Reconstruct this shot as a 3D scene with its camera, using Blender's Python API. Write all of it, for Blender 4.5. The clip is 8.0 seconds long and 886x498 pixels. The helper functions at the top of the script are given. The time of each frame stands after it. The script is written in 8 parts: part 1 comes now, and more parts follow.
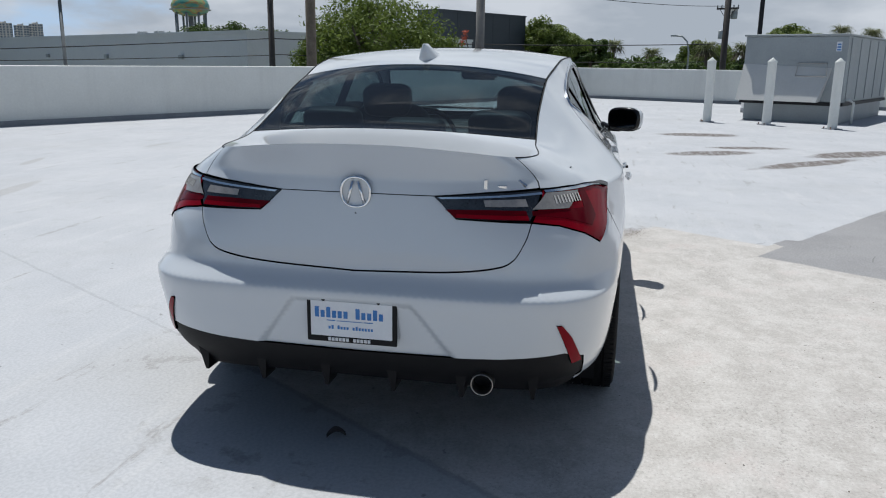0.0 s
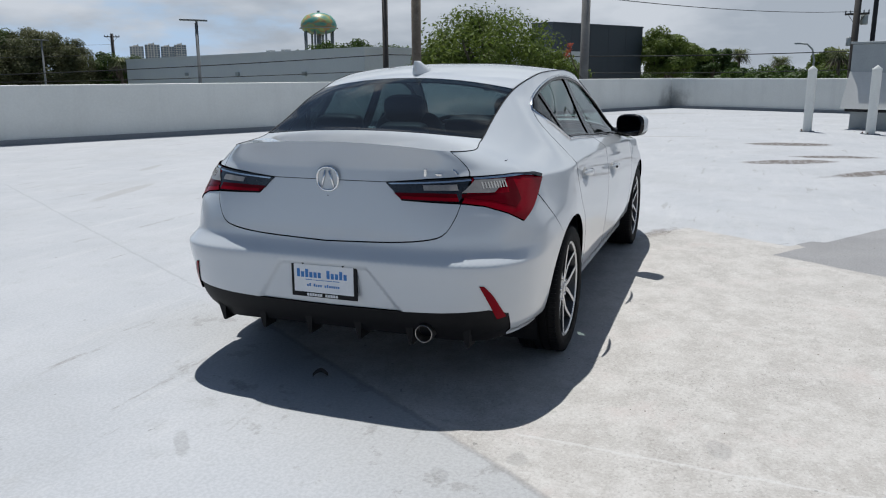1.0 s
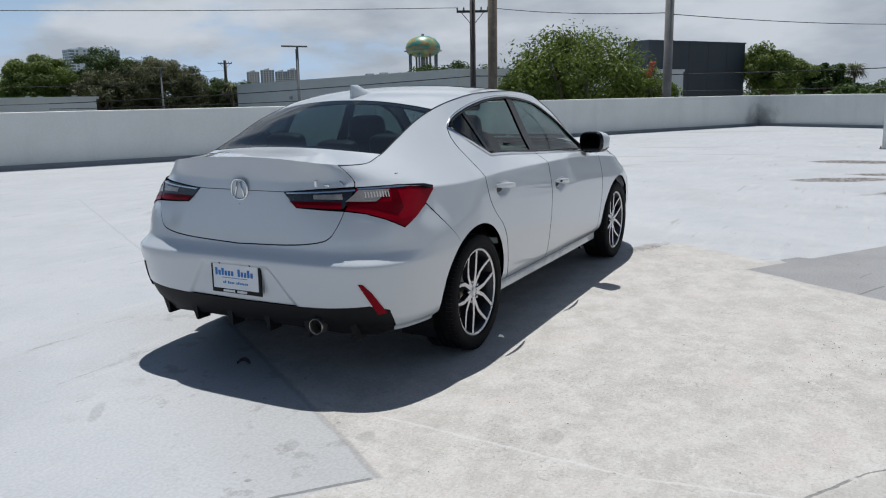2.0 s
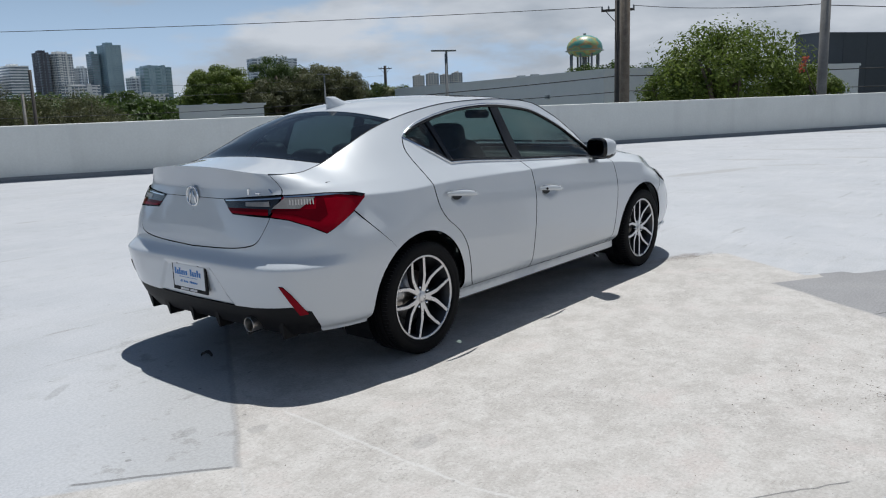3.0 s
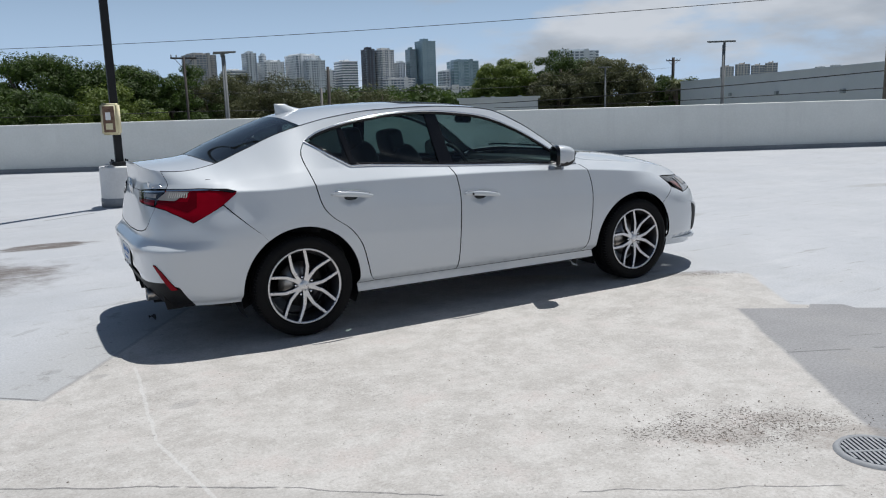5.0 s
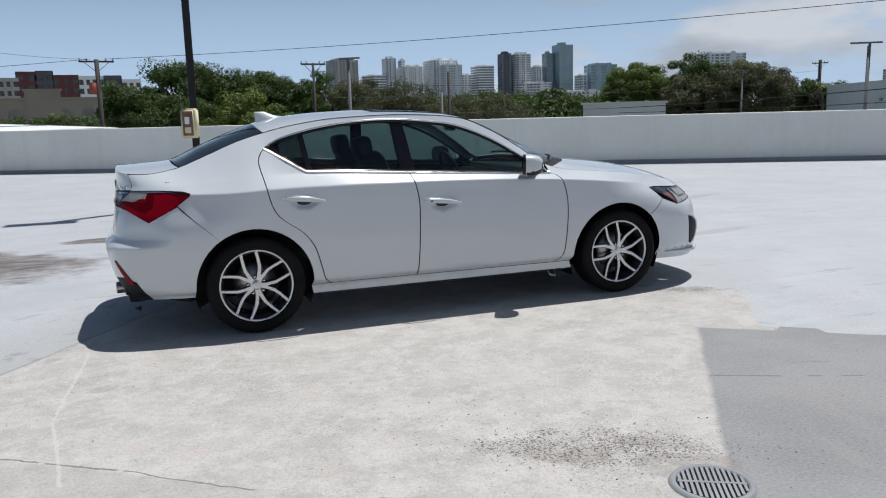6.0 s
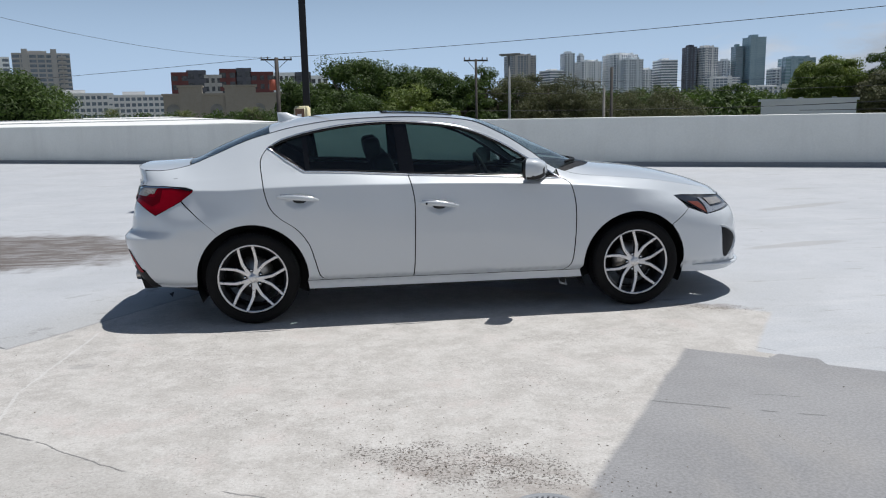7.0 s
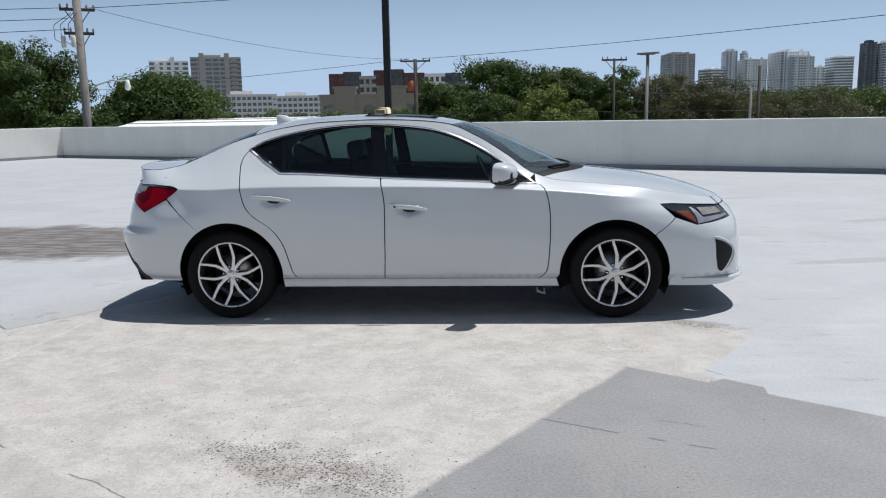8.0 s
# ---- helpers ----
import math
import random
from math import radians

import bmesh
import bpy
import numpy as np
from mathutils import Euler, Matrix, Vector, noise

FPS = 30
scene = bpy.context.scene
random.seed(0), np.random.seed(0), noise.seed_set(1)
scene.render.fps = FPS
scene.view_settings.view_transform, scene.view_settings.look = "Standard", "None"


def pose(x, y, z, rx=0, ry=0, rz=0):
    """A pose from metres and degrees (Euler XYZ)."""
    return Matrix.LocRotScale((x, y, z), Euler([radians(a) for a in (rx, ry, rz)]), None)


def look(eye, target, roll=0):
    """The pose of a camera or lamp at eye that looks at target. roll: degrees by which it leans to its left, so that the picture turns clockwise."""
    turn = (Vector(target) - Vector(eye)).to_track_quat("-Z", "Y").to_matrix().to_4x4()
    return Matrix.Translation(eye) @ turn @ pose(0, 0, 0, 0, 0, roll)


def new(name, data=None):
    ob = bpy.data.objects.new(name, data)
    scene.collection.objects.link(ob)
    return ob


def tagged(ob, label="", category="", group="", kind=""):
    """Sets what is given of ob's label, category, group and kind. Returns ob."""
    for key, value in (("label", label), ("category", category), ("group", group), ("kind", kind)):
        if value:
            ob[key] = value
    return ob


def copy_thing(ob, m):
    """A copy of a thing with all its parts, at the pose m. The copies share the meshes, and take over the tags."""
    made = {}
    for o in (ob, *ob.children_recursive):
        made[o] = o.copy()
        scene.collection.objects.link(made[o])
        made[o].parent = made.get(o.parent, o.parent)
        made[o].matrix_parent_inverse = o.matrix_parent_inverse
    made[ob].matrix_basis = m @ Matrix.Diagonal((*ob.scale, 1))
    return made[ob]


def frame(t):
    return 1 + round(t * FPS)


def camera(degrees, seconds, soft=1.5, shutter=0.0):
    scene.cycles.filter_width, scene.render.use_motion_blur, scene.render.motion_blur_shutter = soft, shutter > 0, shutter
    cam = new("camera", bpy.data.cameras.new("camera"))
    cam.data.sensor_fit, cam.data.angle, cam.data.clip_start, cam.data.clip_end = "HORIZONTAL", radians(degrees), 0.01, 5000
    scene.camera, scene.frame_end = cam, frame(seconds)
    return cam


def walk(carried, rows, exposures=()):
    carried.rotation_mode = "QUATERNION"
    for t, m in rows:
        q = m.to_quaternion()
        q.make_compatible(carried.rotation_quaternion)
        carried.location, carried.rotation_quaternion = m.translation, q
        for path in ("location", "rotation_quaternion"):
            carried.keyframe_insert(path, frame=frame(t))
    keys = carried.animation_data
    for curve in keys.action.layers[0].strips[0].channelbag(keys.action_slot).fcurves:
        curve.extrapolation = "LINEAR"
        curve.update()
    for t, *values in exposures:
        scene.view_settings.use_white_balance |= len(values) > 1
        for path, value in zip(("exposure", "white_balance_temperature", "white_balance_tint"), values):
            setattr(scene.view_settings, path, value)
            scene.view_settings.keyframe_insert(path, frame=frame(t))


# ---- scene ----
cam = camera(58.9, 8.0, soft=1.1)
PATH = [
    (0, (-4.597, -0.777, 1.343), (-2.692, -0.386, 0.878), 0.7),
    (0.5, (-4.935, -1.156, 1.348), (-3.059, -0.622, 0.906), -0.0),
    (1, (-5.062, -1.576, 1.349), (-3.232, -0.895, 0.914), -0.2),
    (1.5, (-5.108, -2.057, 1.366), (-3.316, -1.264, 0.965), -0.8),
    (2, (-5.02, -2.606, 1.346), (-3.287, -1.683, 0.963), -1.0),
    (2.2, (-4.912, -2.801, 1.356), (-3.214, -1.814, 0.978), -1.5),
    (3.3, (-4.29, -3.911, 1.372), (-2.857, -2.565, 1.004), -1.9),
    (3.5, (-4.151, -4.11, 1.384), (-2.766, -2.715, 1.018), -1.9),
    (4, (-3.794, -4.602, 1.392), (-2.538, -3.088, 1.028), -1.4),
    (4.5, (-3.333, -4.969, 1.38), (-2.233, -3.34, 1.011), -1.1),
    (5, (-2.858, -5.349, 1.388), (-1.907, -3.628, 1.023), -1.7),
    (5.2, (-2.665, -5.486, 1.398), (-1.762, -3.739, 1.033), -1.5),
    (6.3, (-1.48, -6.007, 1.383), (-0.95, -4.111, 1.032), -1.4),
    (6.5, (-1.239, -6.074, 1.397), (-0.793, -4.158, 1.036), -1.2),
    (7, (-0.66, -6.14, 1.404), (-0.432, -4.183, 1.057), -1.2),
    (7.5, (-0.056, -6.192, 1.416), (-0.036, -4.22, 1.084), -1.2),
    (8, (0.552, -6.139, 1.402), (0.409, -4.174, 1.063), -1.1),
]
walk(cam, [(t, look(e, g, r)) for t, e, g, r in PATH], [(0, -0.11, 6090, 9), (2, -0.165, 6090, 9), (5, -0.155, 6120, 9.5), (7, -0.12, 6150, 10), (8, -0.105, 6150, 10)])

# ---- world, sun ----
SUN_TO = Vector((0.29, 0.185, 1.0)).normalized()


def build_world():
    world = bpy.data.worlds.new("sky")
    scene.world = world
    world.use_nodes = True
    nt = world.node_tree
    nt.nodes.clear()
    out = nt.nodes.new("ShaderNodeOutputWorld")
    back = nt.nodes.new("ShaderNodeBackground")
    sky = nt.nodes.new("ShaderNodeTexSky")
    sky.sky_type, sky.sun_disc = "NISHITA", False
    sky.sun_elevation = math.asin(SUN_TO.z)
    sky.sun_rotation = math.atan2(SUN_TO.x, SUN_TO.y)
    sky.air_density, sky.dust_density, sky.ozone_density = 1.0, 0.25, 2.5
    co = nt.nodes.new("ShaderNodeTexCoord")
    # clouds: stretched noise, thicker towards +x, none towards -x +y
    mp = nt.nodes.new("ShaderNodeMapping")
    mp.inputs["Scale"].default_value = (2.2, 2.2, 7.0)
    nt.links.new(co.outputs["Generated"], mp.inputs["Vector"])
    n1 = nt.nodes.new("ShaderNodeTexNoise")
    n1.inputs["Scale"].default_value, n1.inputs["Detail"].default_value, n1.inputs["Roughness"].default_value = 1.6, 9, 0.56
    nt.links.new(mp.outputs["Vector"], n1.inputs["Vector"])
    dot = nt.nodes.new("ShaderNodeVectorMath")
    dot.operation = "DOT_PRODUCT"
    dot.inputs[1].default_value = (0.90, -0.42, 0.0)
    nt.links.new(co.outputs["Generated"], dot.inputs[0])
    bias = nt.nodes.new("ShaderNodeMapRange")
    bias.inputs["From Min"].default_value, bias.inputs["From Max"].default_value = -0.25, 0.55
    bias.inputs["To Min"].default_value, bias.inputs["To Max"].default_value = -0.28, 0.16
    nt.links.new(dot.outputs["Value"], bias.inputs["Value"])
    add = nt.nodes.new("ShaderNodeMath")
    nt.links.new(n1.outputs["Fac"], add.inputs[0])
    nt.links.new(bias.outputs["Result"], add.inputs[1])
    # the banks of cloud stay low; overhead it is clear
    alt = nt.nodes.new("ShaderNodeSeparateXYZ")
    nt.links.new(co.outputs["Generated"], alt.inputs["Vector"])
    thin = nt.nodes.new("ShaderNodeMapRange")
    thin.inputs["From Min"].default_value, thin.inputs["From Max"].default_value = 0.22, 0.6
    thin.inputs["To Min"].default_value, thin.inputs["To Max"].default_value = 0.0, 0.24
    nt.links.new(alt.outputs["Z"], thin.inputs["Value"])
    less = nt.nodes.new("ShaderNodeMath")
    less.operation = "SUBTRACT"
    nt.links.new(add.outputs[0], less.inputs[0])
    nt.links.new(thin.outputs["Result"], less.inputs[1])
    cov = nt.nodes.new("ShaderNodeMapRange")
    cov.inputs["From Min"].default_value, cov.inputs["From Max"].default_value = 0.42, 0.58
    cov.interpolation_type = "SMOOTHSTEP"
    nt.links.new(less.outputs[0], cov.inputs["Value"])
    n2 = nt.nodes.new("ShaderNodeTexNoise")
    n2.inputs["Scale"].default_value, n2.inputs["Detail"].default_value = 2.4, 6
    nt.links.new(mp.outputs["Vector"], n2.inputs["Vector"])
    tone = nt.nodes.new("ShaderNodeValToRGB")
    tone.color_ramp.elements[0].position, tone.color_ramp.elements[0].color = 0.40, (10.2, 11.0, 12.0, 1)
    tone.color_ramp.elements[1].position, tone.color_ramp.elements[1].color = 0.62, (15.6, 16.0, 16.6, 1)
    nt.links.new(n2.outputs["Fac"], tone.inputs["Fac"])
    mix = nt.nodes.new("ShaderNodeMixRGB")
    nt.links.new(cov.outputs["Result"], mix.inputs["Fac"])
    nt.links.new(sky.outputs["Color"], mix.inputs["Color1"])
    nt.links.new(tone.outputs["Color"], mix.inputs["Color2"])
    # humid haze along the horizon
    sep = nt.nodes.new("ShaderNodeSeparateXYZ")
    nt.links.new(co.outputs["Generated"], sep.inputs["Vector"])
    low = nt.nodes.new("ShaderNodeMapRange")
    low.inputs["From Min"].default_value, low.inputs["From Max"].default_value = 0.32, -0.02
    low.inputs["To Min"].default_value, low.inputs["To Max"].default_value = 0.07, 0.80
    low.interpolation_type = "SMOOTHERSTEP"
    nt.links.new(sep.outputs["Z"], low.inputs["Value"])
    haze = nt.nodes.new("ShaderNodeMixRGB")
    haze.inputs["Color2"].default_value = (13.0, 16.9, 22.2, 1)
    nt.links.new(low.outputs["Result"], haze.inputs["Fac"])
    nt.links.new(sky.outputs["Color"], haze.inputs["Color1"])
    nt.links.new(haze.outputs["Color"], mix.inputs["Color1"])
    nt.links.new(mix.outputs["Color"], back.inputs["Color"])
    back.inputs["Strength"].default_value = 0.0428
    nt.links.new(back.outputs["Background"], out.inputs["Surface"])
    sun = bpy.data.lights.new("sun", "SUN")
    sun.energy, sun.angle, sun.color = 5.0, radians(0.55), (1.0, 0.955, 0.88)
    lamp = new("sun", sun)
    lamp.matrix_world = look(SUN_TO * 60, (0, 0, 0))


build_world()

# ---- materials ----


def nodes_of(name):
    m = bpy.data.materials.new(name)
    m.use_nodes = True
    nt = m.node_tree
    return m, nt, nt.nodes["Principled BSDF"]


def surface(name, dark, light, scale=6.0, rough=(0.5, 0.7), bump=0.0, fine=40.0, metal=0.0, coat=0.0, spec=0.5, per_object=0.0, island=0.0):
    """Two tones mixed by broad noise with fine grain, roughness and relief from the same noises."""
    m, nt, b = nodes_of(name)
    co = nt.nodes.new("ShaderNodeTexCoord")
    big = nt.nodes.new("ShaderNodeTexNoise")
    big.inputs["Scale"].default_value, big.inputs["Detail"].default_value, big.inputs["Roughness"].default_value = scale, 6, 0.6
    small = nt.nodes.new("ShaderNodeTexNoise")
    small.inputs["Scale"].default_value, small.inputs["Detail"].default_value = fine, 4
    for n in (big, small):
        nt.links.new(co.outputs["Object"], n.inputs["Vector"])
    both = nt.nodes.new("ShaderNodeMixRGB")
    both.inputs["Fac"].default_value = 0.35
    nt.links.new(big.outputs["Fac"], both.inputs["Color1"])
    nt.links.new(small.outputs["Fac"], both.inputs["Color2"])
    ramp = nt.nodes.new("ShaderNodeValToRGB")
    ramp.color_ramp.elements[0].position, ramp.color_ramp.elements[0].color = 0.34, (*dark, 1)
    ramp.color_ramp.elements[1].position, ramp.color_ramp.elements[1].color = 0.66, (*light, 1)
    nt.links.new(both.outputs["Color"], ramp.inputs["Fac"])
    colour = ramp.outputs["Color"]
    if per_object or island:
        src = nt.nodes.new("ShaderNodeObjectInfo" if per_object else "ShaderNodeNewGeometry")
        hsv = nt.nodes.new("ShaderNodeHueSaturation")
        rng = nt.nodes.new("ShaderNodeMapRange")
        amount = per_object or island
        rng.inputs["To Min"].default_value, rng.inputs["To Max"].default_value = 1 - amount, 1 + amount
        nt.links.new(src.outputs["Random" if per_object else "Random Per Island"], rng.inputs["Value"])
        nt.links.new(rng.outputs["Result"], hsv.inputs["Value"])
        nt.links.new(colour, hsv.inputs["Color"])
        colour = hsv.outputs["Color"]
    nt.links.new(colour, b.inputs["Base Color"])
    rr = nt.nodes.new("ShaderNodeMapRange")
    rr.inputs["To Min"].default_value, rr.inputs["To Max"].default_value = rough
    nt.links.new(both.outputs["Color"], rr.inputs["Value"])
    nt.links.new(rr.outputs["Result"], b.inputs["Roughness"])
    b.inputs["Metallic"].default_value, b.inputs["Coat Weight"].default_value = metal, coat
    b.inputs["Specular IOR Level"].default_value, b.inputs["Coat Roughness"].default_value = spec, 0.03
    if bump:
        bp = nt.nodes.new("ShaderNodeBump")
        bp.inputs["Strength"].default_value, bp.inputs["Distance"].default_value = bump, 0.02
        nt.links.new(both.outputs["Color"], bp.inputs["Height"])
        nt.links.new(bp.outputs["Normal"], b.inputs["Normal"])
    return m


def glass(name, tint, reflect=0.05, veil=0.03):
    m, nt, b = nodes_of(name)
    nt.nodes.remove(b)
    out = nt.nodes["Material Output"]
    clear = nt.nodes.new("ShaderNodeBsdfTransparent")
    clear.inputs["Color"].default_value = (*tint, 1)
    gloss = nt.nodes.new("ShaderNodeBsdfGlossy")
    gloss.inputs["Roughness"].default_value = 0.01
    # more mirror-like the flatter one looks along it, the same from both sides
    facing = nt.nodes.new("ShaderNodeLayerWeight")
    facing.inputs["Blend"].default_value = 0.5
    steep = nt.nodes.new("ShaderNodeMath")
    steep.operation, steep.inputs[1].default_value = "POWER", 5.0
    nt.links.new(facing.outputs["Facing"], steep.inputs[0])
    fr = nt.nodes.new("ShaderNodeMath")
    fr.operation, fr.inputs[1].default_value, fr.inputs[2].default_value = "MULTIPLY_ADD", 1 - reflect, reflect
    nt.links.new(steep.outputs[0], fr.inputs[0])
    mix = nt.nodes.new("ShaderNodeMixShader")
    nt.links.new(fr.outputs[0], mix.inputs["Fac"])
    nt.links.new(clear.outputs[0], mix.inputs[1])
    nt.links.new(gloss.outputs[0], mix.inputs[2])
    # pale diffuse veil: sky sheen on the panes, put into their colour
    veil_bsdf = nt.nodes.new("ShaderNodeBsdfDiffuse")
    veil_bsdf.inputs["Color"].default_value = (0.50, 0.58, 0.60, 1)
    veiled = nt.nodes.new("ShaderNodeMixShader")
    veil_noise = nt.nodes.new("ShaderNodeTexNoise")
    veil_noise.inputs["Scale"].default_value, veil_noise.inputs["Detail"].default_value = 3.0, 5
    share = nt.nodes.new("ShaderNodeMapRange")
    share.inputs["To Min"].default_value, share.inputs["To Max"].default_value = veil * 0.7, veil * 1.3
    nt.links.new(veil_noise.outputs["Fac"], share.inputs["Value"])
    nt.links.new(share.outputs["Result"], veiled.inputs["Fac"])
    nt.links.new(mix.outputs[0], veiled.inputs[1])
    nt.links.new(veil_bsdf.outputs[0], veiled.inputs[2])
    nt.links.new(veiled.outputs[0], out.inputs["Surface"])
    return m


PAINT = surface("white_car_paint", (0.548, 0.578, 0.607), (0.575, 0.604, 0.632), 1.5, (0.30, 0.36), 0, 300, 0, 1.0, 0.45)
PAINT.node_tree.nodes["Principled BSDF"].inputs["Coat Roughness"].default_value = 0.015
PAINT.node_tree.nodes["Principled BSDF"].inputs["Coat IOR"].default_value = 1.6
BLACK = surface("black_plastic", (0.003, 0.003, 0.004), (0.009, 0.009, 0.010), 20, (0.5, 0.7), 0.1, 200, 0, 0, 0.25)
GLOSS_BLACK = surface("gloss_black_trim", (0.004, 0.004, 0.005), (0.008, 0.008, 0.009), 8, (0.12, 0.2), 0, 90, 0, 0.0, 0.35)
CHROME = surface("chrome", (0.72, 0.73, 0.75), (0.80, 0.81, 0.82), 10, (0.12, 0.22), 0, 80, 1.0)
BARE_METAL = surface("machined_alloy", (0.55, 0.55, 0.56), (0.68, 0.68, 0.69), 14, (0.22, 0.34), 0, 140, 0.9)
RIM_DARK = surface("dark_rim_paint", (0.02, 0.02, 0.022), (0.045, 0.045, 0.05), 12, (0.3, 0.45), 0, 90, 0.4)
STEEL = surface("brushed_steel", (0.30, 0.28, 0.26), (0.52, 0.49, 0.46), 12, (0.25, 0.4), 0, 120, 1.0)
RUBBER = surface("tyre_rubber", (0.004, 0.004, 0.005), (0.010, 0.010, 0.010), 9, (0.6, 0.85), 0.15, 120, 0, 0, 0.15)
RED_LENS = surface("red_lens", (0.185, 0.001, 0.007), (0.235, 0.002, 0.011), 12, (0.05, 0.09), 0, 200, 0, 0.0, 0.08)
RED_DEEP = surface("deep_red_lens", (0.075, 0.001, 0.004), (0.105, 0.001, 0.006), 12, (0.05, 0.09), 0, 200, 0, 0.0, 0.08)
DARK_LENS = surface("smoked_lens", (0.010, 0.011, 0.014), (0.030, 0.033, 0.038), 14, (0.06, 0.12), 0, 130, 0, 0.5)
CLEAR_LENS = surface("clear_ribbed_lens", (0.22, 0.21, 0.20), (0.36, 0.34, 0.32), 30, (0.1, 0.2), 0.1, 160, 0.2, 0.2)
LENS_RIB = surface("pale_lens_rib", (0.62, 0.59, 0.54), (0.78, 0.74, 0.68), 30, (0.15, 0.25), 0, 160, 0.3)
AMBER_LENS = surface("amber_lens", (0.13, 0.028, 0.012), (0.19, 0.042, 0.016), 30, (0.1, 0.16), 0, 150, 0, 1.0)
UPHOLSTERY = surface("black_leather", (0.010, 0.010, 0.011), (0.020, 0.020, 0.021), 30, (0.45, 0.6), 0.2, 150)
CARPET = surface("black_carpet", (0.012, 0.012, 0.013), (0.022, 0.022, 0.023), 30, (0.85, 0.95), 0.2, 220)
LINER_GREY = surface("grey_headliner", (0.05, 0.05, 0.05), (0.07, 0.07, 0.068), 20, (0.8, 0.9), 0.1, 200)
SIDE_GLASS = glass("tinted_side_glass", (0.36, 0.47, 0.45), 0.045, 0.003)
QUARTER_GLASS = glass("dark_quarter_glass", (0.10, 0.125, 0.125), 0.045, 0.003)
BACK_GLASS = glass("tinted_back_glass", (0.30, 0.38, 0.41), 0.06, 0.008)
WIND_GLASS = glass("windscreen_glass", (0.74, 0.87, 0.86), 0.08, 0.06)
MIRROR = surface("mirror_glass", (0.10, 0.11, 0.12), (0.13, 0.14, 0.15), 3, (0.0, 0.02), 0, 50, 1.0)
PLATE_WHITE = surface("plate_white", (0.70, 0.72, 0.74), (0.78, 0.79, 0.80), 12, (0.35, 0.45), 0, 120)
PLATE_BLUE = surface("plate_blue", (0.03, 0.16, 0.45), (0.05, 0.21, 0.52), 20, (0.4, 0.5), 0, 120)
WHITE_INK = surface("white_ink", (0.72, 0.72, 0.72), (0.80, 0.80, 0.80), 20, (0.5, 0.6), 0, 120)

WALL_PAINT = surface("white_parapet_paint", (0.665, 0.675, 0.640), (0.755, 0.765, 0.730), 0.9, (0.6, 0.8), 0.12, 22)
GREY_PAINT = surface("grey_coating", (0.20, 0.21, 0.225), (0.29, 0.30, 0.315), 2.2, (0.55, 0.75), 0.15, 30)
WHITE_CONCRETE = surface("painted_concrete", (0.66, 0.65, 0.63), (0.78, 0.77, 0.75), 3.0, (0.6, 0.8), 0.3, 35)
BLACK_STEEL = surface("black_painted_steel", (0.006, 0.0065, 0.008), (0.013, 0.0135, 0.016), 4, (0.45, 0.6), 0.05, 60, 0, 0, 0.3)
GALV = surface("galvanised_sheet", (0.27, 0.295, 0.30), (0.36, 0.385, 0.39), 1.4, (0.4, 0.6), 0.05, 30, 0.15)
LAMP_GREY = surface("weathered_lamp_steel", (0.13, 0.14, 0.145), (0.20, 0.21, 0.215), 1.4, (0.5, 0.7), 0.05, 30)
# pale sheet of the transformer cans; on the hood its paleness is painted sunlight
GALV_PALE_SUNLIT = surface("pale_and_sunlit_galvanised_sheet", (0.52, 0.52, 0.50), (0.60, 0.60, 0.58), 1.2, (0.45, 0.6), 0.05, 30)
GREY_WALL = surface("grey_building_paint", (0.58, 0.60, 0.615), (0.66, 0.68, 0.69), 0.25, (0.7, 0.85), 0.1, 6)
CHARCOAL_WALL = surface("charcoal_cladding", (0.032, 0.043, 0.056), (0.045, 0.057, 0.072), 0.3, (0.55, 0.7), 0.05, 5)
POLE_WOOD = surface("weathered_pole_wood", (0.11, 0.085, 0.062), (0.22, 0.18, 0.14), 5, (0.75, 0.9), 0.4, 28)
POLE_DARK = surface("dark_pole_wood", (0.035, 0.030, 0.028), (0.075, 0.066, 0.06), 5, (0.75, 0.9), 0.4, 28)
POLE_GREY = surface("grey_concrete_pole", (0.15, 0.142, 0.135), (0.23, 0.22, 0.205), 3, (0.7, 0.85), 0.2, 24)
CABLE = surface("black_cable", (0.012, 0.012, 0.013), (0.022, 0.022, 0.023), 3, (0.6, 0.7))
YELLOWED = surface("yellowed_plastic", (0.60, 0.52, 0.30), (0.74, 0.68, 0.46), 8, (0.4, 0.6), 0.05, 60)
BROWN_RUST = surface("rusty_panel", (0.10, 0.05, 0.03), (0.24, 0.15, 0.10), 14, (0.7, 0.9), 0.2, 70)
LAWN = surface("ground_streets_and_grass", (0.09, 0.105, 0.06), (0.30, 0.295, 0.28), 0.02, (0.85, 0.95), 0.1, 0.4)
BARK = surface("bark", (0.07, 0.055, 0.04), (0.16, 0.13, 0.10), 4, (0.8, 0.95), 0.5, 20)


def leafy(name, dark, light):
    m = surface(name, dark, light, 0.7, (0.5, 0.7), 0, 9, 0, 0, 0.35, 0, 0.35)
    nt = m.node_tree
    b, out = nt.nodes["Principled BSDF"], nt.nodes["Material Output"]
    thin = nt.nodes.new("ShaderNodeBsdfTranslucent")
    nt.links.new(b.inputs["Base Color"].links[0].from_socket, thin.inputs["Color"])
    mix = nt.nodes.new("ShaderNodeMixShader")
    mix.inputs["Fac"].default_value = 0.35
    nt.links.new(b.outputs[0], mix.inputs[1])
    nt.links.new(thin.outputs[0], mix.inputs[2])
    nt.links.new(mix.outputs[0], out.inputs["Surface"])
    return m


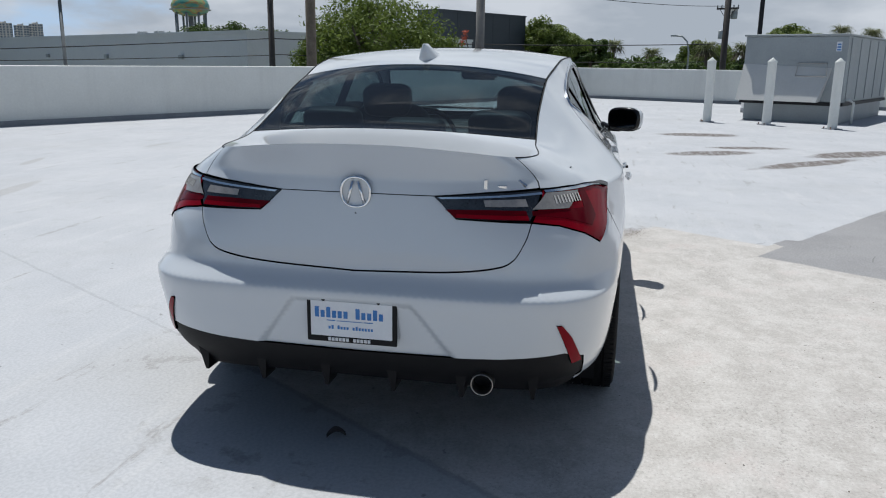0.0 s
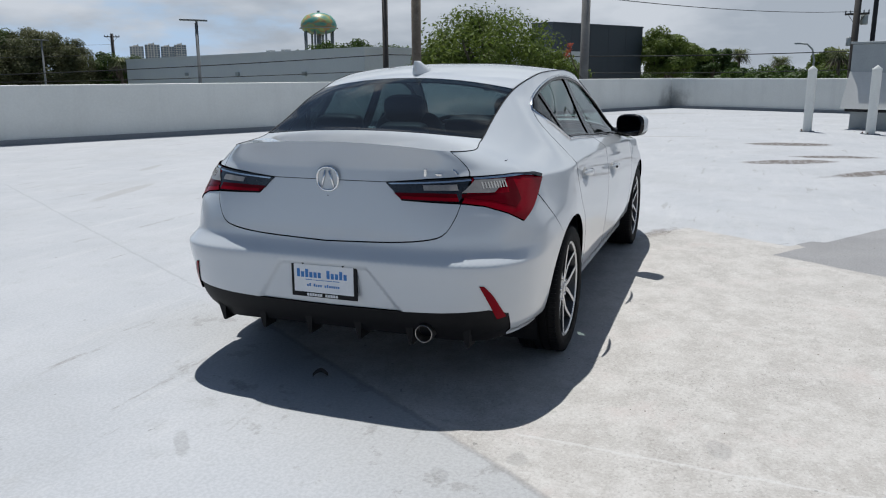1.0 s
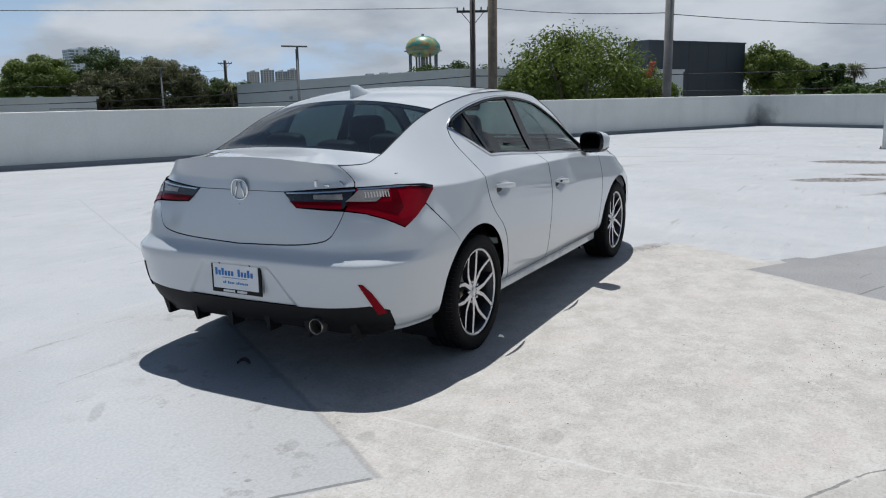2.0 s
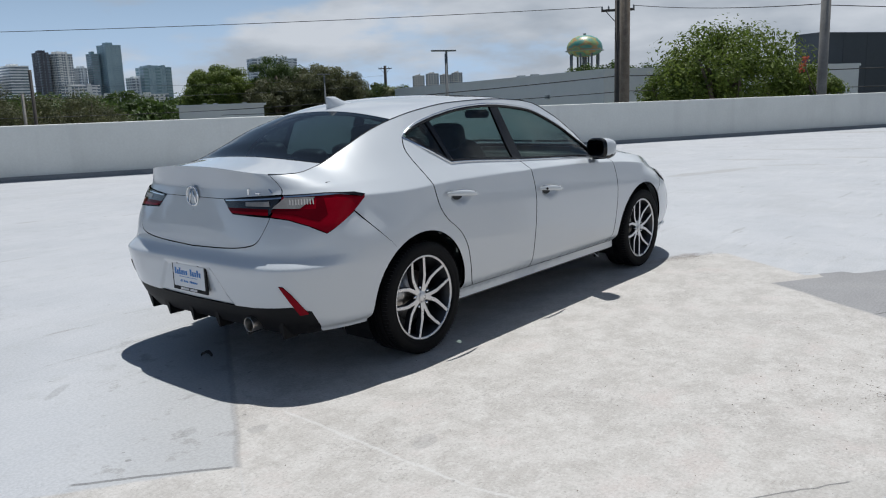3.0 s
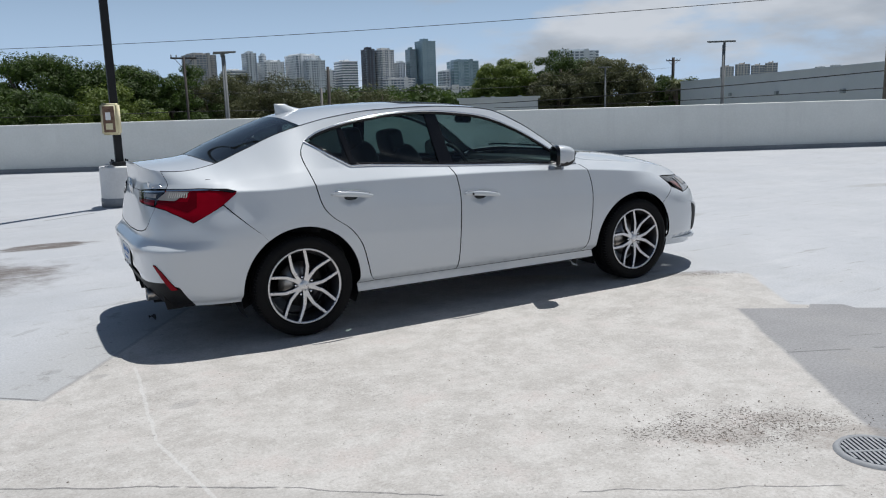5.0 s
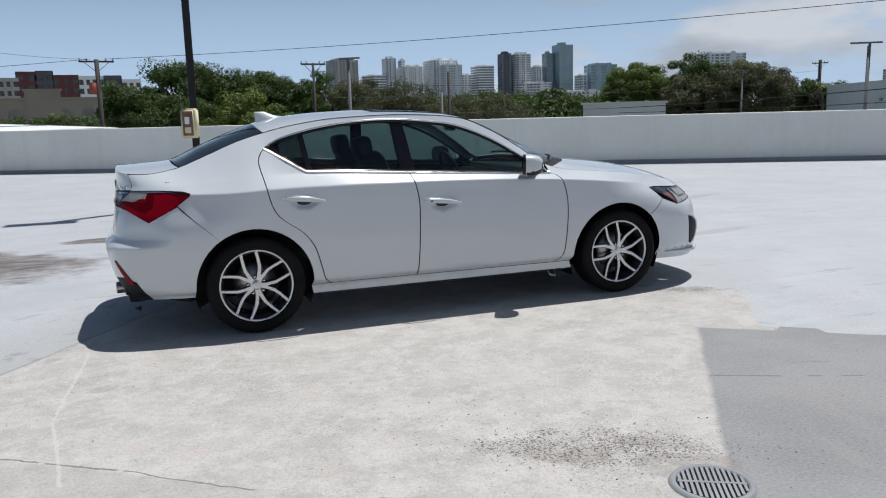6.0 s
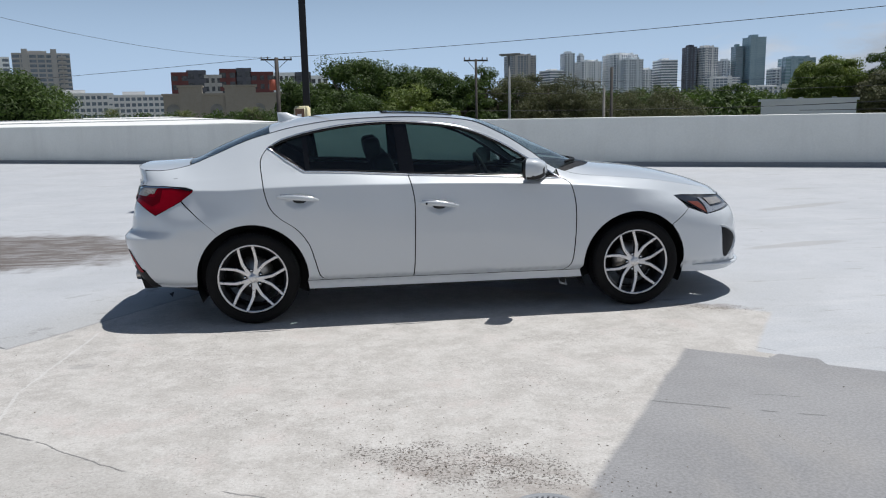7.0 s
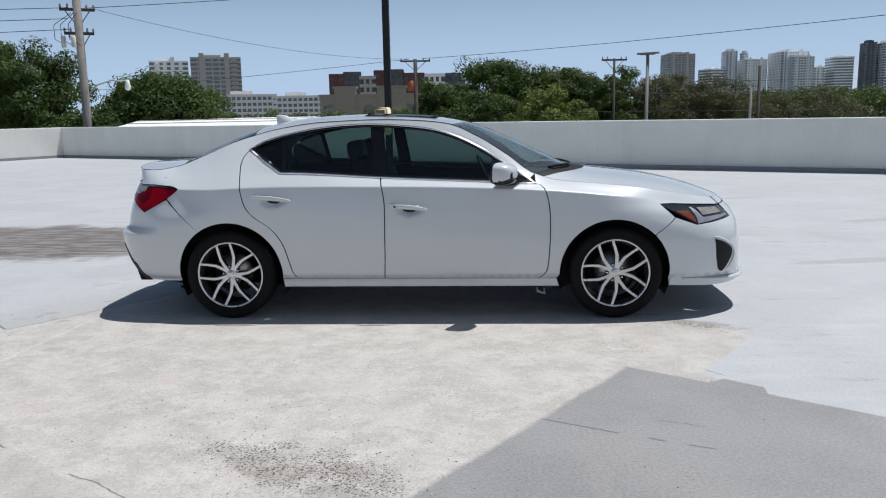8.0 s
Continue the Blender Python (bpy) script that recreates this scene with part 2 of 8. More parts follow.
LEAF_DEEP = leafy("deep_green_leaves", (0.030, 0.058, 0.012), (0.088, 0.138, 0.028))
LEAF_BRIGHT = leafy("bright_green_leaves", (0.070, 0.115, 0.018), (0.185, 0.235, 0.048))
LEAF_OLIVE = leafy("olive_leaves", (0.060, 0.070, 0.030), (0.145, 0.150, 0.070))
LEAF_PALM = leafy("palm_leaves", (0.075, 0.10, 0.035), (0.19, 0.20, 0.085))


# ---- mesh helpers ----


def mesh_of(bm, name, mats, smooth=True):
    me = bpy.data.meshes.new(name)
    bm.normal_update()
    bm.to_mesh(me)
    bm.free()
    for m in mats if isinstance(mats, (list, tuple)) else [mats]:
        me.materials.append(m)
    if smooth:
        me.shade_smooth()
    return me


def part(name, bm, material, parent, label="", smooth=False, soften=0.0):
    """One mesh object under a thing or under a part."""
    ob = new(name, mesh_of(bm, name, material, smooth))
    ob.parent = parent
    if label:
        tagged(ob, label)
    if soften:
        bev = ob.modifiers.new("soft_edges", "BEVEL")
        bev.width, bev.segments, bev.limit_method = soften, 2, "ANGLE"
    return ob


def thing(name, x, y, z, label, category, group="", turn=0.0):
    ob = new(name)
    ob.empty_display_size = 0.2
    ob.matrix_basis = pose(x, y, z, 0, 0, turn)
    return tagged(ob, label, category, group)


def structure(name, bm, material, label, smooth=False):
    ob = new(name, mesh_of(bm, name, material, smooth))
    return tagged(ob, label, "", "", "structure")


def box(bm, x0, x1, y0, y1, z0, z1, m=None):
    vs = [bm.verts.new((x, y, z)) for x in (x0, x1) for y in (y0, y1) for z in (z0, z1)]
    for f in ((0, 1, 3, 2), (4, 6, 7, 5), (0, 4, 5, 1), (2, 3, 7, 6), (0, 2, 6, 4), (1, 5, 7, 3)):
        bm.faces.new([vs[i] for i in f])
    if m is not None:
        bmesh.ops.transform(bm, matrix=m, verts=vs)
    return vs


def new_box(*a, m=None):
    bm = bmesh.new()
    box(bm, *a, m=m)
    return bm


def tube(bm, pts, radius, sides=8, cap=True, radii=None, closed=False):
    """A round bar along points, of one radius or one for each point."""
    pts = [Vector(p) for p in pts]
    n = len(pts)
    rings = []
    side = None
    for i, p in enumerate(pts):
        if closed:
            d = pts[(i + 1) % n] - pts[i - 1]
        else:
            d = pts[min(i + 1, n - 1)] - pts[max(i - 1, 0)]
        d.normalize()
        if side is None:
            side = d.orthogonal().normalized()
        side = (side - d * side.dot(d)).normalized()
        up = d.cross(side)
        r = radii[i] if radii else radius
        rings.append([bm.verts.new(p + r * (math.cos(a) * side + math.sin(a) * up)) for a in [2 * math.pi * k / sides for k in range(sides)]])
    for i in range(n if closed else n - 1):
        a, b = rings[i], rings[(i + 1) % n]
        for k in range(sides):
            bm.faces.new((a[k], a[(k + 1) % sides], b[(k + 1) % sides], b[k]))
    if cap and not closed:
        bm.faces.new(rings[0][::-1])
        bm.faces.new(rings[-1])
    return bm


def lathe(bm, profile, steps=40, axis="z", at=(0, 0, 0)):
    """A turned shape from (radius, height) pairs."""
    rows = []
    for k in range(steps):
        a = 2 * math.pi * k / steps
        c, s = math.cos(a), math.sin(a)
        row = []
        for r, h in profile:
            v = (r * c, r * s, h) if axis == "z" else (r * c, h, r * s)
            row.append(bm.verts.new(Vector(v) + Vector(at)))
        rows.append(row)
    for k in range(steps):
        a, b = rows[k], rows[(k + 1) % steps]
        for i in range(len(profile) - 1):
            bm.faces.new((a[i], b[i], b[i + 1], a[i + 1]))
    return bm


def ease(xs, ys):
    """A smooth curve through few control points that never overshoots."""
    xs, ys = np.asarray(xs, float), np.asarray(ys, float)
    h, d = np.diff(xs), np.diff(ys) / np.diff(xs)
    m = np.zeros(len(xs))
    m[0], m[-1] = d[0], d[-1]
    for i in range(1, len(xs) - 1):
        if d[i - 1] * d[i] > 0:
            w1, w2 = 2 * h[i] + h[i - 1], h[i] + 2 * h[i - 1]
            m[i] = (w1 + w2) / (w1 / d[i - 1] + w2 / d[i])

    def f(x):
        x = min(max(x, xs[0]), xs[-1])
        i = min(int(np.searchsorted(xs, x, "right")) - 1, len(h) - 1)
        t = (x - xs[i]) / h[i]
        return float(ys[i] * (1 + 2 * t) * (1 - t) ** 2 + h[i] * m[i] * t * (1 - t) ** 2 + ys[i + 1] * t * t * (3 - 2 * t) + h[i] * m[i + 1] * t * t * (t - 1))

    return f


def smooth_line(pts, n):
    """n points along a rounded line through 2D points (centripetal spline)."""
    p = [Vector((*a, 0)) for a in pts]
    p = [2 * p[0] - p[1]] + p + [2 * p[-1] - p[-2]]
    lens = [(p[i + 1] - p[i]).length for i in range(1, len(p) - 2)]
    total, out = sum(lens), []
    for k in range(n):
        s = total * k / (n - 1)
        i = 0
        while i < len(lens) - 1 and s > lens[i]:
            s -= lens[i]
            i += 1
        t = min(s / max(lens[i], 1e-9), 1)
        a, b, c, d = p[i : i + 4]
        q = 0.5 * (2 * b + (c - a) * t + (2 * a - 5 * b + 4 * c - d) * t * t + (3 * b - a - 3 * c + d) * t**3)
        out.append((q.x, q.y))
    return out

# ---- roof deck, parapets, ground ----
CORNER_E = Vector((28.1, 1.0, 0))
ALONG = Vector((-0.891, 0.454, 0)).normalized()
INWARD = Vector((-0.454, -0.891, 0)).normalized()
DECK_L, DECK_W, WALL_H, WALL_T = 50.0, 46.0, 1.165, 0.28


def deck_frame(u, v, z=0.0):
    """A place on the deck: u metres along the long parapet from its east corner, v metres in from it."""
    return CORNER_E + ALONG * u + INWARD * v + Vector((0, 0, z))


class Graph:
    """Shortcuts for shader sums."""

    def __init__(self, nt):
        self.nt = nt

    def math(self, op, a, b=None, c=None, clamp=False):
        n = self.nt.nodes.new("ShaderNodeMath")
        n.operation, n.use_clamp = op, clamp
        for i, v in enumerate((a, b, c)):
            if v is None:
                continue
            if isinstance(v, (int, float)):
                n.inputs[i].default_value = v
            else:
                self.nt.links.new(v, n.inputs[i])
        return n.outputs[0]

    def dot(self, vec, to):
        n = self.nt.nodes.new("ShaderNodeVectorMath")
        n.operation = "DOT_PRODUCT"
        n.inputs[1].default_value = to
        self.nt.links.new(vec, n.inputs[0])
        return n.outputs["Value"]

    def noise(self, vec, scale, detail=5, rough=0.6, stretch=None):
        if stretch:
            m = self.nt.nodes.new("ShaderNodeMapping")
            m.inputs["Scale"].default_value = stretch
            m.inputs["Rotation"].default_value = (0, 0, radians(34))
            self.nt.links.new(vec, m.inputs["Vector"])
            vec = m.outputs["Vector"]
        n = self.nt.nodes.new("ShaderNodeTexNoise")
        n.inputs["Scale"].default_value, n.inputs["Detail"].default_value, n.inputs["Roughness"].default_value = scale, detail, rough
        self.nt.links.new(vec, n.inputs["Vector"])
        return n.outputs["Fac"]

    def step(self, v, lo, hi):
        n = self.nt.nodes.new("ShaderNodeMapRange")
        n.interpolation_type = "SMOOTHSTEP"
        n.inputs["From Min"].default_value, n.inputs["From Max"].default_value = lo, hi
        self.nt.links.new(v, n.inputs["Value"])
        return n.outputs["Result"]

    def mix(self, f, a, b):
        n = self.nt.nodes.new("ShaderNodeMixRGB")
        for k, v in (("Fac", f), ("Color1", a), ("Color2", b)):
            if isinstance(v, tuple):
                n.inputs[k].default_value = (*v, 1)
            elif isinstance(v, (int, float)):
                n.inputs[k].default_value = v
            else:
                self.nt.links.new(v, n.inputs[k])
        return n.outputs["Color"]

    def most(self, *v):
        out = v[0]
        for w in v[1:]:
            out = self.math("MAXIMUM", out, w)
        return out

    def least(self, *v):
        out = v[0]
        for w in v[1:]:
            out = self.math("MINIMUM", out, w)
        return out


def deck_material():
    """White roof coating with bare concrete bays, a grey patch, cracks, stains and grit. p and q run along the slab joints."""
    m, nt, b = nodes_of("coated_roof_deck")
    G = Graph(nt)
    co = nt.nodes.new("ShaderNodeTexCoord").outputs["Object"]
    fray = G.math("MULTIPLY", G.math("SUBTRACT", G.noise(co, 2.2, 6, 0.65), 0.5), 0.16)
    fray2 = G.math("MULTIPLY", G.math("SUBTRACT", G.noise(co, 9.0, 4, 0.6), 0.5), 0.07)
    wob = G.math("ADD", fray, fray2)
    p0, q0 = G.dot(co, (0.829, -0.559, 0)), G.dot(co, (0.559, 0.829, 0))
    p, q = G.math("ADD", p0, wob), G.math("ADD", q0, wob)
    p_s, q_s = G.math("ADD", p0, G.math("MULTIPLY", wob, 0.3)), G.math("ADD", q0, G.math("MULTIPLY", wob, 0.3))

    def over(v, at, w=0.015):
        return G.step(v, at - w, at + w)

    def under(v, at, w=0.015):
        return G.math("SUBTRACT", 1.0, over(v, at, w))

    # bare concrete
    broad, mid, fine = G.noise(co, 0.9, 6, 0.62), G.noise(co, 5.0, 7, 0.68), G.noise(co, 70.0, 3, 0.6)
    sweep = G.noise(co, 1.5, 5, 0.6, (0.6, 4.0, 1.0))
    bay = G.least(over(p_s, -1.69), under(G.math("ADD", p_s, G.math("MULTIPLY", over(q0, -0.78, 0.01), 0.14)), 2.62, 0.02), under(q, 0.20, 0.05))
    bay2 = G.least(under(p_s, -1.68), under(q_s, -2.53))
    bare = G.most(bay, bay2)
    patch = G.least(over(p_s, 2.10, 0.022), under(G.math("SUBTRACT", q_s, G.math("MULTIPLY", G.math("MULTIPLY", over(p0, 2.58, 0.03), under(p0, 2.83, 0.03)), 0.095)), -0.87, 0.012), G.step(q0, -14.0, -13.0))
    worn_edge = G.math("MULTIPLY", G.math("MULTIPLY", G.step(p0, -2.55, -1.75), under(p_s, -1.69)), G.math("MULTIPLY", over(q0, -2.53, 0.02), under(q0, 0.35, 0.3)))
    lower_bay = under(q_s, -3.41, 0.01)
    white = G.mix(G.step(broad, 0.3, 0.7), (0.545, 0.565, 0.600), (0.620, 0.635, 0.665))
    white = G.mix(G.math("MULTIPLY", G.step(sweep, 0.52, 0.72), 0.5), white, (0.70, 0.705, 0.715))
    white = G.mix(G.math("MULTIPLY", G.step(G.noise(co, 0.55, 7, 0.6), 0.50, 0.66), 0.40), white, (0.505, 0.515, 0.530))
    white = G.mix(G.math("MULTIPLY", G.step(mid, 0.54, 0.72), 0.42), white, (0.47, 0.475, 0.48))
    grain_w = G.noise(co, 12.0, 8, 0.75)
    white = G.mix(G.math("MULTIPLY", G.step(grain_w, 0.55, 0.70), 0.4), white, (0.44, 0.45, 0.47))
    # scuffs and dried edges of puddles on the coating
    scuff = G.math("MULTIPLY", G.step(G.noise(co, 1.5, 5, 0.62, (0.5, 4.5, 1)), 0.62, 0.68), G.step(grain_w, 0.40, 0.55))
    white = G.mix(G.math("MULTIPLY", scuff, 0.62), white, (0.30, 0.285, 0.27))
    # the coating is thin and dirty along the bare bay
    white = G.mix(G.math("MULTIPLY", worn_edge, 0.55), white, (0.475, 0.470, 0.455))
    flakes = G.math("MULTIPLY", G.step(G.noise(co, 5.5, 6, 0.7), 0.565, 0.62), G.step(worn_edge, 0.05, 0.4))
    white = G.mix(G.math("MULTIPLY", flakes, 0.55), white, (0.33, 0.325, 0.315))
    grain = G.noise(co, 17.0, 8, 0.75)
    beige = G.mix(G.step(mid, 0.36, 0.64), (0.545, 0.512, 0.475), (0.695, 0.664, 0.628))
    beige = G.mix(G.math("MULTIPLY", G.step(G.noise(co, 2.6, 7, 0.66), 0.52, 0.66), 0.50), beige, (0.765, 0.742, 0.715))
    beige = G.mix(G.math("MULTIPLY", G.step(broad, 0.50, 0.66), 0.42), beige, (0.49, 0.462, 0.435))
    beige = G.mix(G.math("MULTIPLY", G.step(grain, 0.52, 0.66), 0.55), beige, (0.43, 0.41, 0.37))
    beige = G.mix(G.math("MULTIPLY", G.step(grain, 0.48, 0.36), 0.5), beige, (0.78, 0.765, 0.73))
    # pitted patches where the skin of the slab has gone
    pits = G.math("MULTIPLY", G.step(G.noise(co, 46, 3, 0.7), 0.56, 0.64), G.step(G.noise(co, 1.7, 5, 0.6), 0.50, 0.62))
    beige = G.mix(G.math("MULTIPLY", pits, 0.55), beige, (0.30, 0.285, 0.26))
    grey = G.mix(G.step(broad, 0.36, 0.64), (0.275, 0.273, 0.280), (0.345, 0.342, 0.348))
    grey = G.mix(G.math("MULTIPLY", G.step(G.noise(co, 1.3, 6, 0.6, (1.6, 0.5, 1)), 0.52, 0.68), 0.45), grey, (0.375, 0.355, 0.335))
    grey = G.mix(G.math("MULTIPLY", G.step(mid, 0.55, 0.72), 0.25), grey, (0.24, 0.24, 0.248))
    rosy = G.math("MULTIPLY", G.step(G.noise(co, 2.6, 6, 0.7), 0.52, 0.68), 0.42)
    beige = G.mix(rosy, beige, (0.60, 0.50, 0.455))
    # open sand grain: dark and pale crumbs
    crumbs = G.noise(co, 95.0, 2, 0.5)
    beige = G.mix(G.math("MULTIPLY", G.step(crumbs, 0.60, 0.68), 0.36), beige, (0.26, 0.245, 0.22))
    beige = G.mix(G.math("MULTIPLY", G.step(crumbs, 0.40, 0.32), 0.32), beige, (0.86, 0.85, 0.82))
    col = G.mix(bare, white, beige)
    col = G.mix(G.math("MULTIPLY", G.math("MULTIPLY", lower_bay, bare), 0.35), col, (0.46, 0.44, 0.41))
    col = G.mix(patch, col, grey)

    def blob(x, y, rx, ry, turn, ragged=0.5, scale=2.0):
        """1 within a ragged ellipse, 0 outside."""
        c, s = math.cos(radians(turn)), math.sin(radians(turn))
        a = G.math("DIVIDE", G.math("SUBTRACT", G.dot(co, (c, s, 0)), c * x + s * y), rx)
        d = G.math("DIVIDE", G.math("SUBTRACT", G.dot(co, (-s, c, 0)), -s * x + c * y), ry)
        r = G.math("SQRT", G.math("ADD", G.math("MULTIPLY", a, a), G.math("MULTIPLY", d, d)))
        r = G.math("ADD", r, G.math("MULTIPLY", G.math("SUBTRACT", G.noise(co, scale, 6, 0.65), 0.5), ragged * 2))
        return G.math("SUBTRACT", 1.0, G.step(r, 0.72, 1.05))

    def line(x0, y0, x1, y1, w, wander=0.06):
        """A thin wandering crack between two places."""
        d = Vector((x1 - x0, y1 - y0))
        n = d.length
        d /= n
        t = G.math("SUBTRACT", G.dot(co, (d.x, d.y, 0)), d.x * x0 + d.y * y0)
        o = G.math("SUBTRACT", G.dot(co, (-d.y, d.x, 0)), -d.y * x0 + d.x * y0)
        o = G.math("ABSOLUTE", G.math("ADD", o, G.math("MULTIPLY", G.math("SUBTRACT", G.noise(co, 3.5, 4, 0.6), 0.5), wander)))
        inside = G.math("MULTIPLY", G.step(t, 0.0, 0.03), G.math("SUBTRACT", 1.0, G.step(t, n - 0.03, n)))
        return G.math("MULTIPLY", inside, G.math("SUBTRACT", 1.0, G.step(o, w * 0.5, w)))
    stains = G.most(blob(-5.0, 2.75, 2.7, 1.35, -8, 0.5), blob(-2.55, 4.0, 0.55, 0.22, 0, 0.6), blob(11.6, -2.55, 0.85, 0.42, -80, 0.45), blob(8.25, -2.4, 0.80, 0.32, -62, 0.45), blob(7.25, -3.6, 1.3, 0.22, -46, 0.45), blob(9.25, -3.1, 0.75, 0.24, -80, 0.45), blob(8.75, -4.6, 1.1, 0.34, -52, 0.45))
    smear = G.noise(co, 6.0, 8, 0.72, (0.35, 2.2, 1))
    stains = G.math("MULTIPLY", stains, G.math("MULTIPLY_ADD", G.step(smear, 0.38, 0.56), 0.50, 0.50))
    col = G.mix(stains, col, (0.118, 0.088, 0.069))
    faint = G.most(blob(11.76, 1.75, 0.7, 0.16, -70, 0.7), blob(10.76, 0.68, 0.6, 0.10, -60, 0.7), blob(12.88, -0.22, 0.9, 0.14, -75, 0.7), blob(15.0, 1.2, 1.2, 0.18, -70, 0.7), blob(23.0, 1.3, 2.2, 0.4, -60, 0.7), blob(4.4, 6.6, 0.5, 0.08, 20, 0.7), blob(6.8, 6.2, 0.45, 0.07, 0, 0.7), blob(2.3, 5.2, 0.8, 0.12, 15, 0.6), blob(5.5, 4.0, 0.9, 0.15, 20, 0.6), blob(9.0, 1.5, 1.2, 0.2, -20, 0.7), blob(3.8, 1.2, 0.7, 0.12, 10, 0.6))
    col = G.mix(G.math("MULTIPLY", faint, 0.45), col, (0.38, 0.36, 0.34))
    grit = G.math("MULTIPLY", G.most(blob(-0.24, -3.20, 0.52, 0.20, -27, 0.9, 5), blob(1.86, -1.0, 0.24, 0.10, -20, 0.9, 8)), G.most(G.math("MULTIPLY", G.step(G.noise(co, 75, 3, 0.65), 0.51, 0.58), G.step(G.noise(co, 5.5, 5, 0.7), 0.38, 0.54)), G.step(G.noise(co, 30, 2, 0.5), 0.66, 0.71)))
    soil = G.most(blob(-0.36, -3.20, 0.24, 0.13, -27, 0.9, 6), blob(0.0, -3.26, 0.22, 0.07, -35, 0.9, 8), blob(1.86, -1.0, 0.30, 0.09, -20, 0.9, 6), blob(0.02, -3.50, 0.24, 0.13, -25, 0.8, 7))
    col = G.mix(G.math("MULTIPLY", G.math("MULTIPLY", soil, G.step(mid, 0.36, 0.58)), 0.55), col, (0.27, 0.225, 0.19))
    col = G.mix(G.math("MULTIPLY", grit, 0.95), col, (0.085, 0.066, 0.052))
    damp = G.most(blob(-2.23, -1.60, 0.09, 0.05, 20, 0.5, 9), blob(-2.85, 0.30, 0.12, 0.03, 40, 0.8, 9), blob(-2.30, 0.42, 0.11, 0.03, 60, 0.6, 9), blob(-2.55, -0.92, 0.05, 0.04, 0, 0.6, 9), blob(-2.75, -0.70, 0.06, 0.035, 30, 0.6, 9))
    col = G.mix(G.math("MULTIPLY", damp, 0.32), col, (0.24, 0.24, 0.235))
    cracks = G.most(line(0.73, -2.66, 1.08, -2.83, 0.010, 0.03), line(1.18, -2.86, 1.27, -2.905, 0.010, 0.03), line(1.33, -2.93, 1.46, -2.985, 0.009, 0.03), line(1.25, -2.66, 1.48, -2.75, 0.005, 0.04), line(-2.5, 6.3, -1.8, 6.75, 0.03), line(-3.05, -2.08, -2.413, -2.47, 0.007, 0.06), line(-2.413, -2.47, -2.10, -2.67, 0.008, 0.06), line(-2.10, -2.67, -1.60, -3.06, 0.006, 0.08), line(-1.2, -3.28, -0.35, -3.76, 0.005, 0.08), line(1.66, -1.93, 1.75, -2.05, 0.006, 0.06), line(-3.3, -0.75, -2.83, -1.15, 0.012, 0.03))
    col = G.mix(G.math("MULTIPLY", cracks, 0.75), col, (0.13, 0.13, 0.13))
    joint = G.most(line(2.3, 7.1, -0.9, 1.8, 0.014), line(-0.9, 1.8, -1.6, 0.62, 0.012))
    col = G.mix(G.math("MULTIPLY", joint, 0.30), col, (0.30, 0.31, 0.33))
    edge = G.math("SUBTRACT", 1.0, G.step(G.math("ABSOLUTE", G.math("ADD", p_s, 1.69)), 0.006, 0.022))
    edge = G.math("MULTIPLY", edge, G.math("MULTIPLY", under(q0, 0.2), over(q0, -2.55)))
    col = G.mix(G.math("MULTIPLY", edge, 0.45), col, (0.24, 0.23, 0.22))
    chalk = G.most(line(-2.35, -0.85, -2.42, -1.98, 0.011, 0.06), line(-2.42, -1.98, -2.31, -2.75, 0.011, 0.06))
    col = G.mix(G.math("MULTIPLY", chalk, 0.5), col, (0.80, 0.79, 0.77))
    specks = G.math("MULTIPLY", G.most(G.step(G.noise(co, 13.0, 2, 0.5), 0.735, 0.765), G.step(G.noise(co, 41.0, 2, 0.5), 0.765, 0.79)), 0.6)
    col = G.mix(specks, col, (0.17, 0.165, 0.155))
    col = G.mix(0.13, col, G.mix(G.step(fine, 0.35, 0.65), (0.25, 0.25, 0.25), (0.85, 0.85, 0.85)))
    worn = nt.nodes.new("ShaderNodeHueSaturation")
    worn.inputs["Value"].default_value = 0.715
    nt.links.new(col, worn.inputs["Color"])
    nt.links.new(worn.outputs["Color"], b.inputs["Base Color"])
    rough = G.math("MULTIPLY_ADD", mid, 0.3, 0.50)
    nt.links.new(rough, b.inputs["Roughness"])
    b.inputs["Specular IOR Level"].default_value = 0.35
    height = G.math("ADD", G.math("MULTIPLY", fine, G.math("MULTIPLY_ADD", bare, 0.22, 0.04)), G.math("MULTIPLY", mid, G.math("MULTIPLY_ADD", bare, 0.30, 0.20)))
    height = G.math("SUBTRACT", height, G.math("ADD", G.math("MULTIPLY", cracks, 1.2), G.math("ADD", G.math("MULTIPLY", pits, 0.6), G.math("MULTIPLY", bare, 0.35))))
    bp = nt.nodes.new("ShaderNodeBump")
    bp.inputs["Strength"].default_value, bp.inputs["Distance"].default_value = 0.35, 0.012
    nt.links.new(height, bp.inputs["Height"])
    nt.links.new(bp.outputs["Normal"], b.inputs["Normal"])
    return m


def slab(bm, corners, z0, z1):
    lo = [bm.verts.new((c.x, c.y, z0)) for c in corners]
    hi = [bm.verts.new((c.x, c.y, z1)) for c in corners]
    bm.faces.new(lo[::-1])
    bm.faces.new(hi)
    n = len(corners)
    for i in range(n):
        bm.faces.new((lo[i], lo[(i + 1) % n], hi[(i + 1) % n], hi[i]))
    bmesh.ops.recalc_face_normals(bm, faces=bm.faces)
    return bm


def rect(u0, u1, v0, v1):
    return [deck_frame(u0, v0), deck_frame(u1, v0), deck_frame(u1, v1), deck_frame(u0, v1)]


GROUND_Z = -9.0


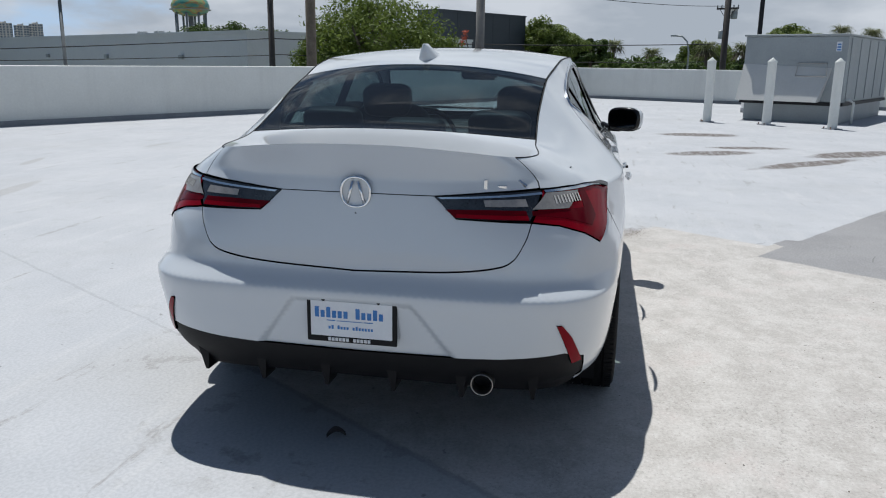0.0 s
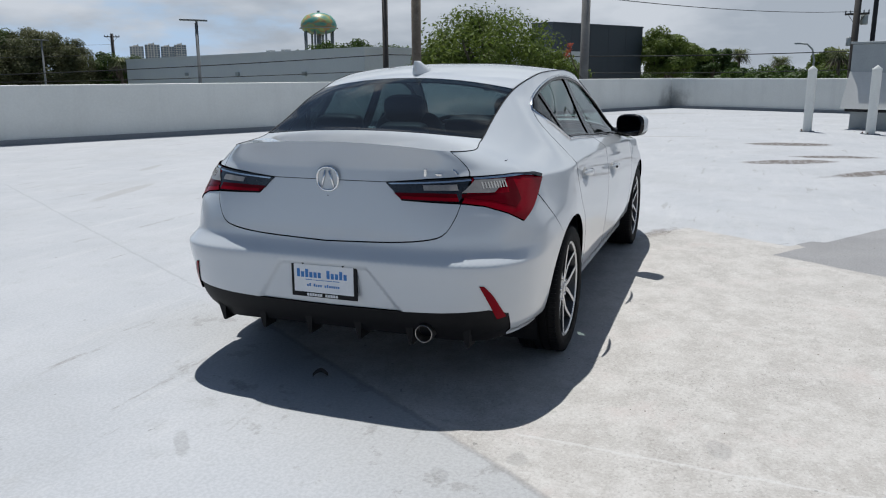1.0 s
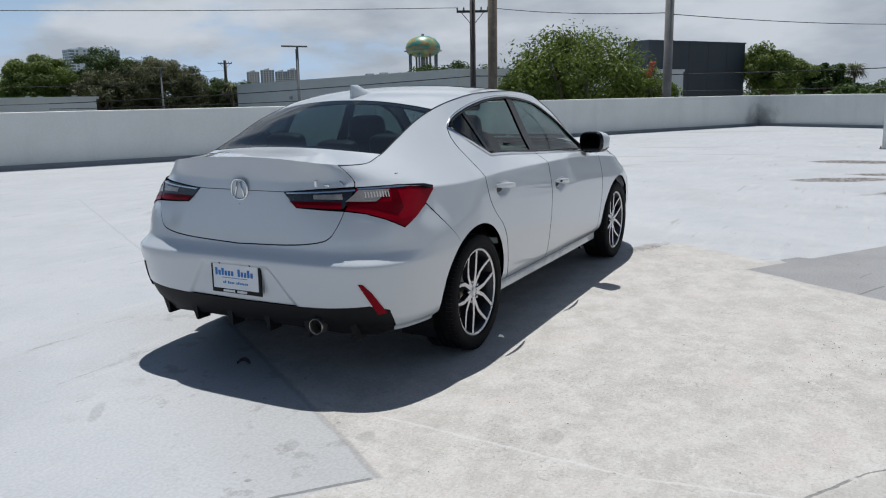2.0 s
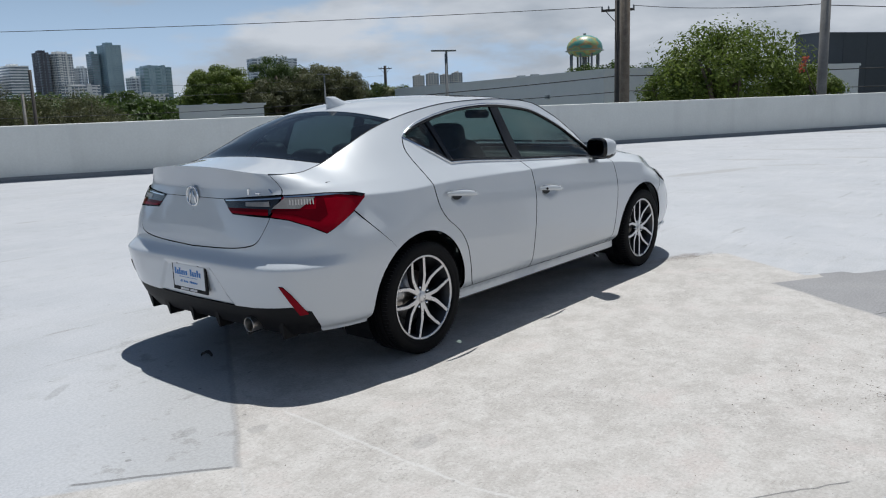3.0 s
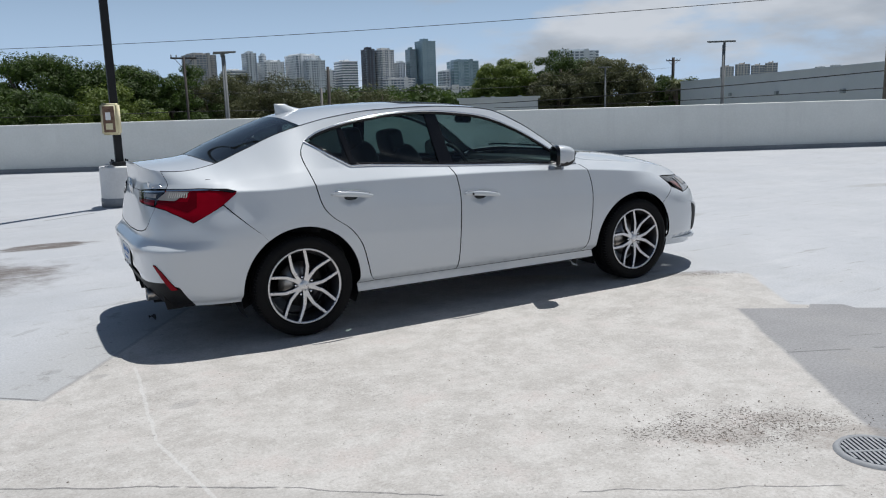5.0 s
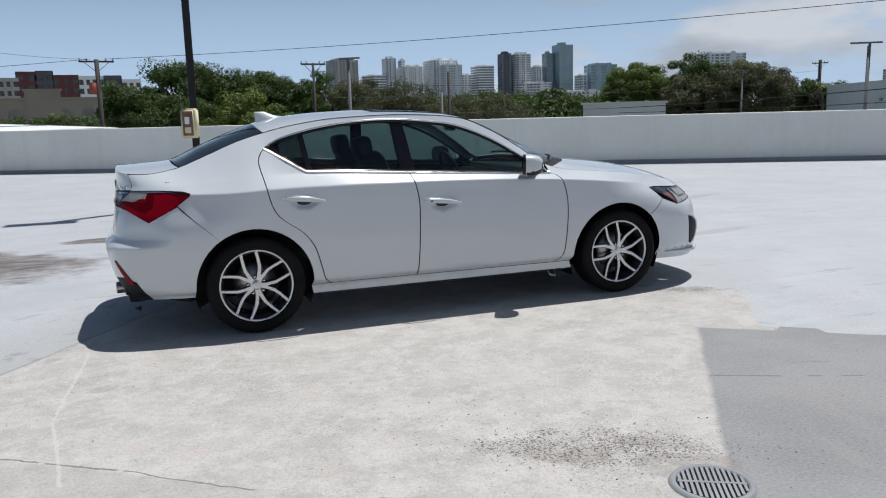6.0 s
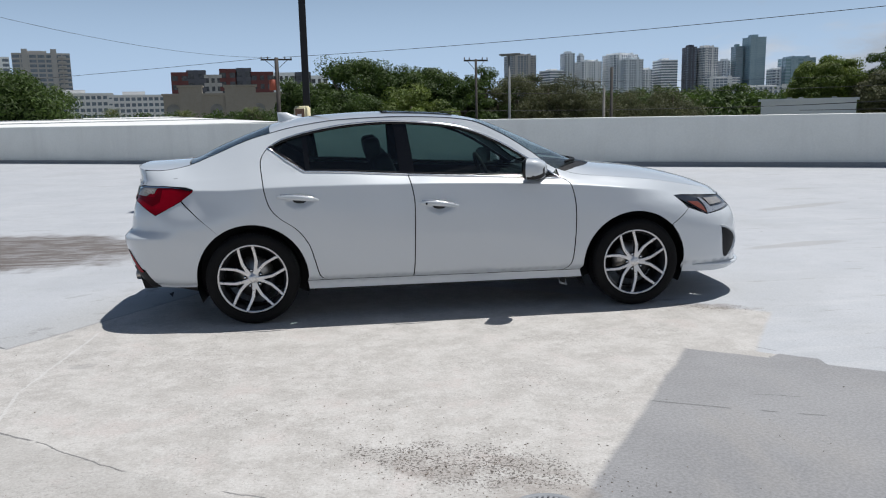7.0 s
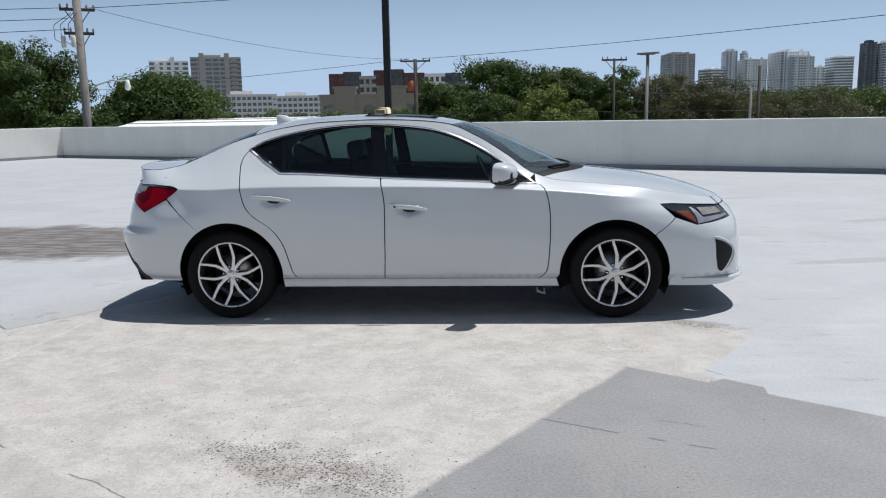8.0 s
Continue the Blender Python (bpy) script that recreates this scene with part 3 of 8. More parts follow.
def build_setting():
    bm = bmesh.new()
    bm.faces.new([bm.verts.new((x, y, GROUND_Z)) for x, y in ((-3800, -3800), (3800, -3800), (3800, 3800), (-3800, 3800))])
    structure("ground", bm, LAWN, "grass and streets far below the parking deck")
    bm = slab(bmesh.new(), rect(-WALL_T, DECK_L + WALL_T, -WALL_T, DECK_W + WALL_T), -9.2, -0.5)
    structure("garage_body", bm, GREY_WALL, "plain garage block under the roof deck")
    bm = slab(bmesh.new(), rect(0, DECK_L, 0, DECK_W), -0.49, 0.0)
    structure("floor", bm, deck_material(), "white coated roof deck with bare concrete bays, cracks and stains")
    for name, r in (("wall_north", (-WALL_T, DECK_L + WALL_T, -WALL_T, 0)), ("wall_east", (-WALL_T, 0, 0, DECK_W)), ("wall_west", (DECK_L, DECK_L + WALL_T, 0, DECK_W)), ("wall_south", (-WALL_T, DECK_L + WALL_T, DECK_W, DECK_W + WALL_T))):
        bm = slab(bmesh.new(), rect(*r), -0.49, WALL_H)
        ob = structure(name, bm, WALL_PAINT, "white painted rendered parapet wall")
        bev = ob.modifiers.new("soft_edges", "BEVEL")
        bev.width, bev.segments = 0.02, 2
    for name, r in (("baseboard_north", (0.06, DECK_L - 0.06, 0.002, 0.06)), ("baseboard_east", (0.002, 0.06, 0.002, DECK_W - 0.06)), ("baseboard_west", (DECK_L - 0.06, DECK_L - 0.002, 0.002, DECK_W - 0.06))):
        bm = bmesh.new()
        slab(bm, rect(*r), 0.0, 0.10)
        structure(name, bm, GREY_PAINT, "dark grey coating upstand at the wall foot")


def weather_wall(m):
    """Faint runs down the parapet paint and the sooty smudge in its east corner."""
    nt = m.node_tree
    G, b = Graph(nt), nt.nodes["Principled BSDF"]
    co = nt.nodes.new("ShaderNodeTexCoord").outputs["Object"]
    col = b.inputs["Base Color"].links[0].from_socket
    runs = G.step(G.noise(co, 1.1, 6, 0.62, (1.6, 1.6, 0.16)), 0.50, 0.70)
    col = G.mix(G.math("MULTIPLY", runs, 0.20), col, (0.50, 0.50, 0.48))
    n = nt.nodes.new("ShaderNodeVectorMath")
    n.operation = "SUBTRACT"
    n.inputs[1].default_value = (27.9, 0.95, 0.05)
    nt.links.new(co, n.inputs[0])
    n2 = nt.nodes.new("ShaderNodeVectorMath")
    n2.operation = "LENGTH"
    nt.links.new(n.outputs["Vector"], n2.inputs[0])
    far = G.math("ADD", n2.outputs["Value"], G.math("MULTIPLY", G.math("SUBTRACT", G.noise(co, 2.2, 6, 0.65), 0.5), 1.5))
    soot = G.math("SUBTRACT", 1.0, G.step(far, 0.05, 1.05))
    col = G.mix(G.math("MULTIPLY", soot, 0.65), col, (0.11, 0.105, 0.10))
    nt.links.new(col, b.inputs["Base Color"])


weather_wall(WALL_PAINT)
build_setting()


# ---- things on the deck ----


def make_lamp_post(x, y):
    post = thing("lamp_post", x, y, 0, "black square lamp post on a white round concrete base", "lamp post")
    bm = bmesh.new()
    lathe(bm, [(0.0, 0.0), (0.312, 0.0), (0.312, 0.125), (0.302, 0.135)], 48)
    foot = part("base_foot", bm, GREY_PAINT, post, "grey painted foot of the base", True)
    bm = bmesh.new()
    lathe(bm, [(0.302, 0.13), (0.300, 0.58), (0.292, 0.60), (0.0, 0.605)], 48)
    part("base", bm, WHITE_CONCRETE, post, "chipped white concrete base", True)
    part("base_plate", new_box(-0.13, 0.13, -0.13, 0.13, 0.605, 0.665), BLACK_STEEL, post, "", False, 0.008)
    for dx in (-0.1, 0.1):
        for dy in (-0.1, 0.1):
            bm = bmesh.new()
            tube(bm, [(dx, dy, 0.66), (dx, dy, 0.70)], 0.012, 6)
            part("bolt", bm, BLACK_STEEL, post)
    part("pole", new_box(-0.056, 0.056, -0.056, 0.056, 0.66, 7.5), BLACK_STEEL, post, "", False, 0.008)
    bm = bmesh.new()
    box(bm, -0.45, 0.45, -0.15, 0.15, 7.46, 7.56)
    part("lamp_head", bm, BLACK_STEEL, post, "", False, 0.02)
    bm = bmesh.new()
    pts = [(-0.30, -0.05, 0.612), (-0.2, -0.12, 0.64), (-0.12, -0.18, 0.62), (-0.22, -0.2, 0.618), (-0.28, -0.14, 0.58)]
    tube(bm, pts, 0.008, 6)
    part("rag", bm, BARE_METAL, post, "grey scrap of wire on the base", True)
    bm = new_box(-0.02, 0.13, -0.03, 0.05, 0.606, 0.65, m=pose(0.2, -0.1, 0, 0, 0, 25))
    part("scrap", bm, PLATE_BLUE, post, "blue plastic scrap", False, 0.01)
    return post


def make_meter_box(x, y):
    case = thing("meter_box", x - 0.04, y - 0.058, 1.07, "yellowed plastic cabinet with a rusty face on the lamp post", "box", turn=-26)
    bm = bmesh.new()
    box(bm, -0.125, 0.125, -0.16, 0.0, 0.0, 0.46)
    bmesh.ops.bevel(bm, geom=bm.edges[:], offset=0.025, segments=3, affect="EDGES")
    body = part("body", bm, YELLOWED, case, "", True)
    part("face_panel", new_box(-0.085, 0.085, -0.166, -0.15, 0.04, 0.42), BROWN_RUST, case, "rusty brown inner face", False, 0.004)
    part("notice", new_box(-0.045, 0.03, -0.169, -0.16, 0.22, 0.33), WHITE_INK, case, "white notice")
    part("lower_notice", new_box(-0.05, 0.05, -0.169, -0.16, 0.08, 0.17), YELLOWED, case)


def make_bollards():
    bm = bmesh.new()
    lathe(bm, [(0.10, 0.0), (0.10, 1.40), (0.104, 1.405), (0.104, 1.43), (0.0, 1.52)], 24)
    first = None
    for x, y in ((15.4, -3.12), (14.9, -4.38), (14.1, -5.60)):
        if first is None:
            first = thing("bollard", x, y, 0, "white painted steel bollard with a pointed cap", "bollard", "bollards by the air handler")
            part("post", bm, WALL_PAINT, first, "", True)
            part("foot_plate", new_box(-0.15, 0.15, -0.15, 0.15, 0.0, 0.02), GREY_PAINT, first)
            for dx in (-0.12, 0.12):
                b2 = bmesh.new()
                tube(b2, [(dx, 0.12, 0.015), (dx, 0.12, 0.05)], 0.015, 6)
                part("anchor_bolt", b2, BROWN_RUST, first)
        else:
            copy_thing(first, pose(x, y, 0, 0, 0, 20))


def make_air_handler():
    """A sheet-steel unit on a curb; its belly is a sloped hood with sunlight put into its paler colour."""
    unit = thing("air_handler", 16.75, -4.05, 0, "large grey galvanised rooftop air handler on a steel curb", "air handler", turn=-117)
    L, W, H0, H1 = 2.35, 5.0, 0.52, 2.03
    part("curb", new_box(0.06, L - 0.06, 0.1, W - 0.1, 0.0, 0.44), GALV, unit, "", False, 0.01)
    # black band stands in for the shaded gap above the curb
    part("gap_shade_band", new_box(-0.03, L + 0.03, -0.03, W + 0.03, 0.42, 0.50), BLACK_STEEL, unit, "", False, 0.01)
    part("body", new_box(0, L, 0, W, 0.50, H1), GALV, unit, "", False, 0.02)
    part("lid", new_box(-0.04, L + 0.04, -0.04, W + 0.04, H1, H1 + 0.05), GALV, unit, "", False, 0.015)
    # slope and paler sheet carry the sunlight on this lower face
    bm = bmesh.new()
    vs = [bm.verts.new(v) for v in ((0.0, -0.004, 1.38), (2.06, -0.004, 1.30), (1.86, -0.34, 0.50), (-0.02, -0.34, 0.50), (-0.02, 0.0, 0.50), (1.86, 0.0, 0.50))]
    for f in ((0, 3, 2, 1), (3, 4, 5, 2), (0, 4, 3), (1, 2, 5)):
        bm.faces.new([vs[i] for i in f])
    bmesh.ops.recalc_face_normals(bm, faces=bm.faces)
    part("hood", bm, GALV_PALE_SUNLIT, unit, "sloping intake hood with sunlight put into its pale colour")
    for k in range(5):
        x = L * (k + 0.5) / 5
        part("seam", new_box(L - 0.002, L + 0.018, W * k / 5 + 0.28, W * k / 5 + 0.31, 0.56, H1 - 0.04), GALV, unit)
    bm = bmesh.new()
    tube(bm, [(1.28, -0.10, 1.10), (1.30, -0.05, 1.40), (1.95, -0.05, 1.40), (1.97, -0.10, 1.10)], 0.014, 6, closed=True)
    part("grab_rail", bm, STEEL, unit, "bent steel rail", True)
    plate = part("sticker", new_box(2.10, 2.21, -0.008, -0.002, 1.68, 1.90), PLATE_WHITE, unit, "white sticker with blue bars")
    for z in (1.70, 1.76, 1.82):
        part("sticker_bar", new_box(2.115, 2.195, -0.011, -0.004, z, z + 0.035), PLATE_BLUE, plate)
    bm = bmesh.new()
    tube(bm, [(L + 0.01, 0.3, 0.55), (L + 0.12, 0.3, 0.55), (L + 0.2, 0.3, 0.5), (L + 0.2, 0.3, 0.0)], 0.03, 8)
    part("drain_pipe", bm, WALL_PAINT, unit, "white drain pipe", True)


def make_drain():
    drain = thing("drain_cover", -0.02, -3.66, 0.0, "round cast-iron drain grate with slots set in concrete", "drain", turn=-28)
    bm = bmesh.new()
    lathe(bm, [(0.128, 0.002), (0.130, 0.010), (0.148, 0.012), (0.154, 0.004), (0.157, 0.001)], 40)
    part("ring", bm, GREY_PAINT, drain, "", True)
    # flat black disc painted as the shade down the drain
    bm = bmesh.new()
    lathe(bm, [(0.0, 0.003), (0.129, 0.003)], 40)
    part("pit_shade", bm, BLACK, drain)
    for k in range(13):
        x = -0.114 + 0.019 * k
        h = math.sqrt(0.128**2 - x * x)
        part("bar", new_box(x - 0.0055, x + 0.0055, -h, h, 0.004, 0.011), GREY_PAINT, drain)
    part("cross_bar", new_box(-0.124, 0.124, -0.007, 0.007, 0.0045, 0.0118), GREY_PAINT, drain)


def make_leaf():
    bm = bmesh.new()
    rows = []
    for k in range(7):
        f = k / 6
        w = 0.032 * math.sin(math.pi * (0.08 + 0.9 * f)) ** 0.7
        z = 0.006 + 0.030 * math.sin(math.pi * f)
        rows.append([bm.verts.new((-0.035 + 0.07 * f, y * w * 0.62, z * 0.7 + 0.014 * abs(y))) for y in (-1, -0.5, 0, 0.5, 1)])
    for p, q in zip(rows, rows[1:]):
        for i in range(4):
            bm.faces.new((p[i], p[i + 1], q[i + 1], q[i]))
    leaf = new("dead_leaf", mesh_of(bm, "dead_leaf", POLE_DARK))
    leaf.matrix_basis = pose(-2.10, 0.125, 0.0, 0, 0, 115)
    tagged(leaf, "curled dark dead leaf lying in the car's shade", "leaf")


def make_grit():
    """Loose crumbs of stone and soil on the bare bay: a drift by the drain, one near the front wheel, and single ones between."""
    rng = np.random.default_rng(5)
    c, s = math.cos(radians(-27)), math.sin(radians(-27))
    spots = []
    for x, y, a, b, n in ((-0.36, -3.20, 0.20, 0.12, 420), (-0.05, -3.27, 0.20, 0.07, 260), (-0.24, -3.15, 0.42, 0.24, 520), (1.80, -1.03, 0.17, 0.06, 260), (-0.10, -2.9, 1.1, 0.6, 260), (-1.4, -1.9, 0.9, 0.7, 110)):
        for u, v in rng.normal(size=(n, 2)):
            spots.append((x + c * u * a - s * v * b, y + s * u * a + c * v * b))
    verts, faces = [], []
    for x, y in spots:
        r = 0.0010 + 0.0024 * rng.random() ** 3
        t, k = rng.random() * 6.28, len(verts)
        ct, st, stretch = math.cos(t), math.sin(t), 1 + 1.2 * rng.random()
        for dx, dy, dz in ((1, 0, 0.5), (0, 1, 0.6), (-1, 0.2, 0.5), (-0.1, -1, 0.4), (0, 0, 1.3), (0.1, 0, 0)):
            dx *= stretch
            verts.append((x + r * (ct * dx - st * dy), y + r * (st * dx + ct * dy), r * dz))
        faces += [(k + i, k + (i + 1) % 4, k + 4) for i in range(4)] + [(k + (i + 1) % 4, k + i, k + 5) for i in range(4)]
    me = bpy.data.meshes.new("grit")
    me.from_pydata(verts, [], faces)
    me.materials.append(surface("dark_grit", (0.06, 0.046, 0.035), (0.24, 0.195, 0.155), 30, (0.8, 0.95), 0, 200, 0, 0, 0.3, 0, 0.5))
    tagged(new("grit", me), "dark crumbs of stone and soil on bare concrete", "grit", "", "stuff")


copy_thing(make_lamp_post(-1.33, 7.45), pose(19.9, -4.87, 0))
make_meter_box(-1.33, 7.45)
make_bollards()
make_air_handler()
make_drain()
make_leaf()
make_grit()

# ---- the car ----
# Faces +x and stands on z = 0 with its middle over the origin. One surface wraps each flank from the middle of the tail
# to the middle of the nose: s runs along it (equal to x between the axles), z upwards.
from mathutils.geometry import delaunay_2d_cdt

REAR_S, FRONT_S, TURN = -1.2, 1.2, 1.6
belt_z = ease([-2.3, -1.9, -1.5, -1.2, -0.99, -0.27, 0.79, 1.1, 1.4, 1.7, 2.0, 2.3], [0.965, 0.968, 0.985, 1.012, 1.014, 0.975, 0.918, 0.885, 0.838, 0.775, 0.705, 0.64])
wide = ease([-1.9, -1.35, -0.9, 0.0, 0.9, 1.35, 1.8], [0.883, 0.890, 0.880, 0.880, 0.878, 0.888, 0.880])
section = ease([0.10, 0.2, 0.27, 0.30, 0.36, 0.48, 0.60, 0.72, 0.80, 0.86, 0.915, 0.95, 0.985], [0.88, 0.905, 0.915, 0.952, 0.972, 0.988, 0.998, 1.0, 0.997, 0.988, 0.968, 0.945, 0.912])
tail_x = ease([0.16, 0.25, 0.34, 0.42, 0.52, 0.592, 0.602, 0.612, 0.648, 0.66, 0.72, 0.92, 1.0], [-2.075, -2.13, -2.185, -2.212, -2.230, -2.2415, -2.240, -2.232, -2.2000, -2.1935, -2.186, -2.156, -2.142])
# the shoulder fold runs a little under the windows and drops towards the rear wheel
fold_drop = ease([-1.9, -1.5, -1.2, -0.9, -0.5, -0.1, 0.4, 0.9, 1.3], [0.040, 0.072, 0.088, 0.086, 0.066, 0.046, 0.036, 0.032, 0.030])
upright = ease([0.10, 0.2, 0.27, 0.30, 0.36, 0.48, 0.60, 0.72, 0.80, 0.86, 0.915, 0.95, 0.985], [0.88, 0.905, 0.915, 0.952, 0.972, 0.988, 0.998, 1.0, 0.9925, 0.9835, 0.9745, 0.968, 0.961])
tail_n = ease([0.2, 0.4, 0.58, 0.66, 0.78, 0.92, 1.0], [5.0, 5.2, 5.4, 5.3, 4.7, 3.8, 3.6])
nose_x = ease([0.15, 0.25, 0.35, 0.5, 0.6, 0.7, 0.78, 0.9], [2.27, 2.31, 2.30, 2.30, 2.29, 2.26, 2.20, 2.10])
nose_n = ease([0.2, 0.4, 0.6, 0.7, 0.8, 0.9], [3.7, 3.7, 3.2, 2.6, 2.1, 2.1])
edge_y = ease([-2.2, -1.95, -1.78, -1.5, -1.24, -1.0, -0.3, 0.2, 0.5, 0.8, 1.0, 1.2, 1.5, 1.8, 2.0, 2.2], [0.60, 0.60, 0.555, 0.535, 0.535, 0.555, 0.58, 0.57, 0.625, 0.69, 0.725, 0.735, 0.72, 0.67, 0.61, 0.50])
edge_z = ease([-2.25, -1.95, -1.78, -1.6, -1.37, -1.24, -1.0, -0.7, -0.3, 0.0, 0.2, 0.4, 0.6, 0.8, 0.95, 1.2, 1.5, 1.8, 2.0, 2.2], [1.020, 1.033, 1.062, 1.13, 1.225, 1.265, 1.322, 1.36, 1.372, 1.36, 1.335, 1.25, 1.125, 0.985, 0.942, 0.918, 0.885, 0.828, 0.772, 0.70])
ridge_z = ease([-2.25, -2.0, -1.80, -1.6, -1.37, -1.14, -0.91, -0.69, -0.465, -0.244, 0.0, 0.3, 0.63, 0.89, 1.085, 1.236, 1.5, 1.71, 1.92, 2.14, 2.27], [1.072, 1.082, 1.100, 1.187, 1.279, 1.355, 1.39, 1.405, 1.412, 1.405, 1.392, 1.345, 1.215, 1.095, 1.01, 0.985, 0.955, 0.922, 0.871, 0.795, 0.735])
TAIL_EDGE, NOSE_EDGE = -2.148, 2.17


def bent(theta, n):
    return math.cos(theta) ** (2 / n) if theta < math.pi / 2 - 1e-6 else 0.0


def corner_turn(s, front):
    """How far round the corner s is, from 0 at the flank to a quarter turn at the middle of the car."""
    f = (s - FRONT_S) / TURN if front else (REAR_S - s) / TURN
    return min(max(f, 0.0), 1.0)


CORNERS = {}


def corner_table(key):
    """Shares of reach and width round a superellipse of exponent key / 10, evenly spread along it."""
    if key not in CORNERS:
        n, k = key / 10, 3000
        q = np.linspace(0, 1, k)
        th = np.pi / 2 * np.where(q < 0.5, 0.5 * (2 * q) ** (n / 2), 1 - 0.5 * (2 - 2 * q) ** (n / 2))
        a, w = np.sin(th) ** (2 / n), np.clip(np.cos(th), 0, 1) ** (2 / n)
        w[-1] = 0.0
        run = np.r_[0, np.cumsum(np.hypot(np.diff(a) * 1.06, np.diff(w) * 0.87))]
        f = np.linspace(0, 1, 2001)
        CORNERS[key] = (np.interp(f, run / run[-1], a), np.interp(f, run / run[-1], w))
    return CORNERS[key]


def round_corner(f, n):
    i = int(math.floor(n * 10))
    t = n * 10 - i
    g = min(max(f, 0.0), 1.0) * 2000
    j = min(int(g), 1999)
    h = g - j
    out = []
    for k in (0, 1):
        u, v = corner_table(i)[k], corner_table(i + 1)[k]
        out.append(float((u[j] * (1 - h) + u[j + 1] * h) * (1 - t) + (v[j] * (1 - h) + v[j + 1] * h) * t))
    return out


def top_edge(s):
    """Where flank and upper surface meet."""
    if s < REAR_S:
        a, w = round_corner(corner_turn(s, False), 5.5)
        x = REAR_S + (TAIL_EDGE - REAR_S) * a
        y = edge_y(x) * w
    elif s > FRONT_S:
        a, w = round_corner(corner_turn(s, True), 2.6)
        x = FRONT_S + (NOSE_EDGE - FRONT_S) * a
        y = 0.735 * w
    else:
        x, y = s, edge_y(s)
    return Vector((x, -y, crown(x, y)))


def crown(x, y):
    c, e = ridge_z(x), edge_z(x)
    return c - (c - e) * min(abs(y) / edge_y(x), 1.0) ** 2.3


def soft_step(f):
    f = min(max(f, 0.0), 1.0)
    return f * f * (3 - 2 * f)


def lower(s, z):
    """The flank below the belt."""
    if s < REAR_S:
        n = tail_n(z)
        a, w = round_corner(corner_turn(s, False), n)
        x = REAR_S + (tail_x(z) - REAR_S) * a
        b = belt_z(x)
    elif s > FRONT_S:
        n = nose_n(z)
        a, w = round_corner(corner_turn(s, True), n)
        x = FRONT_S + (nose_x(z) - FRONT_S) * a
        b = belt_z(x)
    else:
        x, w, b = s, 1.0, belt_z(s)
    k = min(max((z - 0.5) / 0.4, 0.0), 1.0)
    zz = z - (b - 0.985) * k
    y = wide(x) * section(zz)
    near = soft_step((x + 2.0) / 0.35) * soft_step((1.65 - x) / 0.4)
    if near > 0:
        d = fold_drop(x)
        h = zz - (0.985 - d)
        r = 0.006
        h = 0.0 if h < -r else (h + r) ** 2 / (4 * r) if h < r else h
        y += (wide(x) * upright(zz) - min(1.35, 0.068 / d) * h - y) * near
    if s < REAR_S:
        # the ledge over the bumper runs on round the corner
        f = corner_turn(s, False)
        up = min(max((z - 0.604) / 0.045, 0.0), 1.0)
        y -= 0.032 * up * soft_step((f - 0.36) / 0.16) * soft_step((0.80 - z) / 0.13)
        # the flank draws in from the haunch to the lamps
        y *= 1 - (0.012 + 0.034 * soft_step((z - 0.64) / 0.22)) * soft_step((-1.30 - x) / 0.42)
    return Vector((x, -y * w, z))


def flank(s, z, out=0.0):
    """A place on the flank, and out metres off it."""
    if out:
        e = 0.004
        du, dv = flank(s + e, z) - flank(s - e, z), flank(s, z + e) - flank(s, z - e)
        n = du.cross(dv).normalized()
        return flank(s, z) + n * out
    x0 = s if REAR_S <= s <= FRONT_S else lower(s, 0.9).x
    b = belt_z(x0)
    if z <= b:
        return lower(s, z)
    a, t = lower(s, b), top_edge(s)
    rise = max(t.z - b, 1e-3)
    f = min((z - b) / rise, 1.3)
    m0 = (a - lower(s, b - 0.006)) / 0.006 * rise
    whole = t - a
    m0 = Vector((m0.x, (m0.y if abs(m0.y) < 2.2 * abs(whole.y) else 2.2 * whole.y), 0)) * 0.25 + whole * 0.75
    m1 = whole * 1.15
    if f > 1:
        p = t + m1 * (f - 1)
    else:
        p = a * ((1 + 2 * f) * (1 - f) ** 2) + m0 * (f * (1 - f) ** 2) + t * (f * f * (3 - 2 * f)) + m1 * (f * f * (f - 1))
    p.z = z
    return p


def crease_z(s):
    return belt_z(s if REAR_S <= s <= FRONT_S else lower(s, 0.9).x)


def fold_z(s):
    x = s if REAR_S <= s <= FRONT_S else lower(s, 0.9).x
    return belt_z(x) - fold_drop(x)


def s_at_x(x, z):
    lo, hi = REAR_S - TURN, FRONT_S + TURN
    for _ in range(40):
        mid = (lo + hi) / 2
        lo, hi = (mid, hi) if flank(mid, z).x < x else (lo, mid)
    return lo


def s_at_y(y, z, front=False):
    """For a half width y on the tail (or nose)."""
    lo, hi = (FRONT_S, FRONT_S + TURN) if front else (REAR_S, REAR_S - TURN)
    for _ in range(40):
        mid = (lo + hi) / 2
        lo, hi = (mid, hi) if -flank(mid, z).y > y else (lo, mid)
    return lo


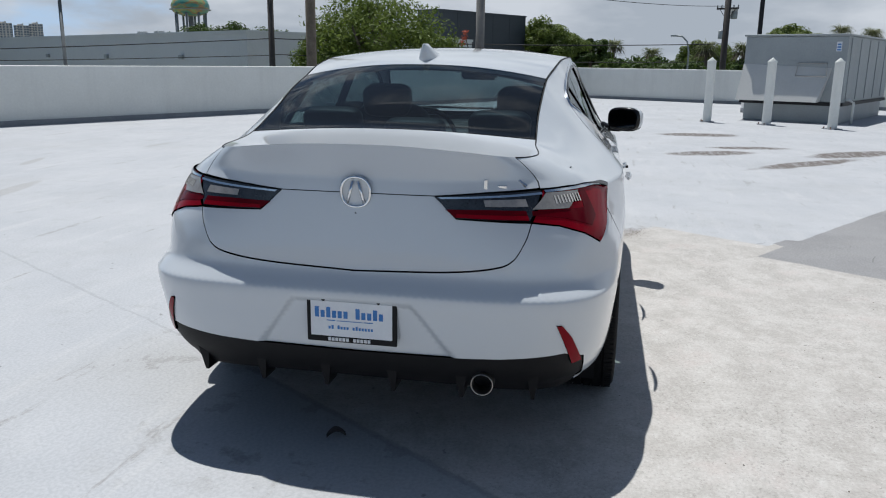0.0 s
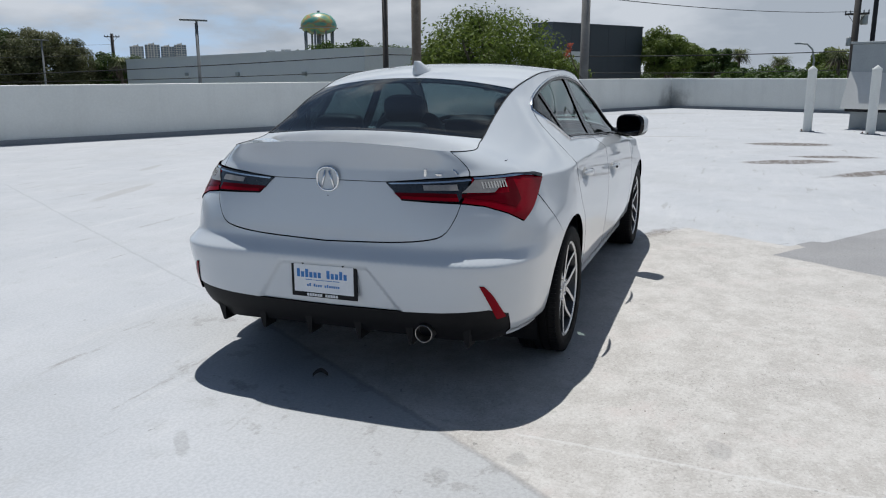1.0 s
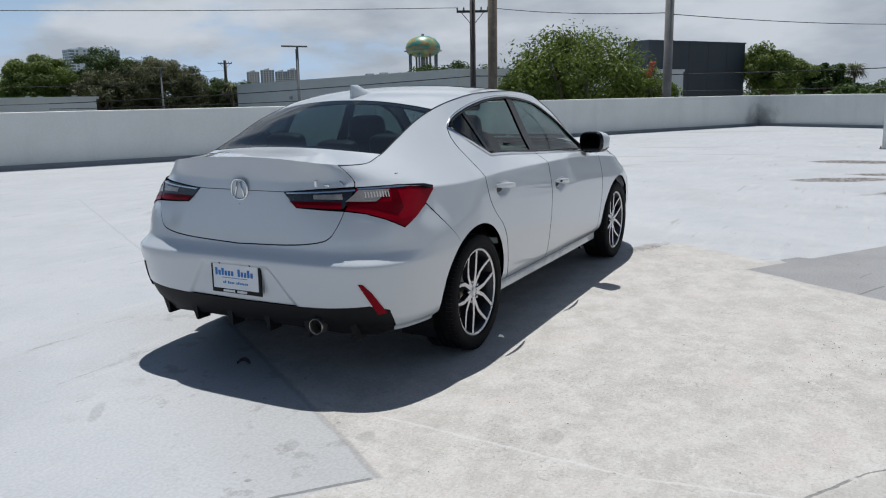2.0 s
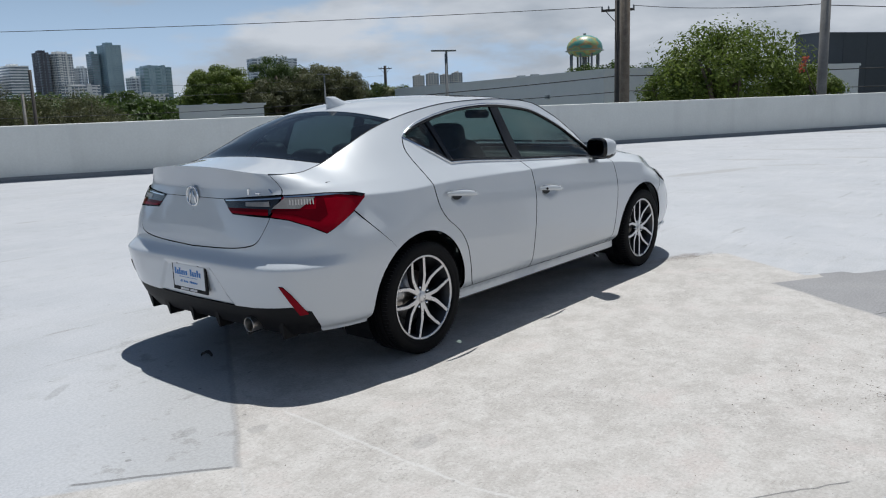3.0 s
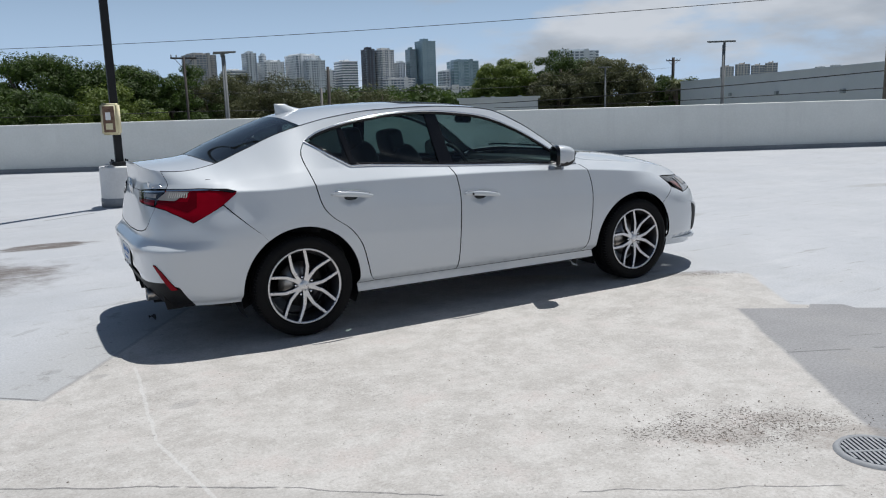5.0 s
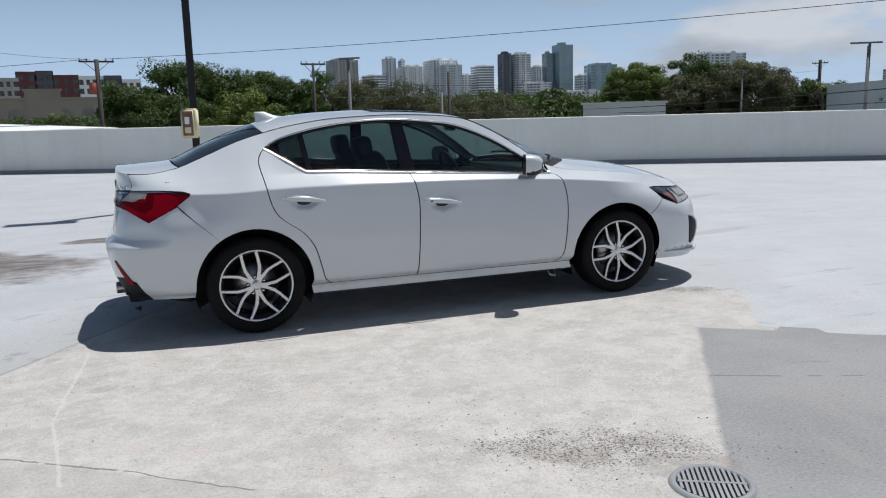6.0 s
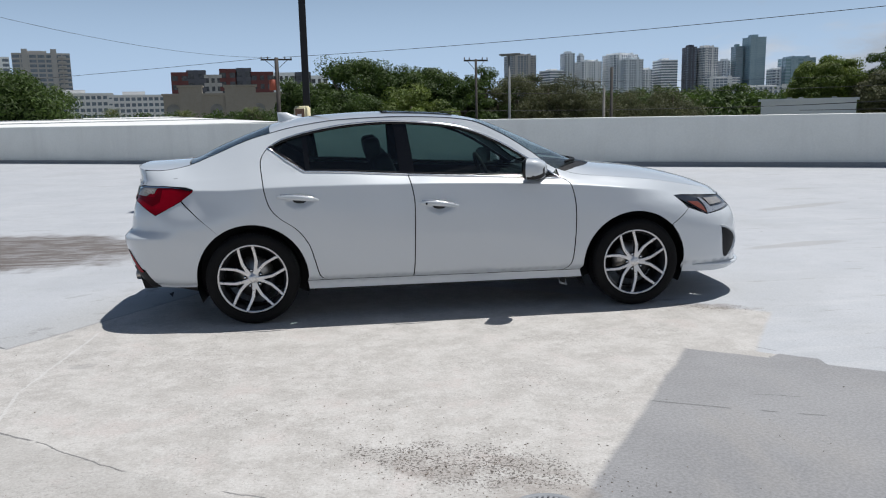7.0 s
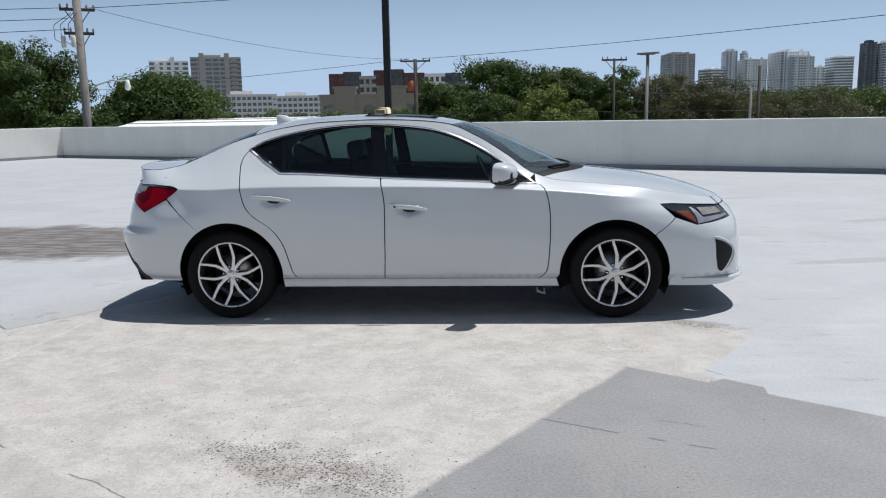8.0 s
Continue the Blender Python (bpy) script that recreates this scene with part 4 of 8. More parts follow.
def skin(name, outline, surface_at, material, parent, label="", step=0.03, flange=0.014, both=False, out=0.0, thick=0.0, joined=False, sides=(1,), extra=(), crease=False):
    """A panel: the inside of a 2D outline laid on a surface, with a turned-in edge. both: also the mirrored one, as a part of its
    own, or joined to this one where it crosses the middle of the car."""
    ring = []
    for i, a in enumerate(outline):
        b = outline[(i + 1) % len(outline)]
        d = math.hypot(b[0] - a[0], b[1] - a[1])
        k = max(1, int(math.ceil(d / (step * 0.8))))
        ring += [(a[0] + (b[0] - a[0]) * j / k, a[1] + (b[1] - a[1]) * j / k) for j in range(k)]
    xs, zs = [p[0] for p in ring], [p[1] for p in ring]
    x0, x1, z0, z1 = min(xs), max(xs), min(zs), max(zs)
    inner, poly = [], np.array(ring)
    for i in range(int((x1 - x0) / step) + 1):
        for j in range(int((z1 - z0) / step) + 1):
            q = (x0 + (i + 0.5) * step, z0 + (j + 0.5 * (i % 2)) * step)
            if np.min(np.hypot(poly[:, 0] - q[0], poly[:, 1] - q[1])) < step * 0.45:
                continue
            hit = False
            for (ax, az), (bx, bz) in zip(ring, ring[1:] + ring[:1]):
                if (az > q[1]) != (bz > q[1]) and q[0] < (bx - ax) * (q[1] - az) / (bz - az) + ax:
                    hit = not hit
            if hit and crease and (abs(q[1] - crease_z(q[0])) < 0.034 or abs(q[1] - fold_z(q[0])) < 0.022):
                continue
            if hit and not any(math.hypot((q[0] - a) / c, (q[1] - b) / d) < 1 for a, b, c, d in extra):
                inner.append(q)
    if crease:
        s = x0 + 0.004
        while s < x1:
            b, fz = crease_z(s), fold_z(s)
            rows = [b + dz for dz in (-0.027, -0.018, -0.009, 0.0, 0.009, 0.018, 0.027)]
            rows = [z for z in rows if z > fz + 0.016] + [fz + dz for dz in (-0.014, -0.007, -0.0025, 0.0025, 0.007, 0.014)]
            for z in rows:
                q = (s, z)
                if z0 < q[1] < z1 and np.min(np.hypot(poly[:, 0] - q[0], poly[:, 1] - q[1])) > 0.008:
                    hit = False
                    for (ax, az), (bx, bz) in zip(ring, ring[1:] + ring[:1]):
                        if (az > q[1]) != (bz > q[1]) and q[0] < (bx - ax) * (q[1] - az) / (bz - az) + ax:
                            hit = not hit
                    if hit:
                        inner.append(q)
            s += 0.022
    for a, b, c, d in extra:
        inner.append((a, b))
        for k in range(1, 8):
            m = 10 + 3 * k
            inner += [(a + c * k / 7 * math.cos(6.2832 * j / m), b + d * k / 7 * math.sin(6.2832 * j / m)) for j in range(m)]
    pts = [Vector(p) for p in ring + inner]
    n = len(ring)
    vs, _, faces, _, _, _ = delaunay_2d_cdt(pts, [], [list(range(n))], 1, 1e-7)
    e = 0.003
    place, normal = [], []
    for v in vs:
        p = surface_at(v.x, v.y)
        nn = (surface_at(v.x + e, v.y) - surface_at(v.x - e, v.y)).cross(surface_at(v.x, v.y + e) - surface_at(v.x, v.y - e))
        nn = nn.normalized() if nn.length > 1e-12 else Vector((-1, 0, 0))
        place.append(p + nn * out)
        normal.append(nn)

    def build(sides, nm):
        verts, norms, polys = [], [], []
        for sy in sides:
            base = len(verts)
            verts += [(p.x, p.y * sy, p.z) for p in place]
            norms += [(q.x, q.y * sy, q.z) for q in normal]
            for f in faces:
                f = [base + i for i in f]
                a, b, c = (Vector(verts[i]) for i in f[:3])
                if (b - a).cross(c - a).dot(Vector(norms[f[0]])) < 0:
                    f = f[::-1]
                polys.append(f)
            count = {}
            for f in faces:
                for a, b in zip(f, f[1:] + f[:1]):
                    count[(min(a, b), max(a, b))] = count.get((min(a, b), max(a, b)), 0) + 1
            depth = thick or flange
            for (a, b), c in count.items():
                if c == 1 and not (joined and abs(place[a].y) < 1e-3 and abs(place[b].y) < 1e-3):
                    i = len(verts)
                    mid = (place[a] + place[b]) / 2
                    d = (place[b] - place[a]).cross(normal[a]).normalized()
                    for k, lift in ((a, 0), (b, 0), (b, -depth), (a, -depth)):
                        p = place[k] + normal[k] * lift
                        verts.append((p.x, p.y * sy, p.z))
                        norms.append((d.x, d.y * sy, d.z))
                    polys.append([i, i + 1, i + 2, i + 3] if sy > 0 else [i + 3, i + 2, i + 1, i])
            if thick:
                i = len(verts)
                verts += [((p - q * thick).x, (p - q * thick).y * sy, (p - q * thick).z) for p, q in zip(place, normal)]
                norms += [(-q.x, -q.y * sy, -q.z) for q in normal]
                polys += [[i + k for k in f][::-1] for f in faces]
        me = bpy.data.meshes.new(nm)
        me.from_pydata(verts, [], polys)
        me.materials.append(material)
        me.shade_smooth()
        me.normals_split_custom_set_from_vertices([Vector(v).normalized() for v in norms])
        ob = new(nm, me)
        ob.parent = parent
        if label:
            tagged(ob, label)
        return ob

    if joined:
        return build((1, -1), name)
    first = build(sides, name)
    if both:
        build((-1,), name)
    return first


def ring_arch(cx, r, z_end, lean=0.0, n=30):
    """Points round a wheel opening, from its rear foot over the top to its front foot."""
    cz = 0.3125
    a0 = math.asin(min(1, (cz - z_end) / r))
    out = []
    for k in range(n + 1):
        a = math.pi + a0 - (math.pi + 2 * a0) * k / n
        x, z = cx + r * math.cos(a), cz + r * math.sin(a)
        out.append((x if REAR_S <= x <= FRONT_S else s_at_x(x, z), z))
    return out


def top_line(s0, s1, n, drop=0.0):
    out = []
    for k in range(n + 1):
        s = s0 + (s1 - s0) * k / n
        out.append((s, top_edge(s).z - drop))
    return out


def make_car():
    car = thing("car", 0, 0.017, 0, "clean white four-door saloon with tinted windows parked on the deck", "car")
    g = 0.0036
    # -- outlines on the flank --
    arch_r, arch_f = ring_arch(-1.335, 0.372, 0.225), ring_arch(1.335, 0.372, 0.215)
    dlo_top = smooth_line([(-1.215, 1.178), (-1.10, 1.236), (-0.89, 1.29), (-0.646, 1.327), (-0.365, 1.340), (-0.086, 1.322), (0.15, 1.283), (0.385, 1.187), (0.60, 1.055), (0.80, 0.925)], 40)
    dlo_low = [(x, belt_z(x) + 0.004) for x in np.linspace(0.80, -0.965, 30)]
    rear_cut = smooth_line([(-1.215, 1.178), (-1.262, 1.10), (-1.245, 0.974), (-1.205, 0.81), (-1.142, 0.725), (-1.026, 0.640), (-0.952, 0.538), (-0.915, 0.418), (-0.885, 0.31), (-0.84, 0.279)], 34)
    mid_cut = smooth_line([(-0.262, 0.972), (-0.238, 0.87), (-0.228, 0.768), (-0.232, 0.55), (-0.238, 0.374), (-0.247, 0.276)], 20)
    front_cut = smooth_line([(0.80, 0.925), (0.855, 0.90), (0.889, 0.795), (0.898, 0.641), (0.892, 0.45), (0.876, 0.33), (0.826, 0.272)], 22)
    # tail lamp
    lamp_in = s_at_y(0.262, 0.920)
    lamp_in_low = s_at_y(0.335, 0.853)
    lamp_split = s_at_y(0.595, 0.94)
    lamp_split_low = s_at_y(0.575, 0.842)
    lamp_low = s_at_x(-1.948, 0.780)
    lamp_tip = s_at_x(-1.70, 0.918)
    lamp_top = [(lamp_tip, 0.918), ((lamp_tip * 2 + lamp_split) / 3, 0.934), ((lamp_tip + lamp_split * 2) / 3, 0.941), (lamp_split, 0.940)]
    lamp_edge = [(lamp_split_low, 0.842), ((lamp_split_low * 2 + lamp_low) / 3, 0.830), ((lamp_split_low + lamp_low * 2) / 3, 0.800), (lamp_low, 0.758), (s_at_x(-1.855, 0.805), 0.805), (s_at_x(-1.777, 0.850), 0.850), (lamp_tip, 0.905), (lamp_tip + 0.004, 0.918)]
    # lid
    lid_turn = s_at_y(0.57, 1.0)
    lid_foot = smooth_line([(lamp_split_low, 0.842), (s_at_y(0.555, 0.775), 0.775), (s_at_y(0.522, 0.722), 0.722), (s_at_y(0.46, 0.697), 0.697), (s_at_y(0.30, 0.678), 0.678), (REAR_S - TURN, 0.666)], 26)
    seam_low = s_at_x(-1.56, 0.60)
    join_x = s_at_x(-1.777, 0.846)
    arch_join = min(range(len(arch_r)), key=lambda i: abs(arch_r[i][0] - seam_low) + (0 if arch_r[i][1] > 0.5 else 9))
    # quarter panel with roof rail and screen pillar in one pressing
    foot_end = (-0.975, 0.276)
    quarter = top_line(lid_turn, 0.80, 70) + dlo_top[::-1][1:] + [(x - g, z) for x, z in rear_cut[1:]] + [foot_end] + [p for p in arch_r[arch_join:][::-1] if p[1] > 0.276] + [(join_x, 0.850), (lamp_tip + 0.004, 0.920)] + [(s, z + 0.004) for s, z in lamp_top[1:]]
    skin("quarter_panel", quarter, flank, PAINT, car, both=True, step=0.028, crease=True)
    grips = {"rear": (-1.01, 0.845), "front": (-0.068, 0.775)}

    def door_at(s, z):
        """The flank with a scooped cup behind each handle."""
        p = flank(s, z)
        for gx, gz in grips.values():
            r = math.hypot((s - gx - 0.01) / 0.110, (z - gz + 0.012) / 0.048)
            if r < 1:
                p.y += 0.046 * (1 - r * r) ** 2
        return p

    skin("rear_door", [(x + g, z) for x, z in rear_cut] + [(x - g, z) for x, z in mid_cut[::-1]] + dlo_low[18:], door_at, PAINT, car, both=True, step=0.03, crease=True, extra=[(-1.01, 0.841, 0.12, 0.046)])
    skin("front_door", [(x + g, z) for x, z in mid_cut] + [(x - g, z) for x, z in front_cut[::-1]] + dlo_low[:18][1:], door_at, PAINT, car, both=True, step=0.03, crease=True, extra=[(-0.068, 0.771, 0.12, 0.046)])
    sill = [(-0.975, 0.273)] + [(-0.845, 0.275), (0.826, 0.268), (0.945, 0.268)] + [(0.962, 0.215), (-0.965, 0.215)]
    skin("sill", sill, flank, PAINT, car, both=True, step=0.04)
    # front wing
    head_tip, head_top, head_low, head_front = (s_at_x(1.635, 0.777), 0.777), (s_at_x(2.10, 0.735), 0.735), (s_at_x(1.885, 0.632), 0.632), (s_at_x(2.17, 0.66), 0.66)
    seam_f = [(s_at_x(1.599, 0.5765), 0.5765), (s_at_x(1.735, 0.685), 0.685)]
    wing_arch = [p for p in arch_f if p[1] > 0.27 and p[0] < seam_f[0][0]]
    wing = [(x + g, z) for x, z in front_cut] + [(0.948, 0.272)] + [(x, z) for x, z in wing_arch] + [(seam_f[0][0] - g, seam_f[0][1]), (seam_f[1][0] - g, seam_f[1][1]), head_tip] + [(head_tip[0] + (head_top[0] - head_tip[0]) * k / 6, head_tip[1] + (head_top[1] - head_tip[1]) * k / 6 + 0.006) for k in range(1, 7)] + top_line(head_top[0], 0.80, 30)
    skin("front_wing", wing, flank, PAINT, car, both=True, step=0.026, crease=True)
    # front bumper
    mouth = FRONT_S + TURN
    nose_foot = [(s_at_x(1.715, 0.225), 0.215), (s_at_x(2.0, 0.2), 0.20), (mouth, 0.20)]
    bumper_f = [(x, z) for x, z in arch_f if x > seam_f[0][0] and z > 0.22][::1] + nose_foot + [(mouth, 0.745), (head_top[0] + 0.02, 0.738), head_front, head_low, (seam_f[1][0] + g, seam_f[1][1]), (seam_f[0][0] + g, seam_f[0][1])]
    skin("front_bumper", bumper_f, flank, PAINT, car, step=0.04, joined=True)
    skin("bonnet_front", [(head_top[0] + 0.02, 0.742)] + top_line(head_top[0] + 0.02, mouth, 16) + [(mouth, 0.75)], flank, PAINT, car, step=0.04, joined=True)
    intake = smooth_line([(s_at_x(2.018, 0.53), 0.53), (s_at_x(2.085, 0.505), 0.505), (s_at_x(2.155, 0.45), 0.45), (s_at_x(2.15, 0.39), 0.39), (s_at_x(2.09, 0.305), 0.305), (s_at_x(2.055, 0.315), 0.315), (s_at_x(2.032, 0.41), 0.41)], 24)
    skin("intake_grille", intake, flank, BLACK, car, "black honeycomb bumper intake", both=True, out=0.004, step=0.03)
    # splitter lip under the bumper and a sculpted brow over the intake
    lip = []
    for k in range(41):
        s = s_at_x(1.80, 0.25) + (mouth - s_at_x(1.80, 0.25)) * k / 40
        lip.append(flank(s, 0.262 - 0.02 * min(k / 12, 1), 0.004 + 0.012 * min(k / 10, 1)))
    bm = bmesh.new()
    tube(bm, lip + [Vector((q.x, -q.y, q.z)) for q in lip[-2::-1]], 0.014, 8, radii=[0.004 + 0.012 * min(min(k, 80 - k) / 12, 1) for k in range(81)])
    part("splitter_lip", bm, PAINT, car, "white lip along the bumper foot", True)
    for sy in (1, -1):
        bm = bmesh.new()
        brow = [flank(s_at_x(x, z), z, 0.002) for x, z in ((2.00, 0.545), (2.04, 0.540), (2.09, 0.518), (2.15, 0.478), (2.175, 0.44), (2.18, 0.40), (2.165, 0.36), (2.12, 0.31))]
        tube(bm, [Vector((q.x, q.y * sy, q.z)) for q in brow], 0.009, 8, radii=[0.003, 0.007, 0.009, 0.010, 0.010, 0.009, 0.007, 0.003])
        part("intake_brow", bm, PAINT, car, "white brow round the intake", True)
    # headlamp
    lamp = [head_tip, head_top, head_front, head_low]
    head = skin("headlamp", lamp, flank, DARK_LENS, car, "smoked headlamp with amber marker", both=False, out=-0.002, step=0.03)
    hx = lambda x, z: (s_at_x(x, z), z)
    skin("marker_lens", [hx(1.735, 0.728), hx(1.828, 0.722), hx(1.868, 0.685), hx(1.888, 0.642), hx(1.80, 0.692)], flank, AMBER_LENS, head, "amber side marker", out=0.002, step=0.025)
    skin("lamp_bar", [hx(1.90, 0.738), hx(2.06, 0.728), hx(2.09, 0.694), hx(1.935, 0.690)], flank, CLEAR_LENS, head, "clear led bar", out=0.002, step=0.025)
    skin("lamp_trim", [hx(1.842, 0.742), hx(1.862, 0.742), hx(1.935, 0.677), hx(2.12, 0.682), hx(2.14, 0.672), hx(1.97, 0.648), hx(1.894, 0.638), hx(1.882, 0.688)], flank, BARE_METAL, head, "bright lamp trim", out=0.003, step=0.025)
    skin("headlamp", lamp, flank, DARK_LENS, car, "smoked headlamp", out=-0.002, step=0.03, sides=(-1,))
    # rear bumper
    far = REAR_S - TURN
    skirt = [(s_at_x(-1.96, 0.25), 0.26), (s_at_x(-2.05, 0.37), 0.385), (s_at_y(0.70, 0.415), 0.412), (s_at_y(0.5, 0.396), 0.396), (s_at_y(0.3, 0.388), 0.388), (far, 0.384)]
    bumper_top = lamp_edge[:-3][::-1]

    def rear_at(s, z):
        p = flank(s, z)
        y = -p.y
        # plate recess
        half = 0.215 + (0.575 - z) * 0.75
        d = min(half - y, 0.585 - z)
        k = min(max(d / 0.034, 0.0), 1.0)
        p.x += 0.014 * k * k * (3 - 2 * k)
        return p

    bump = [(s, z - 0.004) for s, z in lid_foot] + [(far, 0.384)] + skirt[::-1][1:] + [(s_at_x(-1.715, 0.26), 0.26)] + [p for p in arch_r[: arch_join + 1] if p[1] > 0.27] + [(join_x - g, 0.843)] + [(s, z - 0.004) for s, z in bumper_top[1:]]
    skin("rear_bumper", bump, rear_at, PAINT, car, step=0.013, joined=True)
    # black skirt with fins under the bumper
    skirt_low = [(far, 0.268), (s_at_y(0.35, 0.27), 0.266), (s_at_y(0.55, 0.25), 0.252), (s_at_x(-2.03, 0.24), 0.245)]
    apron = skin("rear_skirt", [(s, z - 0.003) for s, z in skirt] + skirt_low, flank, BLACK, car, "black textured plastic rear skirt", step=0.03, joined=True, out=-0.004)
    for yy in (-0.60, -0.36, -0.12, 0.12, 0.36, 0.60):
        fin_x = flank(s_at_y(abs(yy), 0.30), 0.30).x
        bm = bmesh.new()
        lo, hi = (fin_x + 0.10, fin_x + 0.015, 0.006, 0.228), (fin_x + 0.12, fin_x - 0.006, 0.022, 0.335)
        vs = [bm.verts.new((x, yy + sgn * w, z)) for x0, x1, w, z in (lo, hi) for x, sgn in ((x0, -1), (x0, 1), (x1, 1), (x1, -1))]
        for f in ((0, 1, 2, 3), (4, 7, 6, 5), (0, 4, 5, 1), (1, 5, 6, 2), (2, 6, 7, 3), (3, 7, 4, 0)):
            bm.faces.new([vs[i] for i in f])
        part("fin", bm, BLACK, apron)
    # reflectors
    refl = [(s_at_y(0.672, 0.518), 0.520), (s_at_y(0.69, 0.516), 0.518), (s_at_y(0.718, 0.47), 0.475), (s_at_y(0.752, 0.375), 0.374), (s_at_y(0.722, 0.37), 0.368), (s_at_y(0.705, 0.43), 0.43)]
    skin("reflector", refl, flank, RED_LENS, car, "red wedge reflector", both=True, out=0.005, step=0.025)
    # boot lid: upright face below and above the split line
    lid = [(s, z + 0.002) for s, z in lid_foot[::-1]][:-1] + [(lamp_split_low - g, 0.838), (lamp_in_low, 0.848), (lamp_in, 0.9185), (far, 0.9185)]
    skin("boot_lid_face", lid, flank, PAINT, car, step=0.03, joined=True)

    upper = [(far, 0.9215), (lamp_in - 0.002, 0.9215)] + [(s, z + 0.004) for s, z in [(lamp_in * 0.5 + lamp_split * 0.5, 0.933), (lamp_split - 0.004, 0.942)]] + [(lid_turn - 0.004, top_edge(lid_turn).z)] + top_line(lid_turn - 0.004, far, 40, -0.0015)
    skin("boot_lid_lip", upper, flank, PAINT, car, step=0.02, joined=True, crease=True, flange=0.002)
    # tail lamps: smoked inner half on the lid, ribbed indicator and folded red lens on the wing
    def mid_low(f):
        return lamp_split_low + (lamp_low - lamp_split_low) * f

    for sy in (1, -1):
        at = flank
        sk = dict(step=0.025, out=0.004, sides=(sy,))
        inner = [(lamp_in, 0.917), (lamp_in_low, 0.853), (lamp_split_low - 0.006, 0.846), (lamp_split - 0.006, 0.937), ((lamp_in + lamp_split) / 2, 0.931)]
        body = skin("tail_lamp", inner, at, DARK_LENS, car, "tail lamp with smoked and red lenses", **sk)
        skin("red_lens", [(lamp_in_low - 0.030, 0.853 + 0.026), (lamp_in_low - 0.001, 0.854), (lamp_split_low - 0.007, 0.847), (lamp_split_low - 0.010, 0.877), ((lamp_in_low + lamp_split_low) / 2, 0.880)], at, RED_DEEP, body, "deep red lens strip", step=0.025, out=0.006, sides=(sy,))
        skin("red_lens", [(lamp_in_low + 0.004, 0.866), (lamp_in_low + 0.001, 0.855), (lamp_split_low - 0.008, 0.848), (lamp_split_low - 0.009, 0.862)], at, RED_LENS, body, "bright red lower edge", step=0.025, out=0.0075, sides=(sy,))
        skin("chrome_strip", [(lamp_in + 0.012, 0.9165), (lamp_in + 0.022, 0.911), (lamp_split - 0.008, 0.924), (lamp_split - 0.007, 0.931)], at, CHROME, body, "chrome strip", step=0.03, out=0.007, sides=(sy,))
        skin("reversing_lamp", [(lamp_split - 0.215, 0.890), (lamp_split - 0.215, 0.910), (lamp_split - 0.075, 0.913), (lamp_split - 0.075, 0.889)], at, CLEAR_LENS, body, "small clear reversing lamp", step=0.03, out=0.006, sides=(sy,))
        outer = [(lamp_split + 0.004, 0.938), (lamp_split_low + 0.004, 0.843)] + lamp_edge[1:] + lamp_top[1:-1]
        red = skin("tail_lamp", outer, at, RED_LENS, car, "red outer tail lamp with a clear indicator", **sk)
        skin("inner_facet", [(lamp_split_low + 0.010, 0.876), (lamp_split_low + 0.008, 0.862), (mid_low(0.45), 0.848), (mid_low(0.86), 0.815), (mid_low(1.0) + 0.01, 0.842), (lamp_split + 0.200, 0.922), (lamp_split + 0.166, 0.924), (lamp_split + 0.150, 0.872)], at, RED_DEEP, red, "deep red inner facet", step=0.022, flange=0.001, out=0.0052, sides=(sy,))
        lens = skin("indicator_lens", [(lamp_split + 0.008, 0.928), (lamp_split_low + 0.012, 0.880), (lamp_split_low + 0.150, 0.876), (lamp_split + 0.160, 0.925)], at, CLEAR_LENS, red, "clear ribbed indicator lens", step=0.02, out=0.0075, sides=(sy,))
        for k in range(9):
            f = lamp_split + 0.030 + 0.014 * k
            skin("rib", [(f, 0.917), (f - 0.003, 0.892), (f + 0.003, 0.892), (f + 0.006, 0.917)], at, LENS_RIB, lens, step=0.03, out=0.0095, sides=(sy,))
        skin("chrome_strip", [(lamp_split + 0.005, 0.936), (lamp_split + 0.006, 0.929), (lamp_split * 0.35 + lamp_tip * 0.65, 0.929), (lamp_tip - 0.09, 0.922), (lamp_tip - 0.10, 0.929), ((lamp_split + lamp_tip) / 2, 0.937)], at, CHROME, red, "chrome strip", step=0.03, out=0.008, sides=(sy,))
        skin("lamp_brow", [(lamp_split + 0.005, 0.9385), (lamp_split + 0.005, 0.9370), ((lamp_split + lamp_tip) / 2, 0.9385), (lamp_tip - 0.10, 0.925), (lamp_tip - 0.02, 0.911), (lamp_tip + 0.003, 0.918), (lamp_tip - 0.05, 0.931), ((lamp_split + lamp_tip) / 2, 0.941)], at, GLOSS_BLACK, red, "black upper edge", step=0.03, out=0.0085, sides=(sy,))
    # dark core behind the shut lines, wheel wells and floor pan
    bm = bmesh.new()
    rings = []
    for x, w, z0, z1 in ((-2.10, 0.42, 0.30, 0.60), (-2.0, 0.58, 0.24, 0.62), (-1.74, 0.64, 0.20, 0.62), (-1.72, 0.58, 0.20, 0.62), (-0.95, 0.58, 0.20, 0.62), (-0.93, 0.775, 0.20, 0.26), (0.93, 0.775, 0.20, 0.26), (0.95, 0.58, 0.20, 0.60), (1.72, 0.58, 0.20, 0.60), (1.74, 0.62, 0.20, 0.58), (2.0, 0.52, 0.22, 0.56), (2.08, 0.40, 0.24, 0.5)):
        rings.append([bm.verts.new((x, y, z)) for y, z in ((-w, z0), (w, z0), (w, z1), (-w, z1))])
    for p, q in zip(rings, rings[1:]):
        for i in range(4):
            bm.faces.new((p[i], p[(i + 1) % 4], q[(i + 1) % 4], q[i]))
    bm.faces.new(rings[0][::-1])
